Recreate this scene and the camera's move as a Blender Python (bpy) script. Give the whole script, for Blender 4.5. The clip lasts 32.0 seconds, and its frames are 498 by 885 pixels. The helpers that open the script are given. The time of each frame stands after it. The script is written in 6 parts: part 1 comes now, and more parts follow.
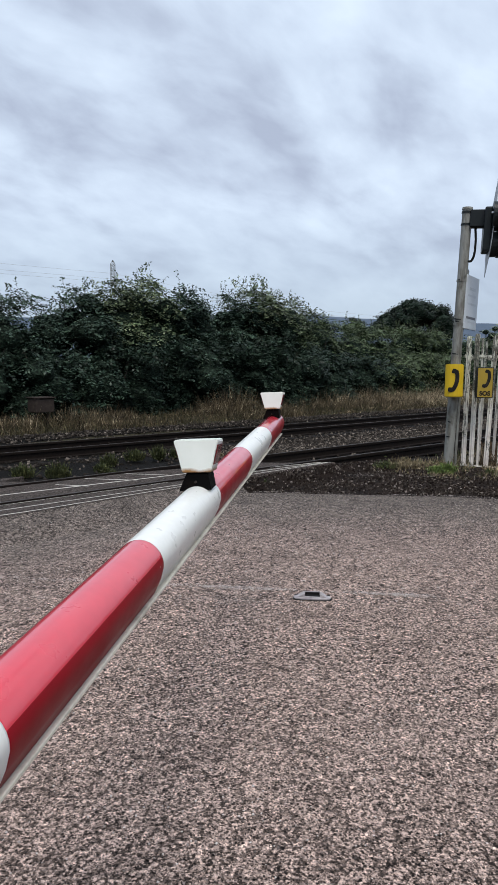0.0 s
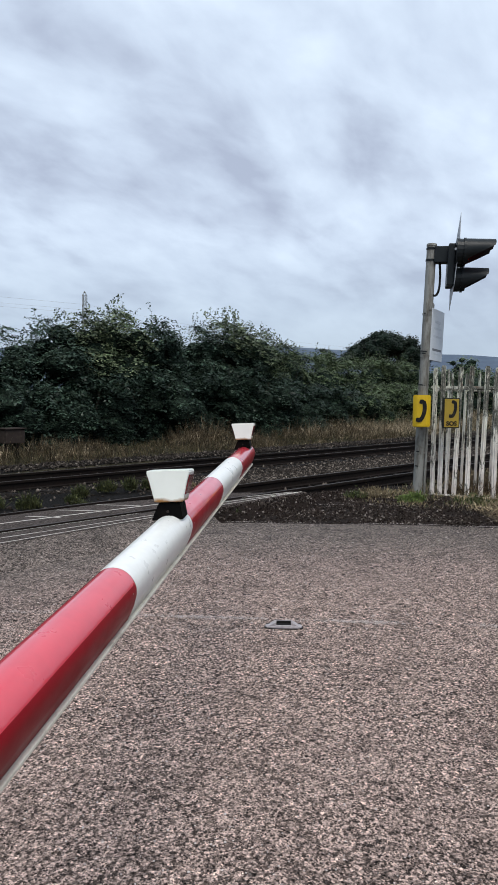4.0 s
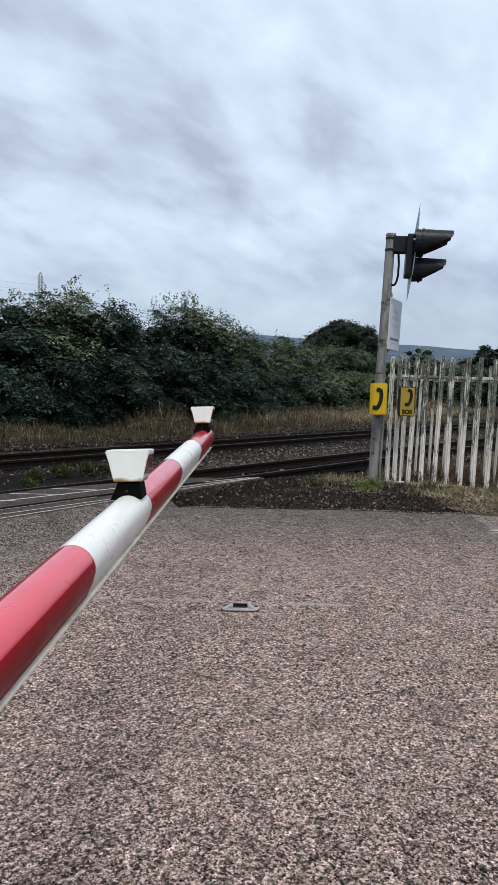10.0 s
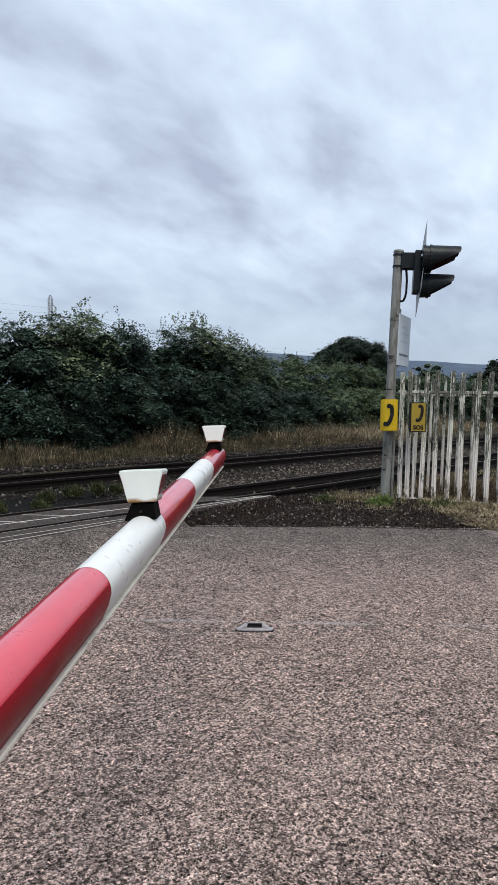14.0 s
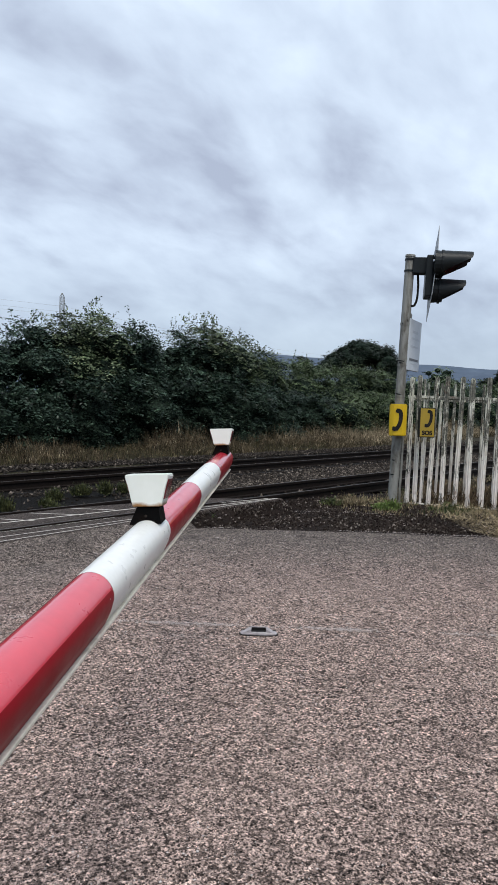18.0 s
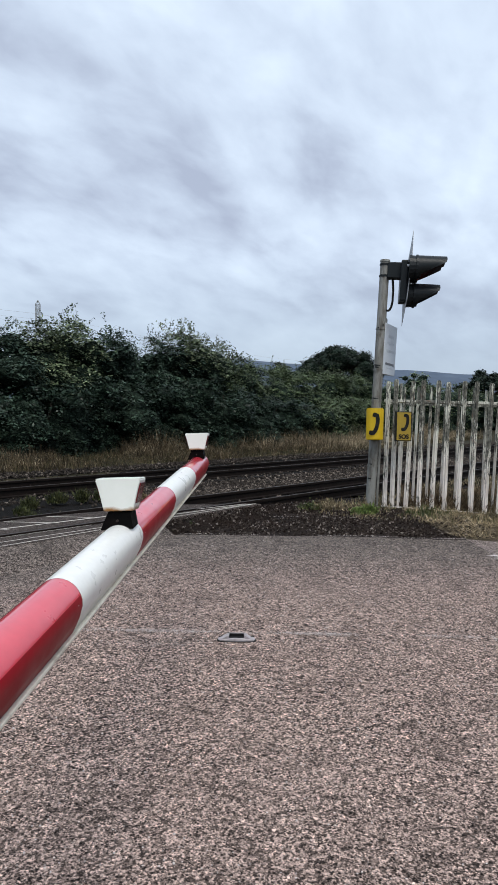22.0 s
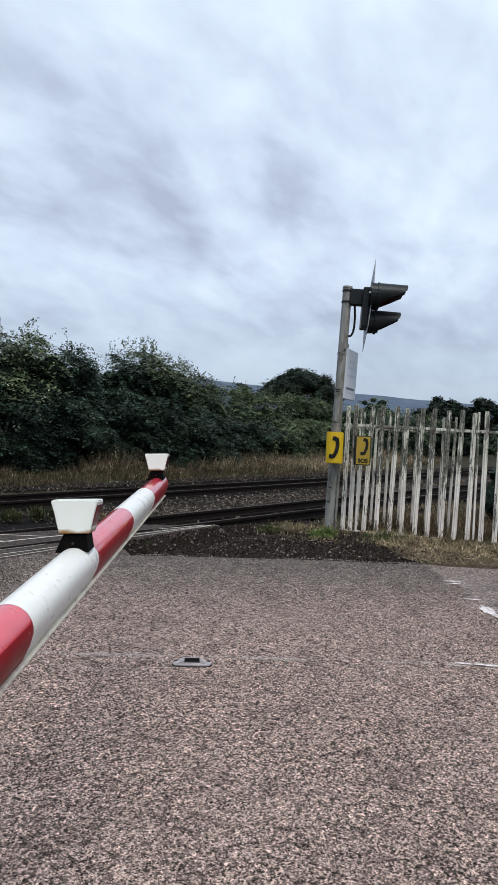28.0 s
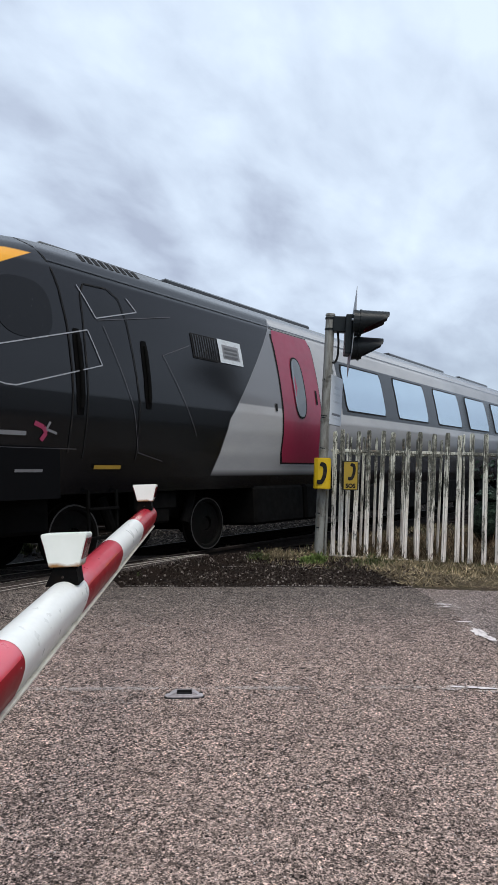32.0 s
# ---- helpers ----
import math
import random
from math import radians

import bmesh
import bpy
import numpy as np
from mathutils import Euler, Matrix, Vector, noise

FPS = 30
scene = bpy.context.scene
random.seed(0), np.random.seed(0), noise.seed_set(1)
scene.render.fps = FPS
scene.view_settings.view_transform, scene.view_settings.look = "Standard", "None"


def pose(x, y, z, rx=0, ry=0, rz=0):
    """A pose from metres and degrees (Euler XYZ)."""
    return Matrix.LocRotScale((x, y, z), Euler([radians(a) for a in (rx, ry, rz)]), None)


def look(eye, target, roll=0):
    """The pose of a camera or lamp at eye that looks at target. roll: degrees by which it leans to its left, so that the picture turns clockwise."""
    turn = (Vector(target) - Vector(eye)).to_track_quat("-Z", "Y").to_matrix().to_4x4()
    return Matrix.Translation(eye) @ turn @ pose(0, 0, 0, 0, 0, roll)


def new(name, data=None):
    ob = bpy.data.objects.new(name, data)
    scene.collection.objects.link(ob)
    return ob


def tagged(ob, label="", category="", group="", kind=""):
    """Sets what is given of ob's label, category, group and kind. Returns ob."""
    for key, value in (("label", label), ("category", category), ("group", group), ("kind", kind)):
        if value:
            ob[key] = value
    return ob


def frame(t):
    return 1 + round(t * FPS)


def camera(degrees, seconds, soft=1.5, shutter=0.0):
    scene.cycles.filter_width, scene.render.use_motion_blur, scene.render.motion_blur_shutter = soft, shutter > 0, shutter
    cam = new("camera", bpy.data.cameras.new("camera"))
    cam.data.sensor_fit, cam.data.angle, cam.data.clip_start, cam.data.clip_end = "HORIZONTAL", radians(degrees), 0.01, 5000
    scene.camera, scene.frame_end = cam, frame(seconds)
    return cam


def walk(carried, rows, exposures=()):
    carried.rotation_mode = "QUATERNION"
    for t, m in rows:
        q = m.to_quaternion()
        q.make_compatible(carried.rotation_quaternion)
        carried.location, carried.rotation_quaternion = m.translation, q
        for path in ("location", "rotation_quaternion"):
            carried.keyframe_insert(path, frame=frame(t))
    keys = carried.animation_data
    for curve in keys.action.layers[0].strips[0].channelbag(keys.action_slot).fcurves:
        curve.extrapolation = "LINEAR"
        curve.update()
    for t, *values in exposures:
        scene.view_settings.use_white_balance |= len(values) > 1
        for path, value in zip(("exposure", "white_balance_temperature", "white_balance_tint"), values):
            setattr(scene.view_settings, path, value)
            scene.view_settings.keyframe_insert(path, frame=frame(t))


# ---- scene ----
cam = camera(39.9, 32.0)
PATH = [
    (0, (0.01, 0.005, 1.454), (1.431, 1.394, 1.232), 0.6),
    (0.5, (-0.014, -0.041, 1.46), (1.419, 1.336, 1.23), 0.6),
    (1, (-0.025, -0.073, 1.472), (1.387, 1.326, 1.256), 0.3),
    (1.5, (-0.028, -0.07, 1.46), (1.384, 1.332, 1.256), -0.3),
    (2, (-0.012, -0.055, 1.45), (1.417, 1.333, 1.266), -0.4),
    (2.5, (-0.041, -0.055, 1.46), (1.405, 1.319, 1.316), -0.1),
    (4.5, (-0.038, -0.049, 1.462), (1.465, 1.263, 1.32), 0.6),
    (5, (-0.039, -0.052, 1.457), (1.494, 1.224, 1.305), 0.6),
    (5.5, (-0.044, -0.079, 1.454), (1.506, 1.176, 1.3), 0.7),
    (6, (-0.03, -0.064, 1.453), (1.524, 1.186, 1.31), 0.7),
    (6.5, (-0.04, -0.061, 1.465), (1.516, 1.188, 1.334), 0.6),
    (7, (-0.046, -0.058, 1.458), (1.513, 1.188, 1.335), 0.9),
    (7.5, (-0.045, -0.05, 1.453), (1.516, 1.194, 1.332), 1.3),
    (8, (-0.059, -0.061, 1.451), (1.5, 1.185, 1.328), 1.6),
    (8.5, (-0.048, -0.064, 1.447), (1.51, 1.184, 1.312), 1.8),
    (9, (-0.049, -0.068, 1.445), (1.508, 1.178, 1.295), 2.0),
    (9.5, (-0.05, -0.059, 1.447), (1.509, 1.182, 1.285), 1.9),
    (10, (-0.051, -0.05, 1.444), (1.509, 1.19, 1.274), 1.6),
    (10.5, (-0.054, -0.05, 1.446), (1.506, 1.19, 1.278), 1.4),
    (11, (-0.053, -0.058, 1.451), (1.504, 1.189, 1.303), 1.7),
    (11.5, (-0.045, -0.045, 1.456), (1.492, 1.23, 1.349), 2.2),
    (12, (-0.05, 0.002, 1.458), (1.449, 1.325, 1.39), 2.1),
    (12.5, (-0.059, 0.013, 1.453), (1.42, 1.358, 1.407), 1.8),
    (13, (-0.054, -0.004, 1.46), (1.447, 1.317, 1.404), 1.5),
    (13.5, (-0.06, -0.029, 1.454), (1.472, 1.254, 1.368), 1.2),
    (14, (-0.048, -0.032, 1.444), (1.496, 1.234, 1.326), 0.7),
    (14.5, (-0.051, -0.035, 1.443), (1.493, 1.229, 1.309), 0.5),
    (16.5, (-0.043, -0.017, 1.448), (1.492, 1.262, 1.353), 2.1),
    (17, (-0.046, -0.027, 1.45), (1.48, 1.262, 1.358), 1.2),
    (17.5, (-0.051, -0.02, 1.461), (1.465, 1.281, 1.369), 0.9),
    (18, (-0.041, -0.035, 1.46), (1.487, 1.25, 1.345), 1.7),
    (18.5, (-0.027, -0.038, 1.454), (1.531, 1.207, 1.309), 2.5),
    (19, (-0.033, -0.056, 1.452), (1.543, 1.165, 1.298), 2.5),
    (19.5, (-0.036, -0.058, 1.45), (1.544, 1.159, 1.313), 2.2),
    (20, (-0.023, -0.061, 1.45), (1.557, 1.16, 1.342), 2.1),
    (20.5, (-0.018, -0.045, 1.455), (1.553, 1.19, 1.377), 2.1),
    (21, (-0.014, -0.037, 1.456), (1.548, 1.21, 1.391), 2.0),
    (21.5, (-0.013, -0.034, 1.453), (1.547, 1.216, 1.376), 1.7),
    (22, (-0.006, -0.029, 1.445), (1.562, 1.209, 1.35), 1.2),
    (22.5, (0.0, -0.037, 1.449), (1.576, 1.19, 1.346), 0.9),
    (23, (-0.003, -0.059, 1.448), (1.575, 1.166, 1.342), 0.4),
    (23.5, (-0.002, -0.056, 1.441), (1.573, 1.17, 1.32), 0.0),
    (24, (0.005, -0.058, 1.435), (1.578, 1.168, 1.293), -0.2),
    (24.5, (0.012, -0.046, 1.432), (1.589, 1.175, 1.283), -0.0),
    (25, (-0.002, -0.043, 1.446), (1.581, 1.173, 1.317), 0.4),
    (25.5, (-0.019, -0.044, 1.454), (1.562, 1.178, 1.355), 0.8),
    (27.5, (0.013, -0.031, 1.457), (1.629, 1.147, 1.400), 2.05),
    (28, (0.006, -0.015, 1.456), (1.644, 1.133, 1.424), 2.64),
    (28.5, (-0.006, -0.013, 1.461), (1.633, 1.134, 1.457), 2.59),
    (29, (-0.011, -0.015, 1.458), (1.626, 1.132, 1.478), 2.23),
    (29.5, (-0.021, -0.019, 1.461), (1.620, 1.126, 1.491), 1.90),
    (30, (-0.017, -0.013, 1.458), (1.623, 1.133, 1.484), 1.82),
    (30.5, (-0.010, -0.002, 1.453), (1.625, 1.149, 1.469), 1.89),
    (31, (-0.015, -0.012, 1.453), (1.617, 1.143, 1.474), 1.73),
    (31.5, (-0.031, -0.032, 1.466), (1.607, 1.114, 1.500), 1.57),
    (32, (-0.020, -0.040, 1.463), (1.636, 1.081, 1.512), 1.20),
]
walk(cam, [(t, look(eye, target, roll)) for t, eye, target, roll in PATH])


# ---- light ----
def world_sky():
    w = bpy.data.worlds.new("sky")
    scene.world = w
    w.use_nodes = True
    nt = w.node_tree
    nt.nodes.clear()
    N = lambda k: nt.nodes.new(k)
    L = nt.links.new
    out, bg = N("ShaderNodeOutputWorld"), N("ShaderNodeBackground")
    sky = N("ShaderNodeTexSky")
    sky.sky_type, sky.sun_disc = "NISHITA", False
    sky.sun_elevation, sky.sun_rotation = radians(48), radians(210)
    dim = N("ShaderNodeVectorMath")
    dim.operation = "SCALE"
    dim.inputs["Scale"].default_value = 0.10
    L(sky.outputs[0], dim.inputs[0])
    tc = N("ShaderNodeTexCoord")
    sep = N("ShaderNodeSeparateXYZ")
    L(tc.outputs["Generated"], sep.inputs[0])
    zz = N("ShaderNodeMath")
    zz.operation = "MAXIMUM"
    zz.inputs[1].default_value = 0.0
    L(sep.outputs["Z"], zz.inputs[0])
    za = N("ShaderNodeMath")
    za.operation = "ADD"
    za.inputs[1].default_value = 0.38
    L(zz.outputs[0], za.inputs[0])
    div = N("ShaderNodeVectorMath")
    div.operation = "DIVIDE"
    cz = N("ShaderNodeCombineXYZ")
    for i in (0, 1, 2):
        L(za.outputs[0], cz.inputs[i])
    L(tc.outputs["Generated"], div.inputs[0])
    L(cz.outputs[0], div.inputs[1])
    # the deck breaks into soft rolls, and those into fine wisps
    total = None
    for scale, detail, bend, share, stretch, turn in ((1.5, 4, 0.2, 0.42, (1.0, 1.4, 0.6), -35), (3.6, 6, 0.25, 0.42, (0.9, 1.35, 0.8), -40), (9.0, 6, 0.3, 0.16, (0.9, 1.4, 0.8), -30)):
        mq = N("ShaderNodeMapping")
        mq.inputs["Location"].default_value = SKY_SHIFT
        mq.inputs["Rotation"].default_value = (0, 0, radians(turn))
        mq.inputs["Scale"].default_value = stretch
        L(div.outputs[0], mq.inputs[0])
        nq = N("ShaderNodeTexNoise")
        nq.inputs["Scale"].default_value, nq.inputs["Detail"].default_value = scale, detail
        nq.inputs["Roughness"].default_value, nq.inputs["Distortion"].default_value = 0.5, bend
        L(mq.outputs[0], nq.inputs["Vector"])
        ad = N("ShaderNodeMath")
        ad.operation = "MULTIPLY_ADD"
        L(nq.outputs["Fac"], ad.inputs[0])
        ad.inputs[1].default_value = share
        if total is not None:
            L(total, ad.inputs[2])
        else:
            ad.inputs[2].default_value = 0.0
        total = ad.outputs[0]
    r1 = N("ShaderNodeValToRGB")
    r1.color_ramp.elements[0].position, r1.color_ramp.elements[0].color = 0.39, (0.385, 0.44, 0.56, 1)
    r1.color_ramp.elements[1].position, r1.color_ramp.elements[1].color = 0.61, (0.695, 0.805, 0.94, 1)
    e = r1.color_ramp.elements.new(0.50)
    e.color = (0.555, 0.645, 0.78, 1)
    L(total, r1.inputs[0])
    # a milky band of haze low over the horizon
    hz = N("ShaderNodeMapRange")
    hz.inputs["From Min"].default_value, hz.inputs["From Max"].default_value = 0.03, 0.22
    hz.inputs["To Min"].default_value, hz.inputs["To Max"].default_value = 0.95, 0.0
    L(zz.outputs[0], hz.inputs["Value"])
    m1 = N("ShaderNodeMix")
    m1.data_type = "RGBA"
    L(hz.outputs[0], m1.inputs["Factor"])
    L(r1.outputs[0], m1.inputs["A"])
    m1.inputs["B"].default_value = (0.37, 0.45, 0.555, 1)
    # the cloud deck lets a little of the blue sky through
    m2 = N("ShaderNodeMix")
    m2.data_type = "RGBA"
    m2.inputs["Factor"].default_value = 0.93
    L(dim.outputs[0], m2.inputs["A"])
    L(m1.outputs["Result"], m2.inputs["B"])
    L(m2.outputs["Result"], bg.inputs["Color"])
    bg.inputs["Strength"].default_value = SKY_STRENGTH
    L(bg.outputs[0], out.inputs["Surface"])
    sun = new("sun", bpy.data.lights.new("sun", "SUN"))
    sun.data.energy, sun.data.angle, sun.data.color = SUN_STRENGTH, radians(25), (1.0, 0.95, 0.88)
    sun.data.specular_factor = 0.06
    sun.matrix_world = look((0, 0, 60), (20, 28, 0))


SKY_SHIFT, SKY_STRENGTH, SUN_STRENGTH = (3.1, 1.7, 0.0), 1.22, 2.3
world_sky()


# ---- materials ----
def material(name):
    m = bpy.data.materials.new(name)
    m.use_nodes = True
    nt = m.node_tree
    b = nt.nodes["Principled BSDF"]
    return m, nt, b


def node(nt, kind, **kw):
    n = nt.nodes.new(kind)
    for k, v in kw.items():
        k = k.replace("_", " ")
        n.inputs[k].default_value = v
    return n


def coords(nt, which="Object"):
    return nt.nodes.new("ShaderNodeTexCoord").outputs[which]


def ramp(nt, src, stops):
    r = nt.nodes.new("ShaderNodeValToRGB")
    el = r.color_ramp.elements
    while len(el) < len(stops):
        el.new(0.5)
    for e, (p, c) in zip(el, stops):
        e.position = p
        e.color = (*c, 1) if len(c) == 3 else c
    nt.links.new(src, r.inputs[0])
    return r.outputs[0]


def blend(nt, fac, a, b, mode="MIX"):
    m = nt.nodes.new("ShaderNodeMix")
    m.data_type, m.blend_type = "RGBA", mode
    for sock, v in (("Factor", fac), ("A", a), ("B", b)):
        if isinstance(v, (int, float)):
            m.inputs[sock].default_value = v
        elif isinstance(v, tuple):
            m.inputs[sock].default_value = (*v, 1)
        else:
            nt.links.new(v, m.inputs[sock])
    return m.outputs["Result"]


def noise_of(nt, vec, scale, detail=4, rough=0.55, distort=0.0, stretch=None):
    if stretch:
        mp = nt.nodes.new("ShaderNodeMapping")
        mp.inputs["Scale"].default_value = stretch
        nt.links.new(vec, mp.inputs[0])
        vec = mp.outputs[0]
    n = node(nt, "ShaderNodeTexNoise", Scale=scale, Detail=detail, Roughness=rough, Distortion=distort)
    nt.links.new(vec, n.inputs["Vector"])
    return n.outputs["Fac"]


def cells(nt, vec, scale, what="Color", feature="F1"):
    n = node(nt, "ShaderNodeTexVoronoi", Scale=scale)
    n.feature = feature
    nt.links.new(vec, n.inputs["Vector"])
    return n.outputs[what]


def bump(nt, b, height, strength=0.3, dist=0.01):
    n = node(nt, "ShaderNodeBump", Strength=strength, Distance=dist)
    nt.links.new(height, n.inputs["Height"])
    nt.links.new(n.outputs[0], b.inputs["Normal"])


def grey(nt, colour):
    s = nt.nodes.new("ShaderNodeSeparateColor")
    nt.links.new(colour, s.inputs[0])
    return s.outputs[0]


def vary(nt, colour, amount, per="Random"):
    """Object-by-object change of brightness."""
    oi = nt.nodes.new("ShaderNodeObjectInfo")
    mr = node(nt, "ShaderNodeMapRange", To_Min=1 - amount, To_Max=1 + amount)
    nt.links.new(oi.outputs[per], mr.inputs["Value"])
    h = node(nt, "ShaderNodeHueSaturation")
    nt.links.new(mr.outputs[0], h.inputs["Value"])
    nt.links.new(colour, h.inputs["Color"])
    return h.outputs[0]


def asphalt(name, dark, light, worn, strip=False):
    m, nt, b = material(name)
    v = coords(nt)
    big = noise_of(nt, v, 0.5, 5, 0.6)
    mid = noise_of(nt, v, 3.0, 5, 0.65)
    st = grey(nt, cells(nt, v, 104))
    st2 = grey(nt, cells(nt, v, 70))
    fine = noise_of(nt, v, 80, 4, 0.7)
    pale = tuple(min(1, c * 1.25) for c in light)
    base = ramp(nt, st, [(0.0, tuple(c * 0.10 for c in dark)), (0.22, tuple(c * 0.8 for c in dark)), (0.5, light), (0.8, pale), (0.97, tuple(min(1, c * 1.7) for c in light))])
    coarse = ramp(nt, st2, [(0.0, tuple(c * 0.12 for c in dark)), (0.25, dark), (0.5, light), (0.97, tuple(min(1, c * 1.6) for c in light))])
    base = blend(nt, ramp(nt, noise_of(nt, v, 9, 3), [(0.4, (0.15,) * 3), (0.6, (0.65,) * 3)]), base, coarse)
    base = blend(nt, ramp(nt, fine, [(0.40, (0.75,) * 3), (0.54, (0, 0, 0))]), base, tuple(c * 0.22 for c in dark))
    base = blend(nt, ramp(nt, big, [(0.40, (0, 0, 0)), (0.64, (0.4,) * 3)]), base, worn)
    base = blend(nt, ramp(nt, mid, [(0.5, (0, 0, 0)), (0.72, (0.34,) * 3)]), base, tuple(c * 0.7 for c in dark))
    clump = ramp(nt, noise_of(nt, v, 42, 6, 0.8), [(0.36, (0.80,) * 3), (0.5, (1.0,) * 3), (0.64, (1.13,) * 3)])
    base = blend(nt, 1.0, base, clump, "MULTIPLY")
    chunk = ramp(nt, grey(nt, cells(nt, v, 40)), [(0.0, (0.62,) * 3), (0.3, (0.94,) * 3), (0.72, (1.02,) * 3), (1.0, (1.22,) * 3)])
    base = blend(nt, 1.0, base, chunk, "MULTIPLY")
    blot = ramp(nt, noise_of(nt, v, 17, 6, 0.8), [(0.36, (0.94,) * 3), (0.5, (1.0,) * 3), (0.64, (1.06,) * 3)])
    base = blend(nt, 1.0, base, blot, "MULTIPLY")
    # small dark pits between the stones, and a few pale chips
    where = ramp(nt, noise_of(nt, v, 5.5, 4, 0.7), [(0.38, (0.7,) * 3), (0.62, (1, 1, 1))])
    for sc, lo, hi, deep in ((52, 0.22, 0.28, 0.17), (82, 0.29, 0.34, 0.20), (125, 0.33, 0.38, 0.30)):
        pick = ramp(nt, grey(nt, cells(nt, v, sc)), [(0.42, (0, 0, 0)), (0.50, (1, 1, 1))])
        pit = ramp(nt, cells(nt, v, sc, "Distance"), [(lo, (1, 1, 1)), (hi, (0, 0, 0))])
        pit = blend(nt, 1.0, blend(nt, 1.0, pit, pick, "MULTIPLY"), where, "MULTIPLY")
        base = blend(nt, pit, base, blend(nt, 1.0, base, (deep,) * 3, "MULTIPLY"))
    pick = ramp(nt, grey(nt, cells(nt, v, 83)), [(0.70, (0, 0, 0)), (0.72, (1, 1, 1))])
    face = ramp(nt, cells(nt, v, 83, "Distance"), [(0.30, (0.8,) * 3), (0.36, (0, 0, 0))])
    base = blend(nt, blend(nt, 1.0, face, pick, "MULTIPLY"), base, tuple(min(1, c * 1.12) for c in light))
    pick = ramp(nt, grey(nt, cells(nt, v, 64)), [(0.955, (0, 0, 0)), (0.965, (1, 1, 1))])
    chip = ramp(nt, cells(nt, v, 64, "Distance"), [(0.20, (1, 1, 1)), (0.28, (0, 0, 0))])
    base = blend(nt, blend(nt, 1.0, chip, pick, "MULTIPLY"), base, (0.62, 0.56, 0.53))
    # deepen the grain
    g = node(nt, "ShaderNodeGamma", Gamma=1.37)
    nt.links.new(base, g.inputs["Color"])
    hs = node(nt, "ShaderNodeHueSaturation", Saturation=0.78, Value=1.49)
    nt.links.new(g.outputs[0], hs.inputs["Color"])
    base = hs.outputs[0]
    if strip:
        # the older, darker surfacing along the crossing, with a ragged edge
        sep = nt.nodes.new("ShaderNodeSeparateXYZ")
        nt.links.new(v, sep.inputs[0])
        p = nt.nodes.new("ShaderNodeMath")
        p.operation = "MULTIPLY_ADD"
        nt.links.new(sep.outputs["Y"], p.inputs[0])
        p.inputs[1].default_value = 0.655
        q = nt.nodes.new("ShaderNodeMath")
        q.operation = "MULTIPLY_ADD"
        nt.links.new(sep.outputs["X"], q.inputs[0])
        q.inputs[1].default_value = 0.756
        nt.links.new(p.outputs[0], q.inputs[2])
        p.inputs[2].default_value = -5.0
        w = nt.nodes.new("ShaderNodeMath")
        w.operation = "MULTIPLY_ADD"
        nt.links.new(mid, w.inputs[0])
        w.inputs[1].default_value = 1.2
        nt.links.new(q.outputs[0], w.inputs[2])
        # a second dark lane lies against the deck
        lane = nt.nodes.new("ShaderNodeMath")
        lane.operation = "MULTIPLY_ADD"
        nt.links.new(sep.outputs["Y"], lane.inputs[0])
        lane.inputs[1].default_value = 1.3
        lane.inputs[2].default_value = -4.6
        ragged = nt.nodes.new("ShaderNodeMath")
        ragged.operation = "MULTIPLY_ADD"
        nt.links.new(mid, ragged.inputs[0])
        ragged.inputs[1].default_value = 1.2
        nt.links.new(lane.outputs[0], ragged.inputs[2])
        both_lanes = nt.nodes.new("ShaderNodeMath")
        both_lanes.operation = "MAXIMUM"
        nt.links.new(w.outputs[0], both_lanes.inputs[0])
        nt.links.new(ragged.outputs[0], both_lanes.inputs[1])
        old = node(nt, "ShaderNodeMapRange", From_Min=0.5, From_Max=3.5)
        nt.links.new(both_lanes.outputs[0], old.inputs["Value"])
        edge = ramp(nt, old.outputs[0], [(0.0, (1, 1, 1)), (0.3, (0.85, 0.865, 0.88)), (0.62, (0.60, 0.655, 0.67)), (0.82, (0.49, 0.545, 0.56)), (1.0, (0.45, 0.505, 0.52))])
        base = blend(nt, 1.0, base, edge, "MULTIPLY")
        # darker beside the barrier machine, fading out along the road
        soil = node(nt, "ShaderNodeMapRange", From_Min=-3.4, From_Max=-1.9, To_Min=0.0, To_Max=1.0)
        nt.links.new(w.outputs[0], soil.inputs["Value"])
        base = blend(nt, 1.0, base, ramp(nt, soil.outputs[0], [(0.0, (0.73, 0.72, 0.72)), (1.0, (1, 1, 1))]), "MULTIPLY")
    nt.links.new(base, b.inputs["Base Color"])
    b.inputs["Roughness"].default_value = 0.92
    b.inputs["Specular IOR Level"].default_value = 0.15
    h = blend(nt, 0.5, cells(nt, v, 104, "Distance"), cells(nt, v, 70, "Distance"))
    bump(nt, b, h, 1.0, 0.018)
    return m


def speckled(name, stops, scale=40, rough=0.9, bumpy=0.5, dist=0.01, rand=0.0, second=None):
    m, nt, b = material(name)
    v = coords(nt)
    n = noise_of(nt, v, scale, 6, 0.65)
    c = ramp(nt, n, stops)
    if second:
        sc, col, lo, hi = second
        c = blend(nt, ramp(nt, noise_of(nt, v, sc, 5, 0.6), [(lo, (0, 0, 0)), (hi, (1, 1, 1))]), c, col)
    if rand:
        c = vary(nt, c, rand)
    nt.links.new(c, b.inputs["Base Color"])
    b.inputs["Roughness"].default_value = rough
    b.inputs["Specular IOR Level"].default_value = 0.12
    bump(nt, b, n, bumpy, dist)
    return m


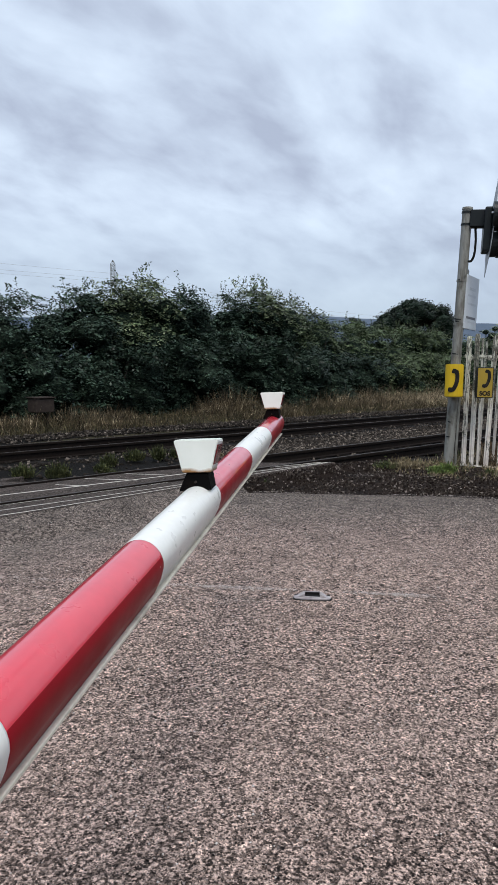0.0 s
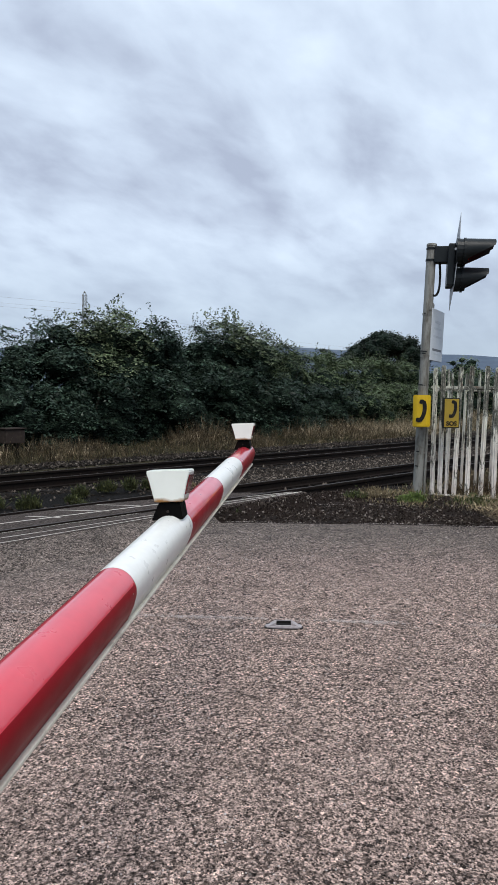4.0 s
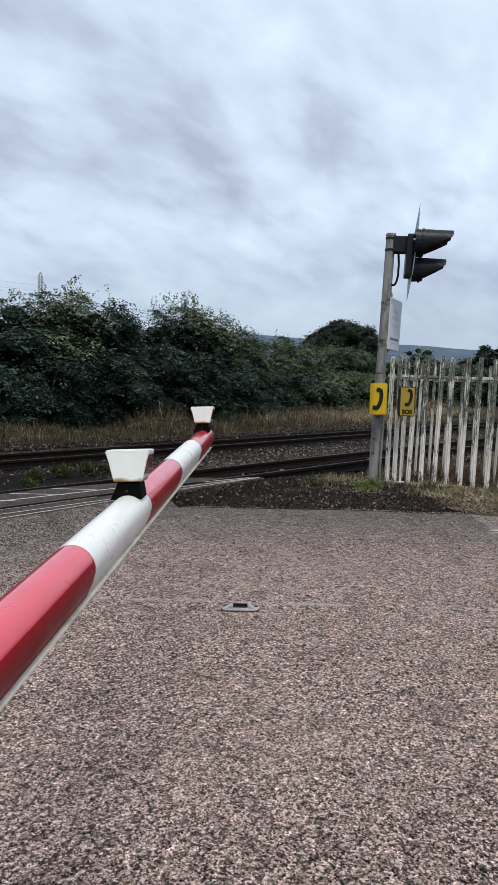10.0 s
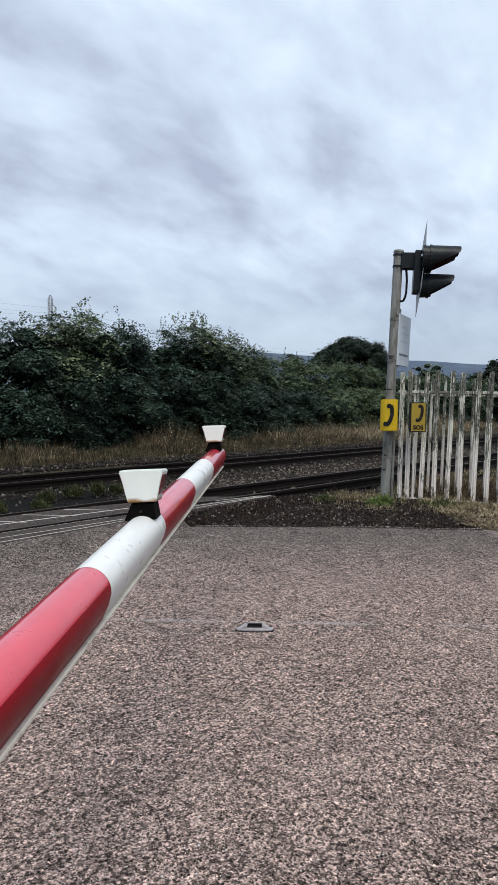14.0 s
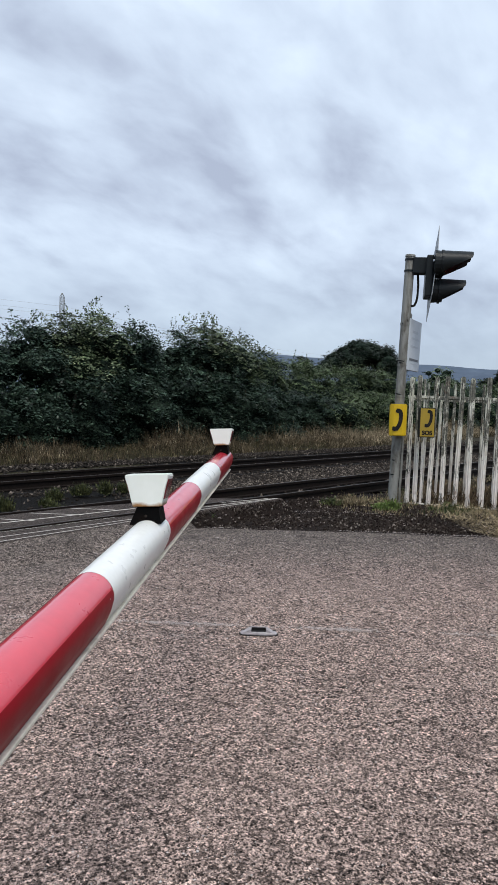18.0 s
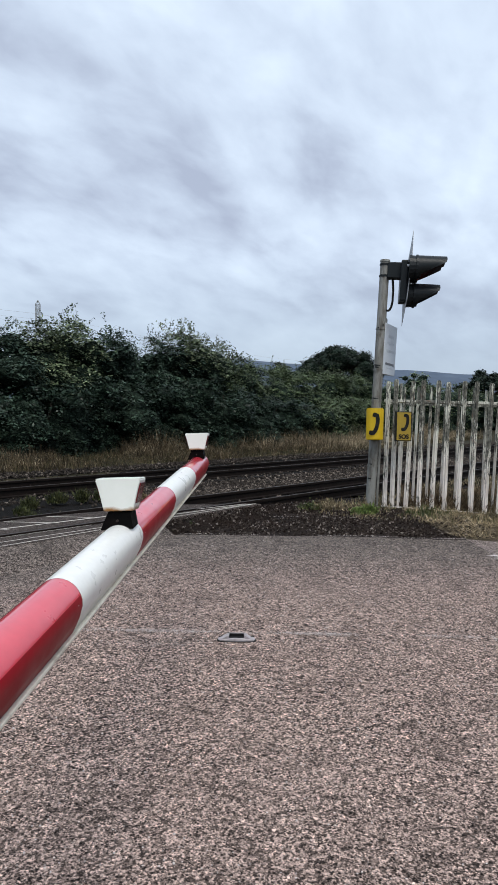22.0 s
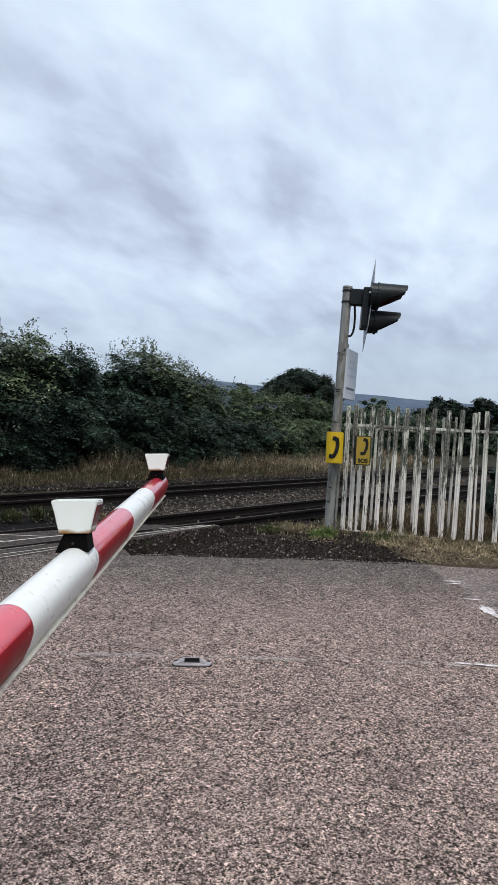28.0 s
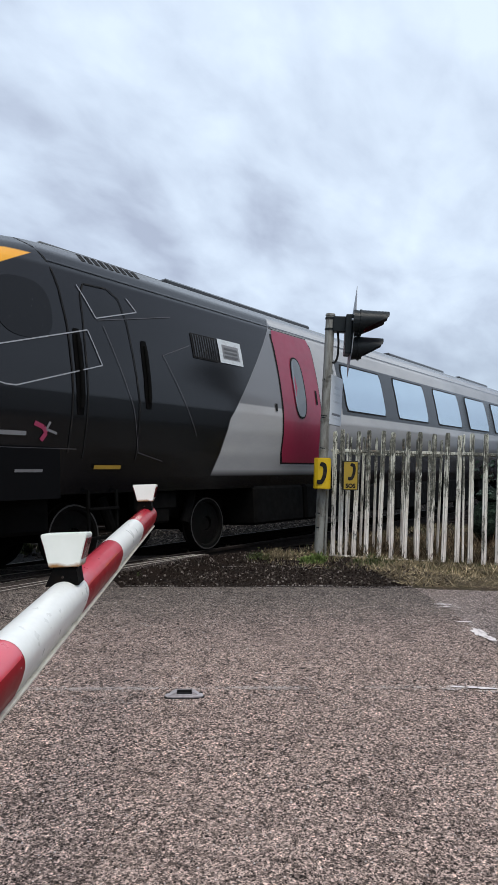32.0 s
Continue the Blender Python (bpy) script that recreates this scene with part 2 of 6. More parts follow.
def paint(name, colour, rough=0.35, dirt=(0.12, 0.1, 0.08), lo=0.55, hi=0.8, amount=0.5, scale=6.0, metallic=0.0, coat=0.0, stretch=None):
    m, nt, b = material(name)
    v = coords(nt)
    d = ramp(nt, noise_of(nt, v, scale, 6, 0.65, 0.3, stretch), [(lo, (0, 0, 0)), (hi, (amount,) * 3)])
    fine = ramp(nt, noise_of(nt, v, scale * 9, 3), [(0.3, (0.93,) * 3), (0.7, (1.0,) * 3)])
    c = blend(nt, 1.0, blend(nt, d, colour, dirt), fine, "MULTIPLY")
    nt.links.new(c, b.inputs["Base Color"])
    b.inputs["Metallic"].default_value = metallic
    b.inputs["Specular IOR Level"].default_value = (0.06 if max(colour) < 0.01 else 0.2) if max(colour) < 0.06 and coat < 0.5 else 0.5
    b.inputs["Coat Weight"].default_value = coat
    r = ramp(nt, noise_of(nt, v, scale * 3, 4), [(0.3, (rough * 0.85,) * 3), (0.7, (min(1, rough * 1.25),) * 3)])
    nt.links.new(r, b.inputs["Roughness"])
    return m


def leaf_material(name, lo, mid, hi, rough=0.45, tint=None, spread=1.0):
    m, nt, b = material(name)
    lo, hi = (tuple(q + (p - q) * spread for p, q in zip(c, mid)) for c in (lo, hi))
    g = nt.nodes.new("ShaderNodeNewGeometry")
    c = ramp(nt, g.outputs["Random Per Island"], [(0.0, lo), (0.55, mid), (1.0, hi)])
    patch = noise_of(nt, coords(nt), 0.55, 3)
    c = blend(nt, ramp(nt, patch, [(0.4, (0, 0, 0)), (0.7, (0.55,) * 3)]), c, tint or tuple(0.75 * x for x in lo))
    # lit sprays and shaded gaps put into the colour by noise, in flat layers
    layer_shade = ramp(nt, noise_of(nt, coords(nt), 2.7, 4, 0.6, 0.8, (1.0, 1.0, 2.3)), [(0.35, (0.34,) * 3), (0.5, (0.95,) * 3), (0.65, (2.0,) * 3)])
    c = blend(nt, 1.0, c, layer_shade, "MULTIPLY")
    c = vary(nt, c, 0.16)
    nt.links.new(c, b.inputs["Base Color"])
    b.inputs["Roughness"].default_value = rough
    b.inputs["Specular IOR Level"].default_value = 0.22
    b.inputs["Subsurface Weight"].default_value = 0.0
    return m


M_ROAD = asphalt("worn_asphalt", (0.108, 0.080, 0.066), (0.545, 0.41, 0.348), (0.37, 0.281, 0.24), True)
M_OLD = asphalt("old_asphalt", (0.12, 0.097, 0.088), (0.43, 0.35, 0.315), (0.36, 0.30, 0.275))
M_GROUND = speckled("field_soil_and_grass", [(0.3, (0.012, 0.012, 0.007)), (0.7, (0.045, 0.038, 0.020))], 5.0)
M_CINDER = speckled("dark_cinder_gravel", [(0.42, (0.007, 0.0045, 0.0035)), (0.62, (0.019, 0.0125, 0.0095)), (0.78, (0.07, 0.056, 0.047))], 34, bumpy=1.0, dist=0.04, second=(2.2, (0.020, 0.0125, 0.009), 0.40, 0.62))
M_SOIL = speckled("straw_littered_soil", [(0.36, (0.028, 0.020, 0.013)), (0.55, (0.085, 0.064, 0.042)), (0.72, (0.22, 0.175, 0.12))], 30, bumpy=1.0, dist=0.02, second=(3.0, (0.05, 0.045, 0.02), 0.45, 0.7))
M_BALLAST_BED = speckled("ballast_bed", [(0.35, (0.002, 0.0017, 0.0015)), (0.6, (0.007, 0.006, 0.005)), (0.8, (0.034, 0.030, 0.027))], 20, bumpy=1.0, dist=0.03)
M_RAIL = speckled("rusty_rail_side", [(0.3, (0.005, 0.004, 0.0035)), (0.7, (0.016, 0.011, 0.009))], 30, 0.75, 0.3)
M_SLEEPER = speckled("oily_timber_sleeper", [(0.3, (0.005, 0.0045, 0.004)), (0.7, (0.018, 0.014, 0.012))], 14, 0.85, 0.6)
M_DECK = asphalt("crossing_deck_surface", (0.052, 0.042, 0.037), (0.185, 0.152, 0.134), (0.15, 0.124, 0.11))
M_GALV = paint("galvanised_steel", (0.27, 0.275, 0.255), 0.6, (0.085, 0.075, 0.058), 0.44, 0.64, 0.85, 7.0, 0.1, stretch=(1.4, 1.4, 0.4))
M_BLACK = paint("black_plastic", (0.014, 0.018, 0.020), 0.42, (0.05, 0.045, 0.04), 0.55, 0.8, 0.4)
M_RUBBER = paint("black_rubber", (0.01, 0.01, 0.01), 0.75)
M_WHITE = paint("white_enamel", (0.86, 0.87, 0.83), 0.3, (0.5, 0.46, 0.4), 0.66, 0.9, 0.2, 5.0, coat=0.2)
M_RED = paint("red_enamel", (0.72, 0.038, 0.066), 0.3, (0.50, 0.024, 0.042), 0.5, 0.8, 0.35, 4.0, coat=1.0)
# the same red darkened: shade on the boom's sides put into the colour
M_RED_SHADE = paint("red_enamel_shaded", (0.28, 0.006, 0.014), 0.4, (0.20, 0.008, 0.012), 0.5, 0.8, 0.4, 3.0, stretch=(1, 1, 3))
M_RED_SHADE.node_tree.nodes["Principled BSDF"].inputs["Specular IOR Level"].default_value = 0.12
M_SIGNFACE = paint("white_sign_sheet", (0.66, 0.70, 0.74), 0.4, (0.4, 0.42, 0.42), 0.5, 0.8, 0.5, 4.0)


def worn_line():
    m, nt, b = material("worn_road_paint")
    v = coords(nt)
    st = grey(nt, cells(nt, v, 70))
    worn = noise_of(nt, v, 5.0, 6, 0.7)
    a = ramp(nt, blend(nt, 0.5, st, worn), [(0.42, (0, 0, 0)), (0.58, (1, 1, 1))])
    c = blend(nt, a, (0.15, 0.13, 0.125), (0.5, 0.47, 0.45))
    nt.links.new(c, b.inputs["Base Color"])
    b.inputs["Roughness"].default_value = 0.85
    bump(nt, b, cells(nt, v, 90, "Distance"), 0.8, 0.01)
    return m


M_LINE = worn_line()


def fence_paint():
    m, nt, b = material("flaking_white_paint_on_steel")
    v = coords(nt)
    oi = nt.nodes.new("ShaderNodeObjectInfo")
    off = nt.nodes.new("ShaderNodeVectorMath")
    off.operation = "ADD"
    sc = nt.nodes.new("ShaderNodeVectorMath")
    sc.operation = "SCALE"
    sc.inputs[0].default_value = (7.0, 13.0, 29.0)
    nt.links.new(oi.outputs["Random"], sc.inputs["Scale"])
    nt.links.new(v, off.inputs[0])
    nt.links.new(sc.outputs[0], off.inputs[1])
    v2 = off.outputs[0]
    flake = noise_of(nt, v2, 18.0, 10, 0.76, 0.7, (1.5, 1.5, 0.26))
    where = noise_of(nt, v2, 1.6, 3, 0.5)
    sep = nt.nodes.new("ShaderNodeSeparateXYZ")
    nt.links.new(v, sep.inputs[0])
    lift = node(nt, "ShaderNodeMapRange", From_Min=0.35, From_Max=1.25, To_Min=-0.066, To_Max=0.034)
    nt.links.new(sep.outputs["Z"], lift.inputs["Value"])
    worn = nt.nodes.new("ShaderNodeMath")
    worn.operation = "ADD"
    nt.links.new(blend(nt, 0.36, flake, where), worn.inputs[0])
    nt.links.new(lift.outputs[0], worn.inputs[1])
    a = ramp(nt, worn.outputs[0], [(0.513, (0, 0, 0)), (0.521, (1, 1, 1))])
    white = ramp(nt, noise_of(nt, v2, 14, 5, 0.6, 0, (1, 1, 0.3)), [(0.3, (0.58, 0.52, 0.47)), (0.65, (0.84, 0.79, 0.74))])
    # green algae on the upper paint
    algae = node(nt, "ShaderNodeMapRange", From_Min=0.4, From_Max=1.7)
    nt.links.new(sep.outputs["Z"], algae.inputs["Value"])
    white = blend(nt, 1.0, white, ramp(nt, algae.outputs[0], [(0.0, (1.0, 1.0, 1.0)), (0.5, (0.92, 0.97, 0.93)), (1.0, (0.80, 0.87, 0.80))]), "MULTIPLY")
    bare = ramp(nt, noise_of(nt, v2, 24, 5), [(0.3, (0.040, 0.042, 0.035)), (0.5, (0.12, 0.12, 0.098)), (0.7, (0.27, 0.27, 0.225))])
    c = blend(nt, a, white, bare)
    rust = ramp(nt, noise_of(nt, v2, 5.0, 5), [(0.62, (0, 0, 0)), (0.75, (0.5,) * 3)])
    c = blend(nt, rust, c, (0.20, 0.09, 0.045))
    nt.links.new(c, b.inputs["Base Color"])
    b.inputs["Roughness"].default_value = 0.75
    bump(nt, b, grey(nt, a), -0.4, 0.002)
    return m


M_FENCE = fence_paint()
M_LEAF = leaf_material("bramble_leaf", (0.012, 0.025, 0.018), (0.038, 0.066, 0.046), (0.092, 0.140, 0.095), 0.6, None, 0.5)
# bramble leaf darkened to paint in the shade at the thicket's foot
M_LEAF_LOW = leaf_material("shaded_bramble_leaf", (0.008, 0.017, 0.010), (0.024, 0.043, 0.029), (0.062, 0.095, 0.062), 0.45, None, 0.5)
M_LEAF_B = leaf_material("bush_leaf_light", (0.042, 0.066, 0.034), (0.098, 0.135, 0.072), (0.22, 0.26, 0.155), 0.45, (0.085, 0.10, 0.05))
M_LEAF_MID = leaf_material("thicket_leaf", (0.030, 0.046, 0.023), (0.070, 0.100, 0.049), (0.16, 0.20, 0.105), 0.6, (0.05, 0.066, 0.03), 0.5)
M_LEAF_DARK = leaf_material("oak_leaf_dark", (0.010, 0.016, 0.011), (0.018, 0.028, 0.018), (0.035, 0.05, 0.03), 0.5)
M_WEED = leaf_material("fresh_weed", (0.075, 0.12, 0.03), (0.13, 0.20, 0.05), (0.23, 0.31, 0.09), 0.5, (0.12, 0.14, 0.05))
M_WEED_DULL = leaf_material("dull_weed", (0.03, 0.045, 0.015), (0.06, 0.08, 0.028), (0.11, 0.13, 0.05), 0.55, (0.09, 0.085, 0.035))
M_WEED_TRACK = leaf_material("sooty_weed", (0.016, 0.024, 0.008), (0.048, 0.062, 0.022), (0.12, 0.13, 0.05), 0.6, (0.08, 0.07, 0.03))
M_DRY = leaf_material("dry_grass", (0.10, 0.078, 0.042), (0.20, 0.158, 0.09), (0.40, 0.34, 0.22), 0.75, (0.075, 0.065, 0.035))
M_STRAW = leaf_material("verge_straw", (0.095, 0.074, 0.042), (0.22, 0.172, 0.10), (0.47, 0.39, 0.26), 0.8, (0.11, 0.085, 0.045))
M_BANK = leaf_material("bank_dry_grass", (0.07, 0.054, 0.032), (0.20, 0.158, 0.098), (0.56, 0.465, 0.32), 0.8, (0.075, 0.064, 0.036))
M_BANK_OLD = leaf_material("dead_brown_grass", (0.028, 0.021, 0.012), (0.070, 0.052, 0.030), (0.165, 0.125, 0.076), 0.85, (0.03, 0.026, 0.014))
M_BANK_WEED = leaf_material("olive_bank_weed", (0.022, 0.023, 0.010), (0.050, 0.048, 0.021), (0.115, 0.10, 0.05), 0.7, (0.045, 0.034, 0.018))
M_BRACKEN = leaf_material("dead_bracken_brown", (0.05, 0.033, 0.020), (0.13, 0.086, 0.050), (0.28, 0.20, 0.125), 0.85, (0.06, 0.05, 0.026))
M_BARK = speckled("bark", [(0.3, (0.03, 0.025, 0.02)), (0.7, (0.09, 0.075, 0.06))], 12)
M_HILL = None


# ---- building tools ----
def part(name, bm, mat, parent=None, label="", smooth=False):
    me = bpy.data.meshes.new(name)
    bm.normal_update()
    bm.to_mesh(me)
    bm.free()
    for x in mat if isinstance(mat, (list, tuple)) else [mat]:
        me.materials.append(x)
    if smooth:
        me.shade_smooth()
    ob = new(name, me)
    if parent is not None:
        ob.parent = parent
    return tagged(ob, label) if label else ob


def thing(name, label, category, m=None, group="", kind=""):
    ob = new(name)
    ob.empty_display_size = 0.1
    if m is not None:
        ob.matrix_basis = m
    return tagged(ob, label, category, group, kind)


def box(bm, size, m=None, bevel=0.0, seg=1):
    r = bmesh.ops.create_cube(bm, size=1.0, matrix=(m or Matrix()) @ Matrix.Diagonal((*size, 1)))
    if bevel:
        es = list({e for v in r["verts"] for e in v.link_edges})
        bmesh.ops.bevel(bm, geom=es, offset=bevel, segments=seg, affect="EDGES", profile=0.6)


def tube(bm, r1, r2, length, m=None, seg=16, caps=True):
    bmesh.ops.create_cone(bm, cap_ends=caps, segments=seg, radius1=r1, radius2=r2, depth=length, matrix=(m or Matrix()) @ pose(0, 0, length / 2))


def rod(bm, a, b, r, seg=8, r2=None):
    a, b = Vector(a), Vector(b)
    d = b - a
    m = Matrix.Translation(a) @ d.to_track_quat("Z", "Y").to_matrix().to_4x4()
    tube(bm, r, r if r2 is None else r2, d.length, m, seg)


def sweep(bm, pts, r, seg=8):
    for a, b in zip(pts, pts[1:]):
        rod(bm, a, b, r, seg)


def prism(bm, outline, thick, m=None):
    """A plate: outline in x, z; thickness along y."""
    m = m or Matrix()
    lo = [bm.verts.new(m @ Vector((x, -thick / 2, z))) for x, z in outline]
    hi = [bm.verts.new(m @ Vector((x, thick / 2, z))) for x, z in outline]
    bm.faces.new(lo)
    bm.faces.new(hi[::-1])
    n = len(lo)
    for i in range(n):
        bm.faces.new((lo[i], hi[i], hi[(i + 1) % n], lo[(i + 1) % n]))
    bmesh.ops.recalc_face_normals(bm, faces=bm.faces[:])


def loft(bm, rings, close=False, caps=False):
    """Joins rings of equally many places."""
    vs = [[bm.verts.new(p) for p in ring] for ring in rings]
    n = len(vs[0])
    for a, b in zip(vs, vs[1:]):
        for i in range(n if close else n - 1):
            j = (i + 1) % n
            bm.faces.new((a[i], a[j], b[j], b[i]))
    if caps:
        bm.faces.new(vs[0][::-1])
        bm.faces.new(vs[-1])
    bmesh.ops.recalc_face_normals(bm, faces=bm.faces[:])
    return vs


def slab(name, outline, z, depth, mat, kind="structure", label="", category="", grid=0.0):
    """Flat piece of ground with an outline in x, y."""
    bm = bmesh.new()
    top = [bm.verts.new((x, y, z)) for x, y in outline]
    low = [bm.verts.new((x, y, z - depth)) for x, y in outline]
    bm.faces.new(top)
    n = len(top)
    for i in range(n):
        bm.faces.new((top[i], low[i], low[(i + 1) % n], top[(i + 1) % n]))
    bmesh.ops.recalc_face_normals(bm, faces=bm.faces[:])
    return tagged(part(name, bm, mat), label, category, "", kind)


def quads(name, centres, ups, sides, mat, parent=None, tri=False):
    """Many small blades or leaves: a pointed leaf of four corners each."""
    n = len(centres)
    a, b, c, d = centres - ups, centres + sides, centres + ups, centres - sides
    v = np.stack([a, b, c, d], 1).reshape(-1, 3)
    me = bpy.data.meshes.new(name)
    me.vertices.add(4 * n)
    me.vertices.foreach_set("co", v.astype(np.float32).ravel())
    me.loops.add(4 * n)
    me.loops.foreach_set("vertex_index", np.arange(4 * n, dtype=np.int32))
    me.polygons.add(n)
    me.polygons.foreach_set("loop_start", np.arange(0, 4 * n, 4, dtype=np.int32))
    me.update(calc_edges=True)
    me.materials.append(mat)
    ob = new(name, me)
    if parent is not None:
        ob.parent = parent
    return ob


# ---- plan ----
YAW = -1.5
TRACK1 = pose(9, 6.93, 0.045, 0, 0, YAW) @ pose(0, 0, 0, -4.2)
TRACK2 = pose(9, 11.25, -0.03, 0, 0, YAW) @ pose(0, 0, 0, -2.5)
GAUGE = 1.435


def wavy_ground():
    """The whole land: near strip of bank and verge, then fields to the horizon."""
    bm = bmesh.new()
    xs = [-2600, -900, -300, -100, -45] + [-30 + 2.5 * i for i in range(45)] + [90, 110, 150, 300, 900, 2600]
    ys = [-2600, -900, -300, -100, -40, -15, 0, 2.5, 3.5, 4.4, 5.2, 5.8, 8, 11, 12.8, 13.6, 14.6, 16, 17.5, 20, 25, 40, 90, 250, 800, 2600]
    grid = []
    for y in ys:
        row = []
        for x in xs:
            z = -0.30
            if y > 12.7:
                z = -0.12 + 0.05 * noise.noise((x * 0.3, y * 0.3, 0))
            if y > 30:
                z = -0.4
            row.append(bm.verts.new((x, y, z)))
        grid.append(row)
    for a, b in zip(grid, grid[1:]):
        for i in range(len(xs) - 1):
            bm.faces.new((a[i], a[i + 1], b[i + 1], b[i]))
    return tagged(part("ground", bm, M_GROUND, smooth=True), "rough grassy earth and fields beyond the railway", "ground", kind="structure")


wavy_ground()
# road: worn tarmac up to the cinder verge; older tarmac beside it
slab("road", [(-60, -60), (5.62, -60), (5.62, 1.33), (6.08, 1.62), (6.95, 2.2), (7.74, 2.86), (7.50, 3.10), (7.07, 3.78), (6.07, 4.92), (5.52, 5.57), (5.15, 5.93), (-60, 7.7)], 0.0, 0.3, M_ROAD, label="worn pinkish grey tarmac road up to the crossing", category="road")
slab("pavement", [(5.622, -60), (16, -60), (13, -8), (10.2, -1.6), (8.75, 1.1), (8.14, 2.1), (7.84, 2.57), (7.742, 2.86), (6.952, 2.2), (6.082, 1.62), (5.622, 1.33)], 0.004, 0.3, M_OLD, label="older paler tarmac beside the road", category="pavement")
slab("verge", [(5.15, 5.932), (5.522, 5.572), (6.072, 4.922), (7.072, 3.782), (7.502, 3.102), (7.745, 2.862), (7.843, 2.572), (8.143, 2.102), (8.753, 1.102), (10.203, -1.598), (13.003, -8), (16, -60), (40, -60), (40, 4.7), (13, 5.1), (8.4, 5.75), (7.6, 5.72), (5.2, 5.94)], -0.012, 0.3, M_CINDER, label="dark cinder verge strewn with stones", category="verge")


slab("verge_soil", [(7.80, 2.84), (7.86, 2.60), (8.16, 2.12), (8.77, 1.12), (10.22, -1.58), (13, -7.9), (16, -20), (17, 3.0), (11, 4.2), (9.6, 4.3), (8.9, 3.9), (8.3, 3.45)], -0.008, 0.05, M_SOIL, label="trodden brown soil with straw beside the pavement", category="verge")


# ---- railway ----
def rail_profile():
    """Flat-bottom rail, rail top at z 0."""
    h = [(0.033, 0.0), (0.036, -0.012), (0.034, -0.04), (0.009, -0.052), (0.009, -0.13), (0.07, -0.148), (0.07, -0.159)]
    return h + [(-x, z) for x, z in reversed(h)]


def railway(name, base, label, deck):
    t = thing(name, label, "railway track", base, kind="")
    for side in (-1, 1):
        bm = bmesh.new()
        y0 = side * (GAUGE / 2 + 0.035)
        loft(bm, [[(x, y0 + a, b) for a, b in rail_profile()] for x in (-1500, -40, -20, 0, 10, 30, 60, 1500)], close=True, caps=True)
        part("rail", bm, M_RAIL, t)
        bm = bmesh.new()
        box(bm, (3000, 0.05, 0.004), pose(0, y0, 0.001))
        part("rail_head", bm, M_RAILTOP, t, "worn steel running surface")
    bm = bmesh.new()
    box(bm, (0.25, 2.6, 0.15), None, 0.012)
    me = bpy.data.meshes.new("sleeper")
    bm.to_mesh(me)
    bm.free()
    me.materials.append(M_SLEEPER)
    rnd = random.Random(5)
    for i in range(-22, 70):
        o = new("sleeper", me)
        o.parent = t
        o.matrix_basis = pose(i * 0.68 + rnd.uniform(-0.03, 0.03), rnd.uniform(-0.04, 0.04), -0.245, 0, 0, rnd.uniform(-1.5, 1.5))
    return t


M_RAILTOP = paint("worn_rail_steel", (0.055, 0.047, 0.042), 0.5, (0.03, 0.022, 0.018), 0.45, 0.7, 0.8, 3.0, 0.1)
railway("railway_track", TRACK1, "dark rusty running rails on black timber sleepers", True)
railway("railway_track", TRACK2, "far pair of dark rusty rails on black sleepers", False)

# ballast: a shaped bed and loose stones on it
def bed_height(x, y):
    """Top of the ballast at a place across the line."""
    prof = [(5.0, -0.30), (5.5, -0.14), (6.3, -0.12), (7.6, -0.19), (8.1, -0.13), (8.6, -0.17), (9.4, -0.20), (9.9, -0.17), (10.5, -0.16), (11.8, -0.2), (12.5, -0.16), (12.9, -0.1), (13.6, -0.10), (14.2, -0.2)]
    y = y + (x - 9) * math.tan(radians(-YAW))
    for (a, za), (b, zb) in zip(prof, prof[1:]):
        if a <= y <= b:
            return za + (zb - za) * (y - a) / (b - a)
    return -0.3


bm = bmesh.new()
rows = []
for i in range(131):
    x = -30 + i
    rows.append([(x, yy - (x - 9) * math.tan(radians(-YAW)), bed_height(x, yy - (x - 9) * math.tan(radians(-YAW))) + 0.02 * noise.noise((x * 2.0, yy * 3.0, 3))) for yy in [5.0 + 0.2 * k for k in range(46)]])
loft(bm, rows)
tagged(part("ballast_bed", bm, M_BALLAST_BED, smooth=True), "dark dirty stone ballast under the tracks", "ballast", kind="structure")


def stones(name, count, place, mat, size, label, flat=1.0):
    rs = np.random.RandomState(11)
    base = np.array([(1, 0, 0), (0, 1, 0), (-1, 0, 0), (0, -1, 0), (0, 0, 1), (0, 0, -1)], float)
    tri = np.array([(0, 1, 4), (1, 2, 4), (2, 3, 4), (3, 0, 4), (1, 0, 5), (2, 1, 5), (3, 2, 5), (0, 3, 5)])
    V, F, k = [], [], 0
    for _ in range(count):
        x, y, z = place(rs)
        s = size * rs.uniform(0.5, 1.3)
        q = Euler(rs.uniform(0, 6.28, 3)).to_matrix()
        m = np.array(q)
        v = (base * rs.uniform(0.6, 1.2, (6, 1)) * s * rs.uniform(0.6, 1.1, 3)) @ m.T * (1, 1, flat) + (x, y, z + 0.3 * s * flat)
        V.append(v)
        F.append(tri + k)
        k += 6
    V, F = np.concatenate(V), np.concatenate(F)
    me = bpy.data.meshes.new(name)
    n = len(F)
    me.vertices.add(len(V))
    me.vertices.foreach_set("co", V.astype(np.float32).ravel())
    me.loops.add(3 * n)
    me.loops.foreach_set("vertex_index", F.astype(np.int32).ravel())
    me.polygons.add(n)
    me.polygons.foreach_set("loop_start", np.arange(0, 3 * n, 3, dtype=np.int32))
    me.update(calc_edges=True)
    me.materials.append(mat)
    return tagged(new(name, me), label, "stones", kind="stuff")


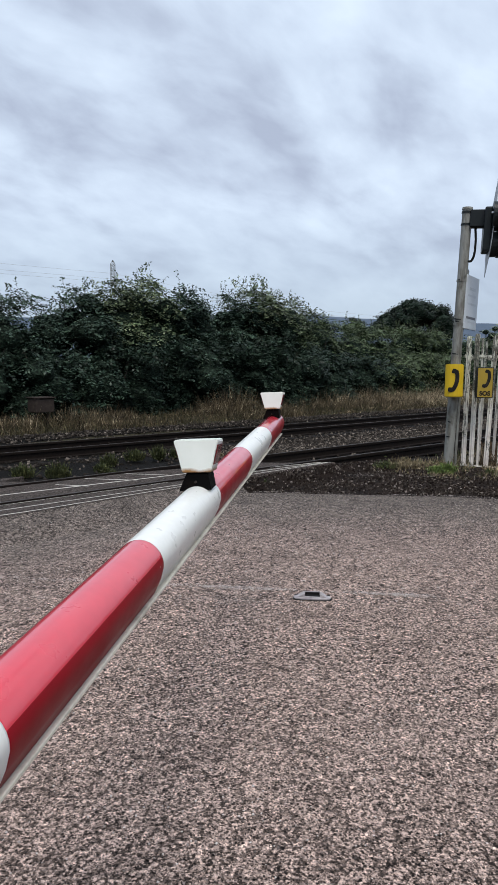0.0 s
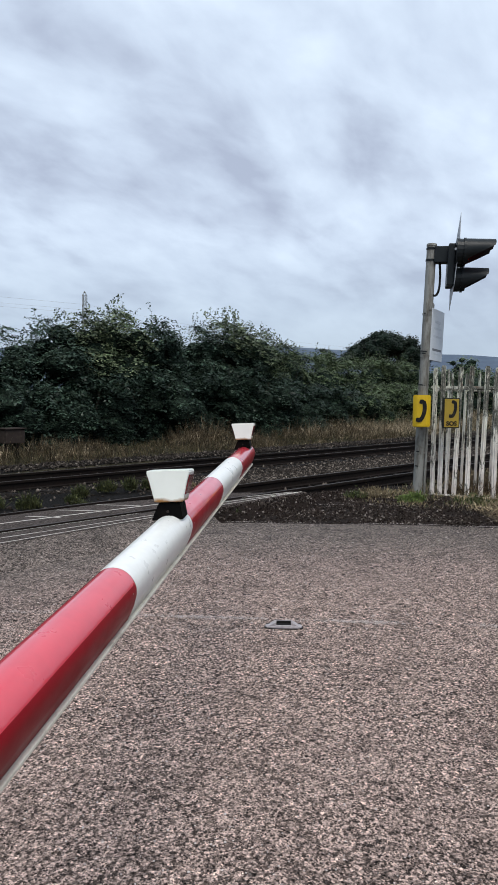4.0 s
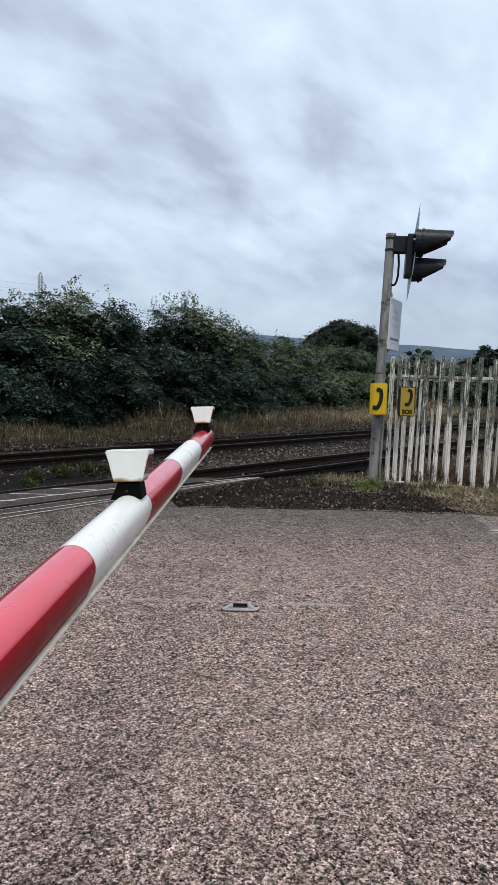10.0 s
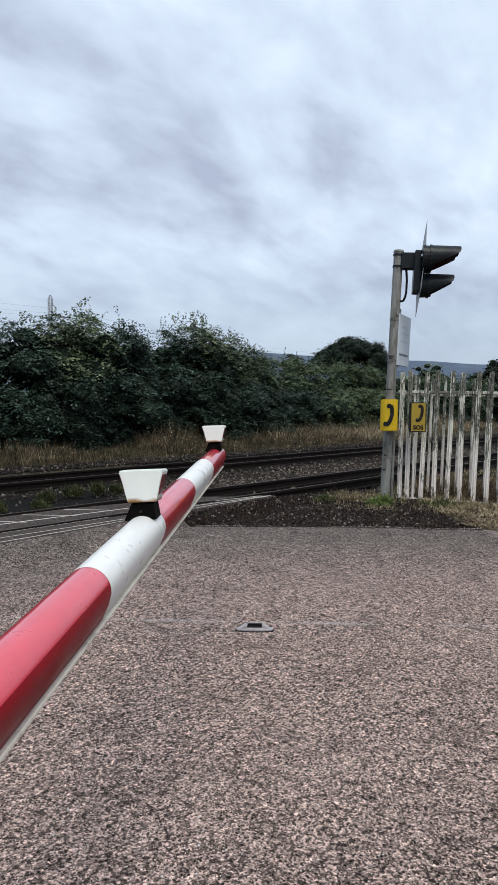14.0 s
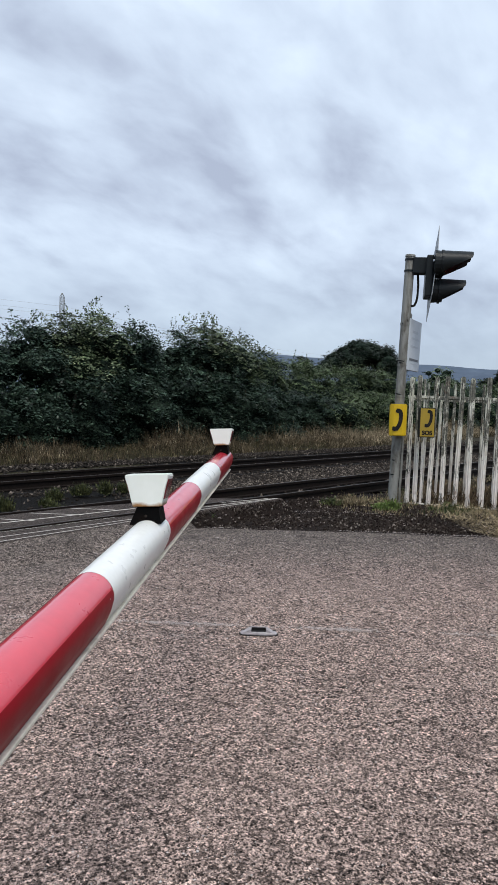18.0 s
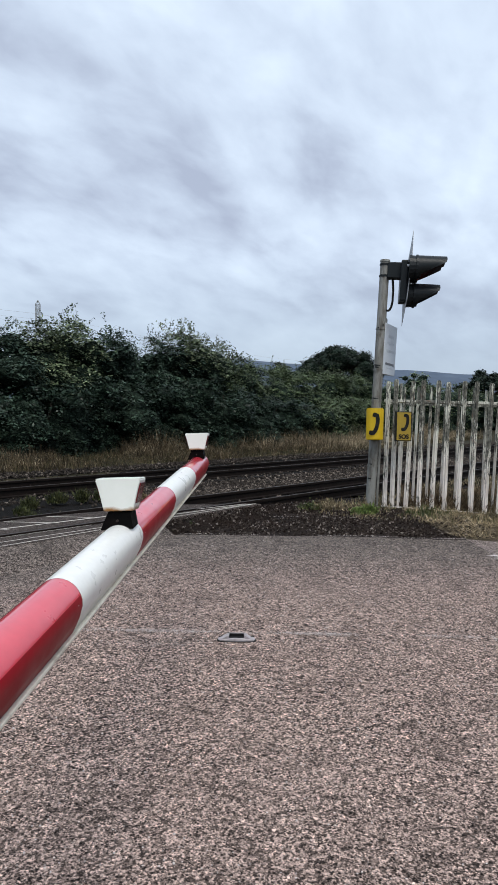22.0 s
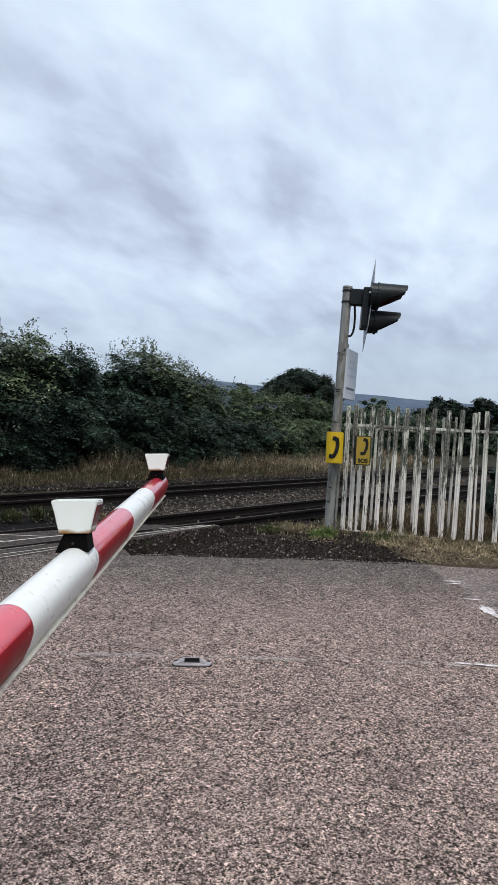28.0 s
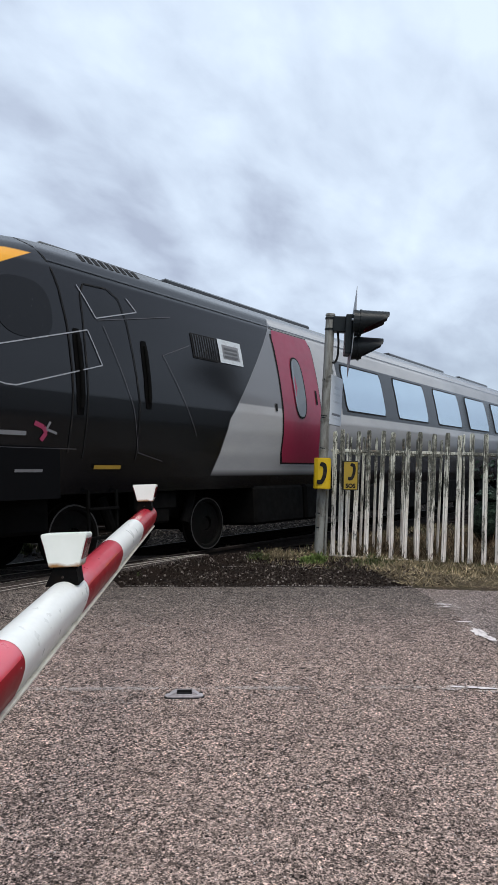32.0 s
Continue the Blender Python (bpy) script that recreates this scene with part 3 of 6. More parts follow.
def island_stone(pale=1.0):
    m, nt, b = material("ballast_stones_mixed")
    g = nt.nodes.new("ShaderNodeNewGeometry")
    c = ramp(nt, g.outputs["Random Per Island"], [(0.0, (0.013, 0.011, 0.009)), (0.45, (0.030, 0.0255, 0.0225)), (0.84, (0.105 * pale, 0.087 * pale, 0.073 * pale)), (1.0, (0.31 * pale, 0.265 * pale, 0.225 * pale))])
    c = blend(nt, ramp(nt, noise_of(nt, coords(nt), 0.8, 4), [(0.4, (0, 0, 0)), (0.7, (0.7,) * 3)]), c, (0.022, 0.018, 0.015))
    nt.links.new(c, b.inputs["Base Color"])
    b.inputs["Roughness"].default_value = 0.9
    b.inputs["Specular IOR Level"].default_value = 0.1
    return m


M_STONES = island_stone()
M_SHOULDER = island_stone(0.6)


def verge_stone_mix():
    m, nt, b = material("cinder_and_chippings")
    g = nt.nodes.new("ShaderNodeNewGeometry")
    c = ramp(nt, g.outputs["Random Per Island"], [(0.0, (0.008, 0.005, 0.004)), (0.55, (0.024, 0.017, 0.013)), (0.90, (0.085, 0.068, 0.057)), (1.0, (0.29, 0.25, 0.225))])
    nt.links.new(c, b.inputs["Base Color"])
    b.inputs["Roughness"].default_value = 0.9
    b.inputs["Specular IOR Level"].default_value = 0.12
    return m


M_VERGESTONE = verge_stone_mix()


def ballast_place(rs):
    while True:
        x = rs.uniform(1, 34) if rs.rand() < 0.85 else rs.uniform(-12, 60)
        yy = rs.uniform(7.75, 9.95) if rs.rand() < 0.55 else rs.uniform(5.3, 13.9)
        y = yy - (x - 9) * math.tan(radians(-YAW))
        if x < 8.2 and yy < 9.75 and rs.rand() < 0.5 + 0.47 * min(1, max(0, (9.0 - x) / 2.0)):
            continue
        if yy < 7.55 and (x < 8.0 or rs.rand() < 0.85):
            continue
        if 10.45 < yy < 12.1 and rs.rand() < 0.6:
            continue
        return x, y, bed_height(x, y)


def shoulder_place(rs):
    x = rs.uniform(2, 40)
    yy = 12.75 + 0.9 * rs.rand() ** 1.5
    y = yy - (x - 9) * math.tan(radians(-YAW))
    return x, y, bed_height(x, y) + 0.02


stones("shoulder_stones", 6500, shoulder_place, M_SHOULDER, 0.036, "loose grey stones along the far shoulder of the ballast")
stones("ballast_stones", 34000, ballast_place, M_STONES, 0.037, "grey angular ballast stones between and beside the rails")


# crossing deck
def deck_panel(name, outline, label):
    bm = bmesh.new()
    top = [bm.verts.new((x, y, -0.012)) for x, y in outline]
    low = [bm.verts.new((x, y, -0.16)) for x, y in outline]
    bm.faces.new(top)
    for i in range(len(top)):
        bm.faces.new((top[i], low[i], low[(i + 1) % len(top)], top[(i + 1) % len(top)]))
    bmesh.ops.recalc_face_normals(bm, faces=bm.faces[:])
    bmesh.ops.bevel(bm, geom=[e for e in bm.edges if e.verts[0].co.z > -0.1 and e.verts[1].co.z > -0.1], offset=0.012, segments=1, affect="EDGES")
    o = part(name, bm, M_DECK)
    o.matrix_basis = TRACK1
    return tagged(o, label, "crossing deck", "crossing deck panels", "structure")


def deck_ramp():
    """The tarmac rises to the deck; its outer edge dies away into the road."""
    bm = bmesh.new()
    rings = []
    for (xi, yi), (xo, yo) in (((-60, -1.605), (-60, -2.15)), ((-12, -1.565), (-12, -2.1)), ((-6.0, -1.555), (-6.0, -2.0)), ((-4.4, -1.425), (-4.45, -1.85)), ((-3.4, -1.30), (-3.45, -1.72))):
        a = TRACK1 @ Vector((xi, yi, -0.016))
        b = TRACK1 @ Vector((xo, yo, 0))
        rings.append([a, a.lerp(Vector((b.x, b.y, 0.0)), 0.5) + Vector((0, 0, 0.008)), Vector((b.x, b.y, -0.012)), Vector((b.x, b.y, -0.2)), Vector((a.x, a.y, -0.2))])
    loft(bm, rings, close=True, caps=True)
    bmesh.ops.recalc_face_normals(bm, faces=bm.faces[:])
    return tagged(part("deck_ramp", bm, M_ROAD), "worn dark tarmac ramp up to the crossing deck", "crossing deck", "", "structure")


TONGUE = [(-3.5, -1.315), (-3.0, -1.255), (-2.2, -1.20), (-1.25, -1.135), (-0.6, -1.10), (0.4, -1.12), (1.6, -1.2)]


def mound_height(x, y):
    """Height of the cinders heaped against the tongue of the deck."""
    u = x - 9
    if u < -3.7 or u > 1.6:
        return 0.0
    edge = 6.93 - 0.026 * u + curve(TONGUE, u)
    top = 0.105 * (1.0 if u < -1.3 else max(0.0, 1 - (u + 1.3) / 2.4)) * min(1.0, max(0.0, (u + 3.7) / 0.35))
    d = min(1.0, max(0.0, (edge - y) / (0.42 + 0.12 * noise.noise((x * 1.3, 0, 3)))))
    return top * (1 - d * d * (3 - 2 * d)) * (1 + 0.12 * noise.noise((x * 5, y * 5, 1)))


def cinder_mound():
    bm = bmesh.new()
    rows = []
    for i in range(54):
        u = -3.7 + 0.1 * i
        edge = 6.93 - 0.026 * u + curve(TONGUE, u)
        rows.append([(9 + u, edge + 0.03 - 0.08 * k, mound_height(9 + u, edge + 0.03 - 0.08 * k) - 0.0165 + 0.006 * noise.noise((u * 9, k, 4))) for k in range(10)])
    loft(bm, rows)
    for f in bm.faces:
        if f.normal.z < 0:
            f.normal_flip()
    return tagged(part("cinder_mound", bm, M_CINDER, smooth=True), "dark cinders heaped against the crossing deck", "verge", "", "structure")


def curve(pts, x):
    for (a, va), (b, vb) in zip(pts, pts[1:]):
        if a <= x <= b:
            f = (x - a) / (b - a)
            return va + (vb - va) * f
    return pts[-1][1] if x > pts[-1][0] else pts[0][1]


cinder_mound()
deck_ramp()
deck_panel("deck_outer", [(-60, -1.60), (-6.0, -1.55), (-4.4, -1.42), (-3.0, -1.235), (-1.25, -1.13), (-1.3, -0.84), (-60, -0.84)], "grey crossing deck strip beside the near rail")
deck_panel("deck_inner", [(-60, -0.64), (-1.5, -0.66), (-1.75, 0.05), (-3.6, 0.62), (-60, 0.62)], "grey crossing deck panel between the rails with white hatching")
deck_panel("deck_far", [(-60, 0.84), (-4.8, 0.86), (-5.0, 1.4), (-4.5, 1.75), (-60, 1.75)], "grey crossing deck panel beyond the near track")


M_CHIP = paint("chipped_white_road_paint", (0.74, 0.68, 0.66), 0.8, (0.24, 0.20, 0.19), 0.52, 0.62, 0.9, 14.0)
M_DECKLINE = paint("worn_white_deck_line", (0.62, 0.57, 0.51), 0.8, (0.3, 0.27, 0.25), 0.58, 0.75, 0.7, 5.0)


# ---- barrier ----
BAR = Matrix.Translation((1.443, 1.623, 1.079)) @ Vector((1.669, 1.21, 0.073)).to_track_quat("X", "Z").to_matrix().to_4x4()


def boom_ring(x, s=1.0):
    """Cross-section of the boom: bowed top, rounded shoulders, sides drawn in to the underside."""
    pts = []
    for i in range(15):
        a = radians(12 + 156 * i / 14)
        pts.append((x, -0.057 * s * math.cos(a), -0.060 + 0.060 * math.sin(a)))
    pts += [(x, 0.0562 * s, -0.062), (x, 0.049 * s, -0.090), (x, 0.034 * s, -0.124)]
    return pts + [(x, -0.034 * s, -0.124), (x, -0.049 * s, -0.090), (x, -0.0562 * s, -0.062)]


def barrier():
    t = thing("barrier", "red and white striped crossing barrier boom lowered across the road", "barrier", BAR)
    cuts = [2.20, 1.51, 0.79, 0.07, -0.63, -1.35, -2.07, -2.80, -3.45]
    for i, (b, a) in enumerate(zip(cuts, cuts[1:])):
        bm = bmesh.new()
        loft(bm, [boom_ring(a), boom_ring(a + 0.004), boom_ring((a + b) / 2), boom_ring(b - 0.004), boom_ring(b)], close=True, caps=True)
        o = part("boom_band", bm, (M_RED, M_RED_SHADE) if i % 2 == 0 else M_WHITE, t, "glossy red band" if i % 2 == 0 else "white band", smooth=False)
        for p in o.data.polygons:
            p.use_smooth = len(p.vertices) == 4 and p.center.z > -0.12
            # red bands: bright red on top, the shade-painted red on the sides
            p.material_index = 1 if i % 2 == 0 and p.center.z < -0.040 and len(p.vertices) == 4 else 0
    bm = bmesh.new()
    box(bm, (5.66, 0.088, 0.008), pose(-0.63, 0, -0.1285), 0.002)
    part("skirt_rail", bm, M_SKIRT, t, "grubby cream strip along the underside")
    bm = bmesh.new()
    tube(bm, 0.052, 0.044, 0.012, pose(2.2, 0, -0.056, 0, 90, 0))
    part("end_cap", bm, M_RED, t)
    for x in (0.0, 2.06):
        bm = bmesh.new()
        prism(bm, [(-0.046, 0.0), (0.046, 0.0), (0.053, 0.030), (0.061, 0.065), (0.071, 0.097), (0.068, 0.102), (-0.068, 0.102), (-0.071, 0.097), (-0.061, 0.065), (-0.053, 0.030)], 0.092, pose(x, 0, 0.041, -3, 5.5, 0) @ pose(0, 0, 0, 0, 0, -90))
        bmesh.ops.bevel(bm, geom=bm.edges[:], offset=0.0025, segments=2, affect="EDGES")
        lamp = part("boom_lamp", bm, M_LAMPCASE, t, "white lamp housing with rust at its foot")
        for sgn in (-1, 1):
            bm = bmesh.new()
            box(bm, (0.070, 0.004, 0.066), pose(x, 0, 0.041, -3, 5.5, 0) @ pose(0, sgn * 0.0605, 0.054, -sgn * 15.5, 0, 0), 0.0015)
            part("lens", bm, M_LENS, lamp, "dark red lens")
        bm = bmesh.new()
        prism(bm, [(-0.058, -0.018), (0.045, -0.010), (0.036, 0.040), (-0.034, 0.040)], 0.075, pose(x, 0, 0, 0, 0, -90))
        part("lamp_bracket", bm, M_BRACKET, t, "black bracket")
        bm = bmesh.new()
        tube(bm, 0.004, 0.004, 0.006, pose(x - 0.038, 0.004, 0.014, 0, -90, 0), 8)
        part("bolt", bm, M_RUST0, t)
    for x in (-0.66, 0.10, 1.2):
        bm = bmesh.new()
        bmesh.ops.create_uvsphere(bm, u_segments=8, v_segments=6, radius=0.0035, matrix=pose(x, -0.053, -0.052))
        part("rivet", bm, M_WHITE, t)
    # the machine in which the boom turns
    bm = bmesh.new()
    box(bm, (0.45, 0.42, 1.25), pose(-3.3, 0.0, -0.42), 0.02, 2)
    part("barrier_machine", bm, M_GALV, t, "grey steel barrier machine housing")
    return t


M_SKIRT = paint("grubby_cream_strip", (0.76, 0.71, 0.60), 0.75, (0.30, 0.26, 0.2), 0.45, 0.7, 0.6, 12.0)
M_BRACKET = paint("black_lamp_bracket", (0.003, 0.003, 0.003), 0.6, (0.02, 0.012, 0.008), 0.5, 0.75, 0.5, 20.0)
M_RUST0 = paint("rusty_bolt", (0.035, 0.026, 0.022), 0.7)
def red_light():
    m, nt, b = material("red_signal_light")
    b.inputs["Base Color"].default_value = (0.35, 0.02, 0.02, 1)
    b.inputs["Emission Color"].default_value = (1.0, 0.04, 0.03, 1)
    b.inputs["Emission Strength"].default_value = 0.9
    return m


M_LIT = red_light()
M_LENS = paint("dark_red_lens", (0.16, 0.02, 0.025), 0.15, coat=0.5)


def lamp_case():
    m, nt, b = material("lamp_housing_white")
    v = coords(nt)
    sep = nt.nodes.new("ShaderNodeSeparateXYZ")
    nt.links.new(v, sep.inputs[0])
    wob = node(nt, "ShaderNodeMath")
    wob.operation = "MULTIPLY_ADD"
    nt.links.new(noise_of(nt, v, 22, 5), wob.inputs[0])
    wob.inputs[1].default_value = 0.03
    nt.links.new(sep.outputs["Z"], wob.inputs[2])
    rust = ramp(nt, wob.outputs[0], [(0.062, (1, 1, 1)), (0.074, (0, 0, 0))])
    c = ramp(nt, noise_of(nt, v, 9, 5), [(0.3, (0.80, 0.84, 0.78)), (0.7, (0.88, 0.91, 0.86))])
    c = blend(nt, rust, c, (0.32, 0.16, 0.05))
    nt.links.new(c, b.inputs["Base Color"])
    b.inputs["Roughness"].default_value = 0.35
    return m


M_LAMPCASE = lamp_case()
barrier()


# ---- signal post ----
def text_part(words, size, m, mat, parent, name="lettering"):
    cu = bpy.data.curves.new(name, "FONT")
    cu.body, cu.size, cu.extrude, cu.align_x, cu.align_y = words, size, 0.001, "CENTER", "CENTER"
    cu.offset = 0.004
    tmp = new("tmp_text", cu)
    bpy.context.view_layer.update()
    me = bpy.data.meshes.new_from_object(tmp.evaluated_get(bpy.context.evaluated_depsgraph_get()))
    bpy.data.objects.remove(tmp)
    me.materials.clear()
    me.materials.append(mat)
    o = new(name, me)
    o.parent, o.matrix_basis = parent, m
    return o


def handset(bm, s, m):
    """Telephone handset sign: a bowed grip with an ear and a mouth piece, in x, z."""
    m = m @ pose(0, 0, 0, 0, 10, 0)
    outer, inner = [], []
    for i in range(15):
        a = radians(-60 + 120 * i / 14)
        k = math.sin(a) / math.sin(radians(60))
        outer.append((s * (0.26 * math.cos(a) - 0.06), s * 0.47 * k))
        inner.append((s * (0.16 * math.cos(a) - 0.125), s * 0.34 * k))
    prism(bm, outer + inner[::-1], 0.004, m)
    for sg in (1, -1):
        prism(bm, [(s * x, sg * s * z) for x, z in ((-0.17, 0.36), (-0.15, 0.31), (0.02, 0.29), (0.07, 0.36), (0.05, 0.46), (-0.04, 0.50), (-0.15, 0.48))], 0.0042, m)


M_PHONE_YELLOW = paint("phone_sign_yellow", (0.66, 0.44, 0.010), 0.4, (0.35, 0.25, 0.05), 0.55, 0.85, 0.35, 12.0)
M_INK = paint("black_sign_ink", (0.012, 0.012, 0.012), 0.5)


def facing(x, y, z, heading):
    """Pose whose -y axis looks along that heading, in degrees from world x."""
    return pose(x, y, z, 0, 0, heading + 90)


def signal_post():
    px, py = 9.38, 4.99
    t = thing("signal_post", "grey steel crossing signal post with road lights pointing away", "signal post", pose(px, py, 0, 1.6, 0.9, 0))
    bm = bmesh.new()
    tube(bm, 0.072, 0.070, 3.73, None, 24)
    part("pole", bm, M_GALV, t, "weathered grey steel tube", smooth=False)
    bm = bmesh.new()
    tube(bm, 0.078, 0.073, 0.03, pose(0, 0, 3.715), 24)
    part("pole_cap", bm, M_GALV, t)
    for z in (3.66, 3.49, 2.70, 2.08, 1.62, 0.62):
        bm = bmesh.new()
        tube(bm, 0.078, 0.078, 0.028, pose(0, 0, z), 24)
        part("band_clamp", bm, M_BLACK if z > 3 else M_GALV, t)
    for z, w in ((0.44, 0.07), (0.66, 0.05), (1.66, 0.08), (2.13, 0.06), (2.16, 0.09), (2.72, 0.06)):
        bm = bmesh.new()
        box(bm, (0.012, w, 0.018), pose(-0.068, -0.01, z, 6, 0, 28), 0.002)
        part("tape_scrap", bm, M_BLACK, t, "torn black tape")
    # bracing tube at the foot
    bm = bmesh.new()
    rod(bm, (0.066, -0.080, 0.0), (0.058, -0.072, 1.05), 0.020, 12)
    part("conduit", bm, M_GALV, t, "short grey conduit pipe")
    # lights: back box, board, hoods
    hd = -60.0
    base = pose(0.085, -0.235, 3.41, 0, 0, hd)
    bm = bmesh.new()
    box(bm, (0.20, 0.16, 0.24), pose(0.06, -0.13, 3.58, 0, 0, hd), 0.012)
    part("mounting_bracket", bm, M_BLACK, t, "black mounting bracket")
    bm = bmesh.new()
    box(bm, (0.10, 0.38, 0.60), base @ pose(0.035, 0, 0.0), 0.02, 2)
    part("lamp_back_box", bm, M_BLACK, t, "black rear of the lamp unit")
    bm = bmesh.new()
    oct_ = [(0.0, 0.74), (0.30, 0.34), (0.32, -0.34), (0.05, -0.70), (-0.27, -0.36), (-0.27, 0.30)]
    prism(bm, oct_, 0.006, base @ pose(0.10, 0, 0.05, 0, 0, 90 + 2) @ pose(0, 0, 0, 0, 3, 0) @ pose(0, 0, 0, 3.6, 0, 0))
    board = part("backing_board", bm, M_BOARD, t, "thin pale backing board seen on edge")
    for u, z, ln in ((0.20, 0.20, 0.42), (-0.20, 0.18, 0.42), (0.0, -0.19, 0.37)):
        bm = bmesh.new()
        tube(bm, 0.18, 0.165, 0.16, base @ pose(0.09, u, z, 0, 90, 0), 20)
        head = part("lamp_head", bm, M_BLACK, t, "black lamp head")
        bm = bmesh.new()
        rings = []
        for k in range(6):
            f = k / 5
            reach = 0.12 + f * ln
            rings.append([base @ Vector((0.20 + f * ln * min(1.0, max(0.12, (math.sin(a) + 1.0) / 1.35)), u + (0.178 - 0.02 * f) * math.cos(a), z + (0.178 - 0.02 * f) * math.sin(a) + 0.01 * f)) for a in [2 * math.pi * i / 20 for i in range(20)]])
        loft(bm, rings, close=True)
        part("hood", bm, M_BLACK, head, "black cowl hood", smooth=True)
        bm = bmesh.new()
        tube(bm, 0.187, 0.187, 0.03, base @ pose(0.185, u, z, 0, 90, 0), 20)
        part("flange", bm, M_BLACK, head, "raised rim at the foot of the hood")
        bm = bmesh.new()
        tube(bm, 0.12, 0.12, 0.01, base @ pose(0.25, u, z, 0, 90, 0), 20)
        part("lens", bm, M_LIT if z > 0 else M_LENS, head, "glowing red lens" if z > 0 else "dark red lens")
    bm = bmesh.new()
    box(bm, (0.03, 0.03, 0.03), base @ pose(0.08, -0.26, 0.20), 0.003)
    part("clip", bm, M_SIGNFACE, t, "small pale clip")
    bm = bmesh.new()
    sweep(bm, [(0.045, -0.115, 3.5), (0.055, -0.135, 3.3), (0.055, -0.135, 3.13), (0.048, -0.125, 3.05), (0.035, -0.105, 2.995), (0.02, -0.085, 2.985), (0.0, -0.06, 2.99)], 0.017, 8)
    part("cable", bm, M_RUBBER, t, "hanging black cable loop")
    # white notice along the road side of the pole
    bm = bmesh.new()
    sm = pose(-0.05, -0.085, 2.42, 0, 0, 11)
    box(bm, (0.64, 0.012, 0.77), sm @ pose(0.36, 0, 0), 0.004)
    board = part("notice_board", bm, M_SIGNFACE, t, "white notice board with faded print")
    for row, (z, w, h) in enumerate(((0.20, 0.30, 0.04), (0.10, 0.40, 0.03), (-0.02, 0.42, 0.03), (-0.22, 0.46, 0.035), (-0.28, 0.34, 0.02))):
        bm = bmesh.new()
        box(bm, (w, 0.002, h), sm @ pose(0.36, -0.0075, z))
        part("print_bar", bm, M_PRINT if row == 3 else M_FADED, board)
    bm = bmesh.new()
    box(bm, (0.17, 0.02, 0.16), sm @ pose(0.08, 0.02, 0.40, 0, 18, 0), 0.01)
    part("notice_bracket", bm, M_GALV, t)
    bm = bmesh.new()
    box(bm, (0.62, 0.03, 0.03), sm @ pose(0.36, 0.02, -0.37), 0.005)
    part("notice_rail", bm, M_GALV, t)
    return t


M_BOARD = paint("backing_board_grey", (0.36, 0.38, 0.40), 0.5, (0.2, 0.2, 0.2), 0.5, 0.8, 0.4, 5.0)
M_FADED = paint("faded_print", (0.60, 0.64, 0.68), 0.6)
M_PRINT = paint("dark_print", (0.16, 0.17, 0.19), 0.6)
signal_post()


def phone_sign(m, w, h, label, sos, thick):
    t = thing("telephone_sign", label, "sign", m, "crossing telephone signs")
    bm = bmesh.new()
    if sos:
        box(bm, (w, thick, h), None, 0.006, 2)
        body = part("sign_case", bm, M_BLACK, t, "black edged sign case")
        bm = bmesh.new()
        box(bm, (w - 0.028, 0.004, h - 0.028), pose(0, -thick / 2 - 0.001, 0), 0.001)
        part("sign_face", bm, M_PHONE_OLD, t, "yellow sign face")
    else:
        # bowed yellow box
        prof = [(-w / 2, 0.06), (-w / 2, -0.02), (-w / 2 + 0.02, -0.05), (-w / 4, -0.075), (0, -0.082), (w / 4, -0.075), (w / 2 - 0.02, -0.05), (w / 2, -0.02), (w / 2, 0.06)]
        loft(bm, [[(x, y, z) for x, y in prof] for z in (-h / 2, -h / 2 + 0.012, h / 2 - 0.012, h / 2)], close=True, caps=True)
        bmesh.ops.bevel(bm, geom=[e for e in bm.edges if abs(e.verts[0].co.z - e.verts[1].co.z) < 1e-6 and abs(abs(e.verts[0].co.z) - h / 2) < 1e-6], offset=0.012, segments=2, affect="EDGES")
        part("phone_box", bm, M_PHONE_YELLOW, t, "bright yellow telephone box")
    bm = bmesh.new()
    s = h * (0.60 if sos else 0.72)
    handset(bm, s, pose(0.02 if sos else 0.0, -(thick / 2 + 0.004) if sos else -0.087, 0.055 if sos else 0.0))
    part("handset_symbol", bm, M_INK, t, "black handset symbol")
    if sos:
        text_part("SOS", 0.086, pose(0, -thick / 2 - 0.005, -h / 2 + 0.065, 90, 0, 0), M_INK, t)
    return t


M_PHONE_OLD = paint("aged_sign_yellow", (0.38, 0.26, 0.025), 0.5, (0.2, 0.15, 0.04), 0.45, 0.75, 0.5, 10.0)
phone_sign(facing(9.25, 4.88, 1.272, 207), 0.255, 0.475, "bright yellow telephone box with a black handset symbol on the post", False, 0.12)
phone_sign(facing(9.40, 4.49, 1.25, 221), 0.236, 0.44, "aged yellow SOS telephone sign in a black case on the fence", True, 0.085)


# ---- fence ----
def picket_mesh(w, h, name):
    """Folded steel pale with a rounded top: a flat W section."""
    bm = bmesh.new()
    prof = [(-w / 2, 0.012), (-w / 2 + 0.006, -0.004), (-w / 5, 0.0), (0, -0.016), (w / 5, 0.0), (w / 2 - 0.006, -0.004), (w / 2, 0.012), (w / 2 - 0.01, 0.016), (0, -0.008), (-w / 2 + 0.01, 0.016)]
    rings = [[(x, y, z) for x, y in prof] for z in (0.0, h * 0.5, h - 0.05)]
    rings.append([(x * 0.93, y, h - 0.018) for x, y in prof])
    rings.append([(x * 0.62, y * 0.9, h) for x, y in prof])
    loft(bm, rings, close=True, caps=True)
    me = bpy.data.meshes.new(name)
    bm.normal_update()
    bm.to_mesh(me)
    bm.free()
    me.materials.append(M_FENCE)
    return me


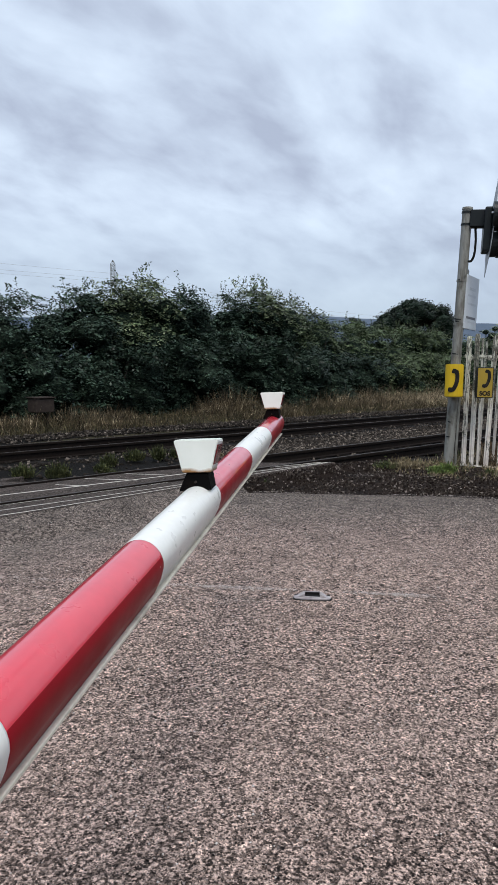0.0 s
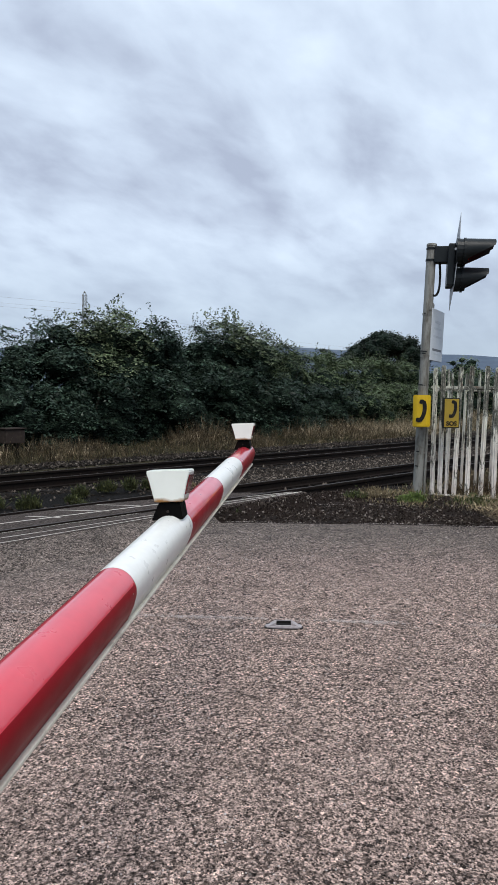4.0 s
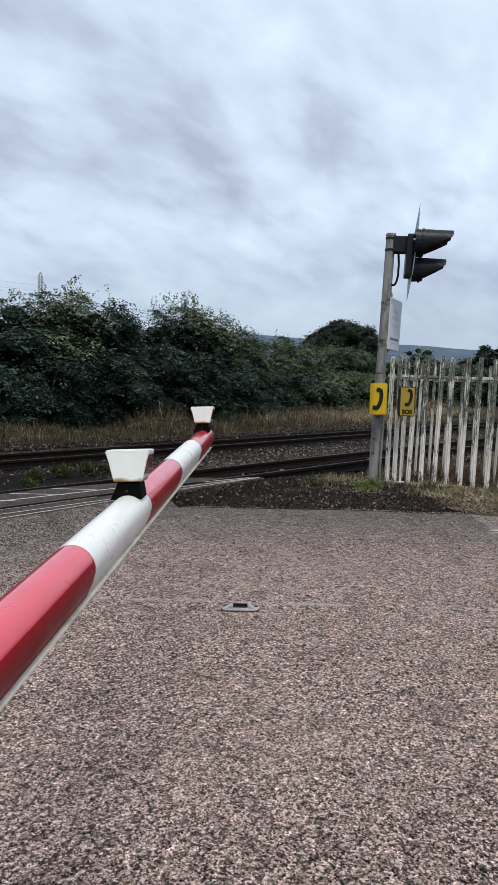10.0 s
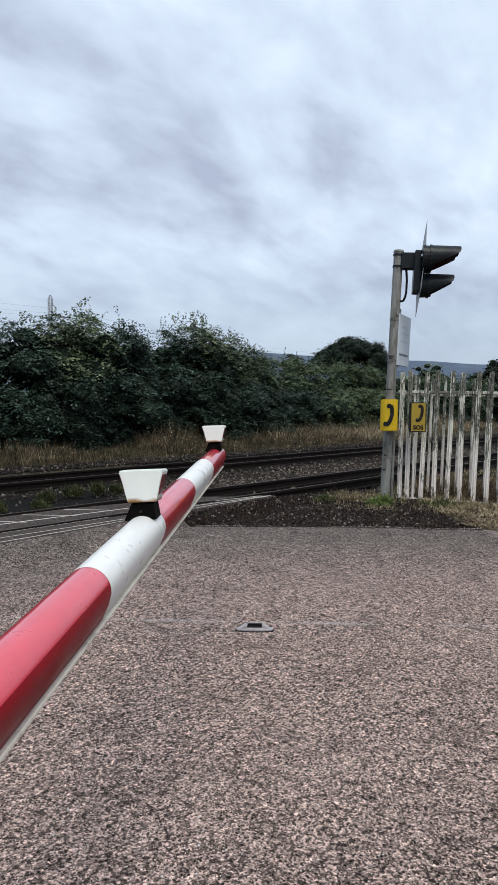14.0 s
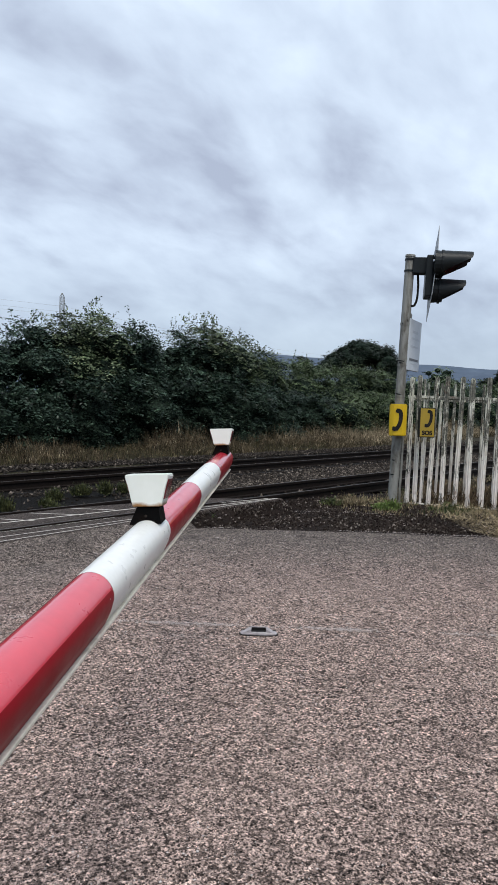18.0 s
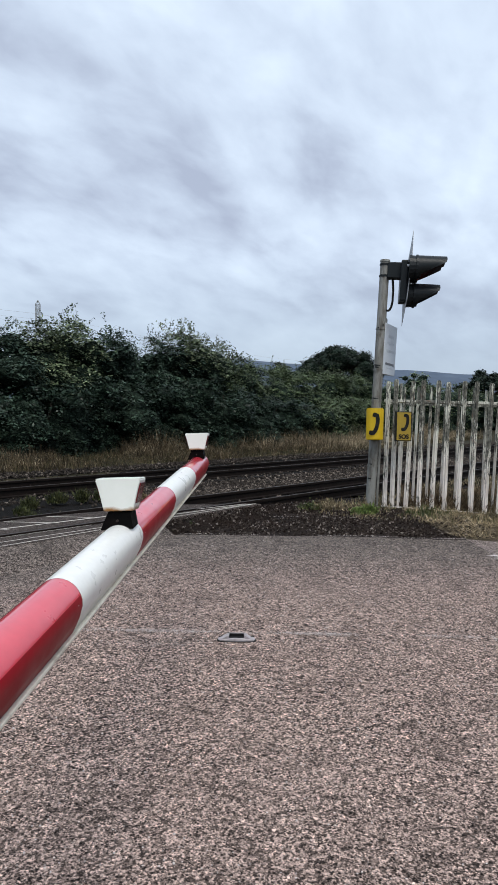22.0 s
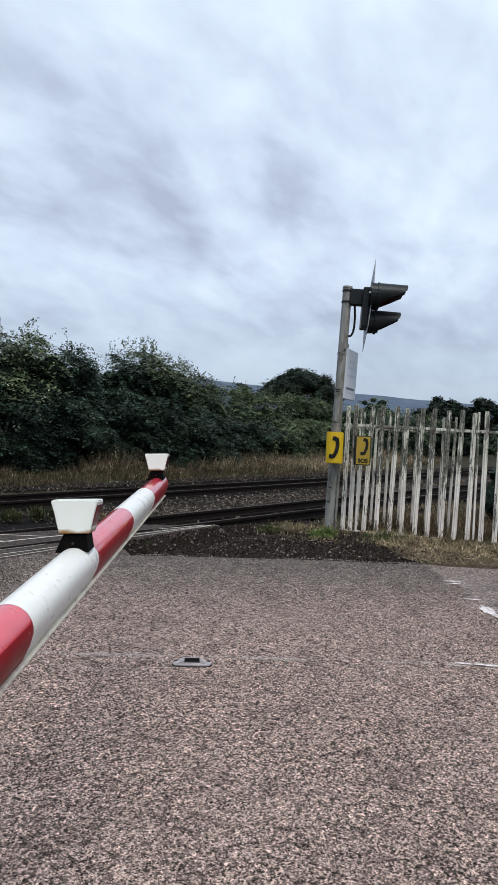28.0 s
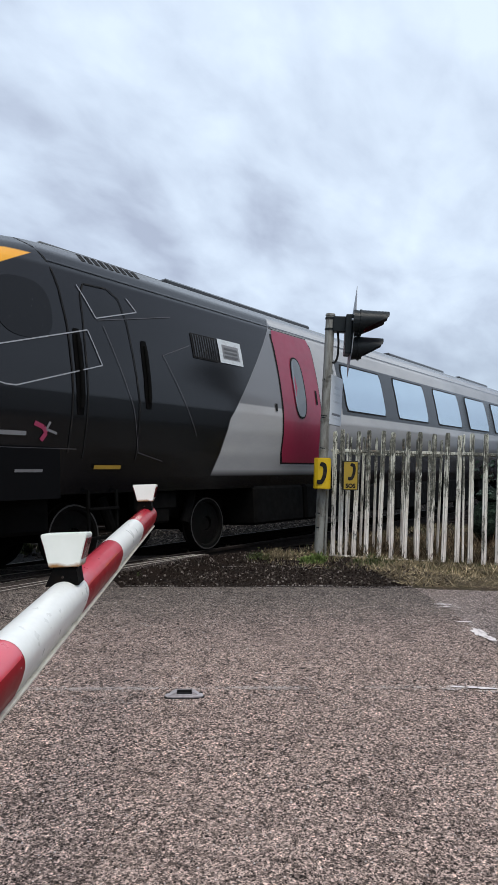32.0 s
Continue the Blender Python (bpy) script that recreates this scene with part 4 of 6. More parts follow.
def fence(a, heading, stations, w, h, label, seed):
    """Pales at their stations along the line, two angle rails behind them, a post every eighth pale."""
    t = thing("palisade_fence", label, "fence", pose(a[0], a[1], 0, 0, 0, heading), "trackside fences")
    meshes = [picket_mesh(w, h + k, "picket") for k in (-0.015, 0.0, 0.02)]
    r = random.Random(seed)
    length = stations[-1]
    for i, x in enumerate(stations):
        o = new("picket", r.choice(meshes))
        o.parent = t
        o.matrix_basis = pose(x + r.uniform(-0.006, 0.006), r.uniform(-0.006, 0.006), 0.01 - 0.022 * min(2.2, x), r.uniform(-0.8, 0.8), 1.0 + r.uniform(-0.8, 0.8), r.uniform(-6, 6))
    for z in (1.595, -0.05):
        bm = bmesh.new()
        box(bm, (length + 0.1, 0.045, 0.042), pose(length / 2, 0.035, z, 0, 0.6, 0), 0.004)
        box(bm, (length + 0.1, 0.006, 0.05), pose(length / 2, 0.06, z - 0.005, 0, 0.6, 0))
        part("fence_rail", bm, M_FENCE, t, "flaking white angle rail")
    for x in stations[1::9]:
        bm = bmesh.new()
        box(bm, (0.03, 0.08, h - 0.03), pose(x + 0.09, 0.075, (h - 0.03) / 2), 0.006)
        part("fence_post", bm, M_FENCE, t)
    return t


fence((9.58, 4.85), -71, [0.0, 0.105] + [0.315 + 0.191 * i for i in range(36)], 0.072, 1.93, "white steel palisade fence with badly flaking paint", 4)
fence((10.04, 4.98), -64, [0.13, 0.34, 0.56, 0.78, 0.99, 1.2, 1.41, 1.56], 0.044, 1.86, "short stretch of white palisade fence behind the first", 9)


# ---- small things on the road ----
def road_stud():
    t = thing("road_reflector", "grey cast road stud with an empty socket on the tarmac", "road stud", pose(3.29, 2.64, 0.0, 0, 0, -50))
    def flat(x, y, z, k=1.0):
        return (x * k, y * k, z)

    out = [(-0.132, -0.016), (-0.120, -0.036), (-0.06, -0.044), (0.06, -0.044), (0.120, -0.036), (0.132, -0.016), (0.132, 0.016), (0.115, 0.034), (0.05, 0.042), (-0.05, 0.042), (-0.115, 0.034), (-0.132, 0.016)]
    # black rim laid in as the shade under the stud's edge
    bm = bmesh.new()
    loft(bm, [[flat(x, y, z, k) for x, y in out] for z, k in ((-0.004, 0.95), (0.003, 0.93), (0.0035, 0.85))], close=True, caps=True)
    part("stud_shade", bm, M_RUBBER, t, "black rim painting the shade under the stud")
    bm = bmesh.new()
    loft(bm, [[flat(x, y, z, k) for x, y in out] for z, k in ((0.002, 0.82), (0.009, 0.88), (0.014, 0.86), (0.017, 0.72))], close=True, caps=True)
    part("stud_base", bm, M_CAST, t, "worn grey metal base")
    bm = bmesh.new()
    for s in (-1, 1):
        prism(bm, [(s * 0.048, 0.0), (s * 0.095, 0.0), (s * 0.056, 0.022), (s * 0.048, 0.022)], 0.056, pose(0, 0, 0.015))
    box(bm, (0.10, 0.010, 0.024), pose(0, 0.028, 0.027), 0.003)
    box(bm, (0.10, 0.012, 0.008), pose(0, -0.028, 0.019), 0.003)
    part("stud_frame", bm, M_CAST, t, "worn raised metal frame")
    bm = bmesh.new()
    box(bm, (0.094, 0.048, 0.004), pose(0, 0, 0.018))
    box(bm, (0.090, 0.004, 0.018), pose(0, 0.0215, 0.027))
    part("stud_socket", bm, M_RUBBER, t, "dark empty socket")
    # raised black wedges stand in for the shade in the side hollows
    for sg in (-1, 1):
        bm = bmesh.new()
        loft(bm, [[(sg * 0.050, 0.004, z), (sg * 0.050, 0.032, z), (sg * 0.112, 0.026, z)] for z in (0.010, 0.0185)], close=True, caps=True)
        part("hollow_shade", bm, M_RUBBER, t, "black wedge painting the shade of a hollow beside the socket")
    return t


M_CAST = speckled("cast_metal", [(0.3, (0.24, 0.22, 0.225)), (0.7, (0.45, 0.425, 0.435))], 30, 0.6, 0.3)
road_stud()


def marking(name, a, b, width, label, mat=None, z=0.004, m=None):
    a, b = Vector((*a, 0)), Vector((*b, 0))
    d = (b - a).normalized()
    s = Vector((-d.y, d.x, 0)) * width / 2
    bm = bmesh.new()
    n = max(2, int((b - a).length / 0.12))
    r = random.Random(len(name) + int(a.x * 100))
    L, R = [], []
    for i in range(n + 1):
        p = a + (b - a) * i / n
        L.append(bm.verts.new(p + s * r.uniform(0.8, 1.1) + Vector((0, 0, z))))
        R.append(bm.verts.new(p - s * r.uniform(0.8, 1.1) + Vector((0, 0, z))))
    for i in range(n):
        bm.faces.new((L[i], L[i + 1], R[i + 1], R[i]))
    bmesh.ops.recalc_face_normals(bm, faces=bm.faces[:])
    o = part(name, bm, mat or M_LINE)
    if m is not None:
        o.matrix_basis = m
    for f in o.data.polygons:
        if f.normal.z < 0:
            f.flip()
    return tagged(o, label, "road marking", "worn road markings", "structure")


def paint_flakes(name, a, b, width, count, label, seed, size=0.009):
    """What the traffic has left of a painted line: flakes in patches."""
    rs = np.random.RandomState(seed)
    a, b = np.array(a), np.array(b)
    d = (b - a) / np.linalg.norm(b - a)
    s = np.array((-d[1], d[0]))
    C, U, S = [], [], []
    while len(C) < count:
        f = rs.rand()
        p = a + (b - a) * f + s * rs.normal(scale=width / 2)
        n = noise.noise((p[0] * 1.6, p[1] * 1.6, 2)) + 0.5 * noise.noise((p[0] * 7, p[1] * 7, 3))
        if n < rs.uniform(-0.45, 0.45):
            continue
        k, h = rs.uniform(0, 6.28), rs.uniform(0.33, 1.0) * size
        C.append((p[0], p[1], rs.uniform(0.003, 0.010)))
        U.append((h * math.cos(k), h * math.sin(k), 0))
        S.append((-h * 0.7 * math.sin(k), h * 0.7 * math.cos(k), 0))
    o = quads(name, np.array(C), np.array(U), np.array(S), M_FLAKE)
    return tagged(o, label, "road marking", kind="stuff")


def edge_chips(points, count, seed):
    for k, (p, q) in enumerate(zip(points, points[1:])):
        paint_flakes("edge_chips", p, q, 0.02, count, "pale broken chips along the edge of the tarmac", seed + k)


M_FLAKE = paint("worn_paint_flake", (0.60, 0.53, 0.49), 0.85, (0.25, 0.21, 0.2), 0.45, 0.6, 0.8, 30.0)
paint_flakes("stop_line_remains", (1.9, 4.62), (4.75, 1.02), 0.035, 2600, "flakes of an almost worn away white stop line", 31, 0.0075)
paint_flakes("stop_line_remains", (1.75, 4.15), (3.1, 2.75), 0.07, 500, "flakes of an almost worn away white stop line", 32, 0.006)
edge_chips([(5.55, 5.58), (6.09, 4.95), (7.09, 3.81), (7.53, 3.13), (7.78, 2.88)], 150, 61)
edge_chips([(7.5, 5.45), (8.1, 4.75), (8.45, 4.2)], 90, 71)
def paint_patch(x, y, w, h, turn, seed):
    """An irregular island of old white paint."""
    r = random.Random(seed)
    bm = bmesh.new()
    m = pose(x, y, 0.009, 0, 0, turn)
    vs = []
    for i in range(22):
        a = 2 * math.pi * i / 22
        k = 0.72 + 0.38 * r.random() * (1 if i % 3 else 0.4)
        vs.append(bm.verts.new(m @ Vector((w / 2 * k * math.cos(a), h / 2 * k * math.sin(a), 0))))
    bm.faces.new(vs)
    bm.normal_update()
    return tagged(part("paint_patch", bm, M_CHIP), "chipped island of white road paint", "road marking", "worn road markings", "structure")


for n, (x, y, w, h, turn) in enumerate(((6.06, 1.63, 0.34, 0.13, 28), (5.92, 1.50, 0.22, 0.09, 40), (7.03, 2.27, 0.22, 0.06, -58), (6.93, 2.22, 0.16, 0.04, -50), (6.38, 1.86, 0.16, 0.05, -60), (4.58, 1.20, 0.24, 0.045, -63), (4.50, 1.34, 0.12, 0.035, -63), (4.69, 0.98, 0.2, 0.05, -63))):
    paint_patch(x, y, w, h, turn, 40 + n)
for n, (p, q, w, k) in enumerate((((6.24, 1.86), (5.98, 1.42), 0.06, 120), ((7.16, 2.46), (6.96, 2.08), 0.05, 80), ((4.36, 1.50), (4.70, 0.86), 0.03, 160), ((6.6, 2.0), (6.3, 1.72), 0.04, 90))):
    paint_flakes("edge_paint_remains", p, q, w, k, "chipped white paint at the edge of the tarmac", 90 + n, 0.012)
for a, b, w in (((-14, 0.56), (-3.25, -0.30), 0.06), ((-3.66, 0.52), (-3.5, -0.22), 0.04), ((-4.28, 0.5), (-4.05, -0.32), 0.04), ((-4.83, 0.25), (-4.7, -0.3), 0.04), ((-2.5, -0.70), (-1.4, -0.98), 0.045), ((-60, -0.90), (-4, -0.88), 0.016), ((-2.8, -0.98), (-1.3, -1.08), 0.035), ((-60, -1.21), (-3.1, -1.205), 0.03), ((-3.1, -1.20), (-1.4, -1.10), 0.025), ((-60, -1.55), (-6.0, -1.50), 0.035), ((-6.0, -1.50), (-4.4, -1.37), 0.03), ((-4.4, -1.37), (-3.2, -1.225), 0.02)):
    marking("deck_line", a, b, w, "white painted line on the crossing deck", M_DECKLINE, -0.006, TRACK1)


# ---- vegetation ----
def unit(v):
    return v / np.linalg.norm(v, axis=1, keepdims=True)


def leaf_cloud(rs, lobes, count, size, up=1.25, per=15, reach=0.30, open_side=0.85):
    """Flat drooping sprays of leaves near the skin of overlapping lobes, most of them on the open side."""
    k = count // per
    w = np.array([l[3] * l[4] for l in lobes])
    L = np.array(lobes)[rs.choice(len(lobes), k, p=w / w.sum())]
    v = unit(rs.normal(size=(k, 3)))
    v[:, 2] = np.where(v[:, 2] < -0.45, -v[:, 2] * 0.6, v[:, 2])
    v[:, 1] = np.where(rs.rand(k) < open_side, -np.abs(v[:, 1]), v[:, 1])
    rad = rs.uniform(0.62, 1.04, (k, 1)) + 0.18 * (rs.rand(k, 1) < 0.10) * rs.rand(k, 1)
    c0 = L[:, :3] + v * rad * L[:, [3, 3, 4]]
    axis = unit(v * (1, 1, 0.25) + rs.normal(scale=0.55, size=(k, 3)) * (1, 1, 0.5))
    nrm = unit(v * 0.35 + rs.normal(scale=0.28, size=(k, 3)) + (0, 0, up))
    long = rs.uniform(0.6, 1.35, (k, 1)) * reach
    f = np.tile(np.linspace(-0.5, 0.5, per), k)[:, None]
    c0, axis, nrm, long = (np.repeat(q, per, 0) for q in (c0, axis, nrm, long))
    n = len(c0)
    side = unit(np.cross(axis, nrm) + 1e-6)
    flip = np.where(np.arange(n) % 2, 1.0, -1.0)[:, None]
    fan = 1.25 - 0.9 * np.abs(f + 0.1)
    c = c0 + axis * f * long * 2 + side * flip * size * fan + rs.normal(scale=size * 0.28, size=(n, 3))
    c[:, 2] -= ((f[:, 0] + 0.5) ** 2) * long[:, 0] * 0.7
    nn = unit(nrm + rs.normal(scale=0.30, size=(n, 3)))
    a = unit(side * flip + axis * 0.6 + rs.normal(scale=0.3, size=(n, 3)))
    a = unit(a - nn * (a * nn).sum(1, keepdims=True))
    b = np.cross(nn, a)
    s = size * rs.uniform(0.6, 1.3, (n, 1))
    return c, a * s, b * s * 0.52


def twigs(rs, lobes, count, length):
    """Thin shoots that stand out of the outline, with leaves along them."""
    bm = bmesh.new()
    C, U, S = [], [], []
    tops = sorted(lobes, key=lambda l: -(l[2] + l[4]))[:6]
    for _ in range(count):
        l = tops[rs.randint(len(tops))]
        v = rs.normal(size=3)
        v[2] = abs(v[2]) + 0.8
        v /= np.linalg.norm(v)
        p = np.array(l[:3]) + v * (l[3], l[3], l[4]) * 0.95
        d = v + rs.normal(scale=0.35, size=3) + (0, 0, 0.5)
        d /= np.linalg.norm(d)
        q = p + d * length * rs.uniform(0.5, 1.2)
        rod(bm, p, q, 0.006, 3, 0.003)
        for f in np.linspace(0.25, 1.0, 7):
            C.append(p + (q - p) * f + rs.normal(scale=0.035, size=3))
            u = rs.normal(size=3)
            u /= np.linalg.norm(u)
            w = np.cross(u, rs.normal(size=3))
            w /= np.linalg.norm(w)
            U.append(u * 0.05)
            S.append(w * 0.028)
    return bm, np.array(C), np.array(U), np.array(S)


def bush(x, y, w, h, seed, mat, leaves=7000, label="", size=0.055, shoots=10):
    rs = np.random.RandomState(seed)
    t = thing("bush", label, "bush", pose(x, y, -0.15), "trackside bushes")
    lobes = []
    for _ in range(20):
        a = rs.uniform(0, 6.28)
        r = w * 0.5 * rs.rand() ** 0.55
        k = rs.uniform(0.15, 0.34) * w
        z = rs.uniform(0.08, 0.85) * h * (1 - 0.30 * r / (w * 0.5))
        lobes.append((r * math.cos(a), r * math.sin(a) * 0.8, z, k, k * rs.uniform(0.55, 0.85)))
    top = max(l[2] + l[4] for l in lobes)
    lobes = [(a, b, c * h / top, k, q * h / top) for a, b, c, k, q in lobes]
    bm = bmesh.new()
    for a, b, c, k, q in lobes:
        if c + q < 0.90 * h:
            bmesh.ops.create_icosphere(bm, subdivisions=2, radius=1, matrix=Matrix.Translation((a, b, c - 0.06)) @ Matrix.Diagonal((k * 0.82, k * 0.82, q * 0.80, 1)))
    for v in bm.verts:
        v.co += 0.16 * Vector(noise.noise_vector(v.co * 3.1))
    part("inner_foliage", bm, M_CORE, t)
    bm, c, u, s = twigs(rs, lobes, shoots, 0.38)
    for _ in range(6):
        a = rs.uniform(0, 6.28)
        rod(bm, (0.2 * math.cos(a), 0.2 * math.sin(a), 0), (w * 0.3 * math.cos(a), w * 0.25 * math.sin(a), h * 0.7), 0.03, 5, 0.01)
    part("branch_frame", bm, M_BARK, t)
    quads("crown", *leaf_cloud(rs, lobes, leaves, size), mat, t)
    quads("shoot_foliage", c, u, s, mat, t)
    return t


# filler lumps inside the crowns; shade among the leaves is put into their colour
M_CORE = speckled("shaded_foliage", [(0.40, (0.006, 0.010, 0.007)), (0.55, (0.020, 0.034, 0.023)), (0.70, (0.05, 0.078, 0.052))], 13, 0.9, 1.0, 0.08)
HEDGE = [(-6, 3.7), (0, 3.6), (6, 3.5), (9, 3.6), (11, 3.75), (13, 4.4), (14.5, 4.6), (15.6, 4.25), (16.3, 3.8), (17.4, 3.8), (18.5, 4.45), (19.75, 4.7), (21.8, 4.35), (23.3, 3.85), (25.3, 3.65), (28, 3.75), (32, 3.7), (40, 3.8), (60, 4.2), (120, 5.0)]


def hedge_top(x):
    for (a, za), (b, zb) in zip(HEDGE, HEDGE[1:]):
        if a <= x <= b:
            return za + (zb - za) * (x - a) / (b - a)
    return 3.8


rnd = random.Random(3)
x, k = -4.0, 0
while x < 112:
    light = 12.4 < x < 15.2 or 18.4 < x < 21.4
    far = x > 36
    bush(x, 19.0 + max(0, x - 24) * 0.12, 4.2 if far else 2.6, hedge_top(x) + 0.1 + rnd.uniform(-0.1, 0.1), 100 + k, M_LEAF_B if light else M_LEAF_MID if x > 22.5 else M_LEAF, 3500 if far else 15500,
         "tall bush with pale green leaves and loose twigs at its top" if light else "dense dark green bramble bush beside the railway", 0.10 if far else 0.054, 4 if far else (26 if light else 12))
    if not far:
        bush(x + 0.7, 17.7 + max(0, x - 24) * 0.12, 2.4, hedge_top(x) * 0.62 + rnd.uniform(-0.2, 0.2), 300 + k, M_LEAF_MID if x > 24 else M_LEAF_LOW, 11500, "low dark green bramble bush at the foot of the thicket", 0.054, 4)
    x += 3.2 if far else 1.4
    k += 1


bush(12.55, 2.55, 1.9, 1.6, 700, M_LEAF_LOW, 3600, "straggling bramble bush behind the palisade fence", 0.045, 14)


def tree(x, y, w, h, trunk, seed, mat, leaves, label, size):
    rs = np.random.RandomState(seed)
    t = thing("tree", label, "tree", pose(x, y, -0.4), "far trees")
    bm = bmesh.new()
    rod(bm, (0, 0, 0), (0, 0, h * 0.55), 0.06 * w, 10, 0.03 * w)
    lobes = []
    for _ in range(100 if w > 8 else 48):
        a, r = rs.uniform(0, 6.28), 0.5 * w * rs.rand() ** 0.5
        k = w * rs.uniform(0.09, 0.17)
        z = trunk + (h - trunk) * (0.12 + 0.72 * math.sqrt(max(0, 1 - (r / (0.55 * w)) ** 2)) * rs.uniform(0.72, 1.0))
        lobes.append((r * math.cos(a), r * math.sin(a), z, k, k * 0.8))
        rod(bm, (0, 0, h * 0.4), (r * math.cos(a), r * math.sin(a), z), 0.012 * w, 5, 0.004 * w)
    part("trunk", bm, M_BARK, t)
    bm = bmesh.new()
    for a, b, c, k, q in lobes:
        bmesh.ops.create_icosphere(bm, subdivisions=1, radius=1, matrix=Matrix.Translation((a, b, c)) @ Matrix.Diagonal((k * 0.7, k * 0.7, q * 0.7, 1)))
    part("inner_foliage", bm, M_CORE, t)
    quads("crown", *leaf_cloud(rs, lobes, leaves, size, per=6, reach=0.18, open_side=0.3), mat, t)
    return t


tree(65.6, 39.6, 8.5, 9.9, 2.6, 1, M_LEAF_DARK, 26000, "broad dark oak tree with a domed crown", 0.11)
tree(60.5, 43.6, 3.0, 7.9, 2.0, 2, M_LEAF_DARK, 5000, "small dark tree beside the oak", 0.12)
tree(58.5, 27.2, 4.4, 6.3, 1.0, 3, M_LEAF_B, 5000, "rounded lighter green hedgerow tree", 0.10)
tree(70.0, 27.0, 2.6, 6.0, 1.2, 4, M_LEAF_DARK, 4000, "dark hedgerow tree beyond the fence", 0.13)
tree(70.5, 24.5, 5.4, 7.5, 1.2, 5, M_LEAF_DARK, 8000, "large dark hedgerow tree beyond the fence", 0.13)
tree(71.0, 20.4, 4.8, 7.2, 1.2, 6, M_LEAF_DARK, 8000, "large dark hedgerow tree beyond the fence", 0.13)
tree(72.0, 16.0, 5.0, 7.2, 1.2, 7, M_LEAF_DARK, 6000, "dark hedgerow tree beyond the fence", 0.13)


def blades(name, count, place, hmin, hmax, width, mat, label, seed, lean=0.35):
    rs = np.random.RandomState(seed)
    P, U, S = [], [], []
    for _ in range(count):
        x, y, z, k = place(rs)
        h = rs.uniform(hmin, hmax) * k
        d = rs.normal(scale=lean, size=3)
        d[2] = 1
        d /= np.linalg.norm(d)
        a = rs.uniform(0, 6.28)
        P.append((x + d[0] * h / 2, y + d[1] * h / 2, z + d[2] * h / 2 - 0.02))
        U.append(d * h / 2)
        S.append((math.cos(a) * width, math.sin(a) * width, 0))
    o = quads(name, np.array(P), np.array(U), np.array(S), mat)
    return tagged(o, label, "grass", kind="stuff")


def bank_clumps():
    """Tussocks of the far bank: place, spread, height."""
    rs = np.random.RandomState(77)
    out = []
    while len(out) < 900:
        x = rs.uniform(2, 46)
        d = 3.7 * rs.rand() ** 0.8
        y = 13.5 + d + max(0, x - 24) * 0.10
        n = noise.noise((x * 0.35, y * 0.5, 1))
        if noise.noise((x * 0.8, y * 0.9, 7)) < rs.uniform(-0.7, 0.2) or (x < 13 and rs.rand() < 0.45):
            continue
        k = (0.45 + 0.5 * min(1, d / 2.8)) * (1 + 1.2 * n) * (0.60 if x < 13 else 0.72 if x < 18 else 0.95)
        out.append((x, y, rs.uniform(0.08, 0.24), max(0.16, k)))
    return out


CLUMPS = bank_clumps()


def far_bank(rs):
    x, y, spread, k = CLUMPS[rs.randint(len(CLUMPS))]
    while x < 19 and rs.rand() < 0.62:
        x, y, spread, k = CLUMPS[rs.randint(len(CLUMPS))]
    a, r = rs.uniform(0, 6.28), spread * rs.rand() ** 0.6
    return x + r * math.cos(a), y + r * math.sin(a), -0.14, k * rs.uniform(0.6, 1.1)


def old_stand(rs):
    x, y, spread, k = CLUMPS[rs.randint(len(CLUMPS))]
    while x > 24:
        x, y, spread, k = CLUMPS[rs.randint(len(CLUMPS))]
    a, r = rs.uniform(0, 6.28), 1.6 * spread * rs.rand() ** 0.6
    return x + r * math.cos(a), y + r * math.sin(a), -0.14, k * rs.uniform(0.7, 1.2)


def bank_floor(rs):
    x = rs.uniform(2, 46)
    return x, 13.5 + 4.0 * rs.rand() + max(0, x - 24) * 0.10, -0.14, rs.uniform(0.5, 1.0)


blades("bank_brown_grass", 22000, old_stand, 0.3, 1.0, 0.006, M_BANK_OLD, "withered brown grass at the foot of the thicket", 27, 0.5)
blades("bank_grass", 34000, far_bank, 0.25, 1.0, 0.0048, M_BANK, "tussocks of tall dry pale grass along the far side of the railway", 21, 0.42)
blades("bank_thatch", 16000, bank_floor, 0.08, 0.30, 0.007, M_BANK_OLD, "low dead brown grass between the tussocks", 25, 0.9)
blades("bank_weeds", 14000, bank_floor, 0.12, 0.46, 0.009, M_BANK_WEED, "dull green weeds among the dry grass", 22)


def verge_place(rs):
    while True:
        x, y = rs.uniform(8.2, 16), rs.uniform(-1.5, 5.6)
        if x < 9.15 and y < 3.2 - 0.9 * (x - 8.2) + 1.6 * max(0, 9.0 - x):
            continue
        if x < 8.9 and y > 5.55:
            continue
        n = noise.noise((x * 1.7, y * 1.7, 4))
        if n < -0.25:
            continue
        dense = 1.0 if abs(x - 9.4) < 0.5 else 0.6
        if rs.rand() > dense:
            continue
        return x, y, 0.0, 0.6 + 0.7 * max(0, n + 0.2)


blades("verge_grass", 20000, verge_place, 0.04, 0.19, 0.0042, M_STRAW, "dry yellow grass and straw at the foot of the fence", 23, 0.8)
blades("verge_weeds", 3600, verge_place, 0.05, 0.18, 0.006, M_WEED_DULL, "green grass tufts at the foot of the fence", 24, 0.6)


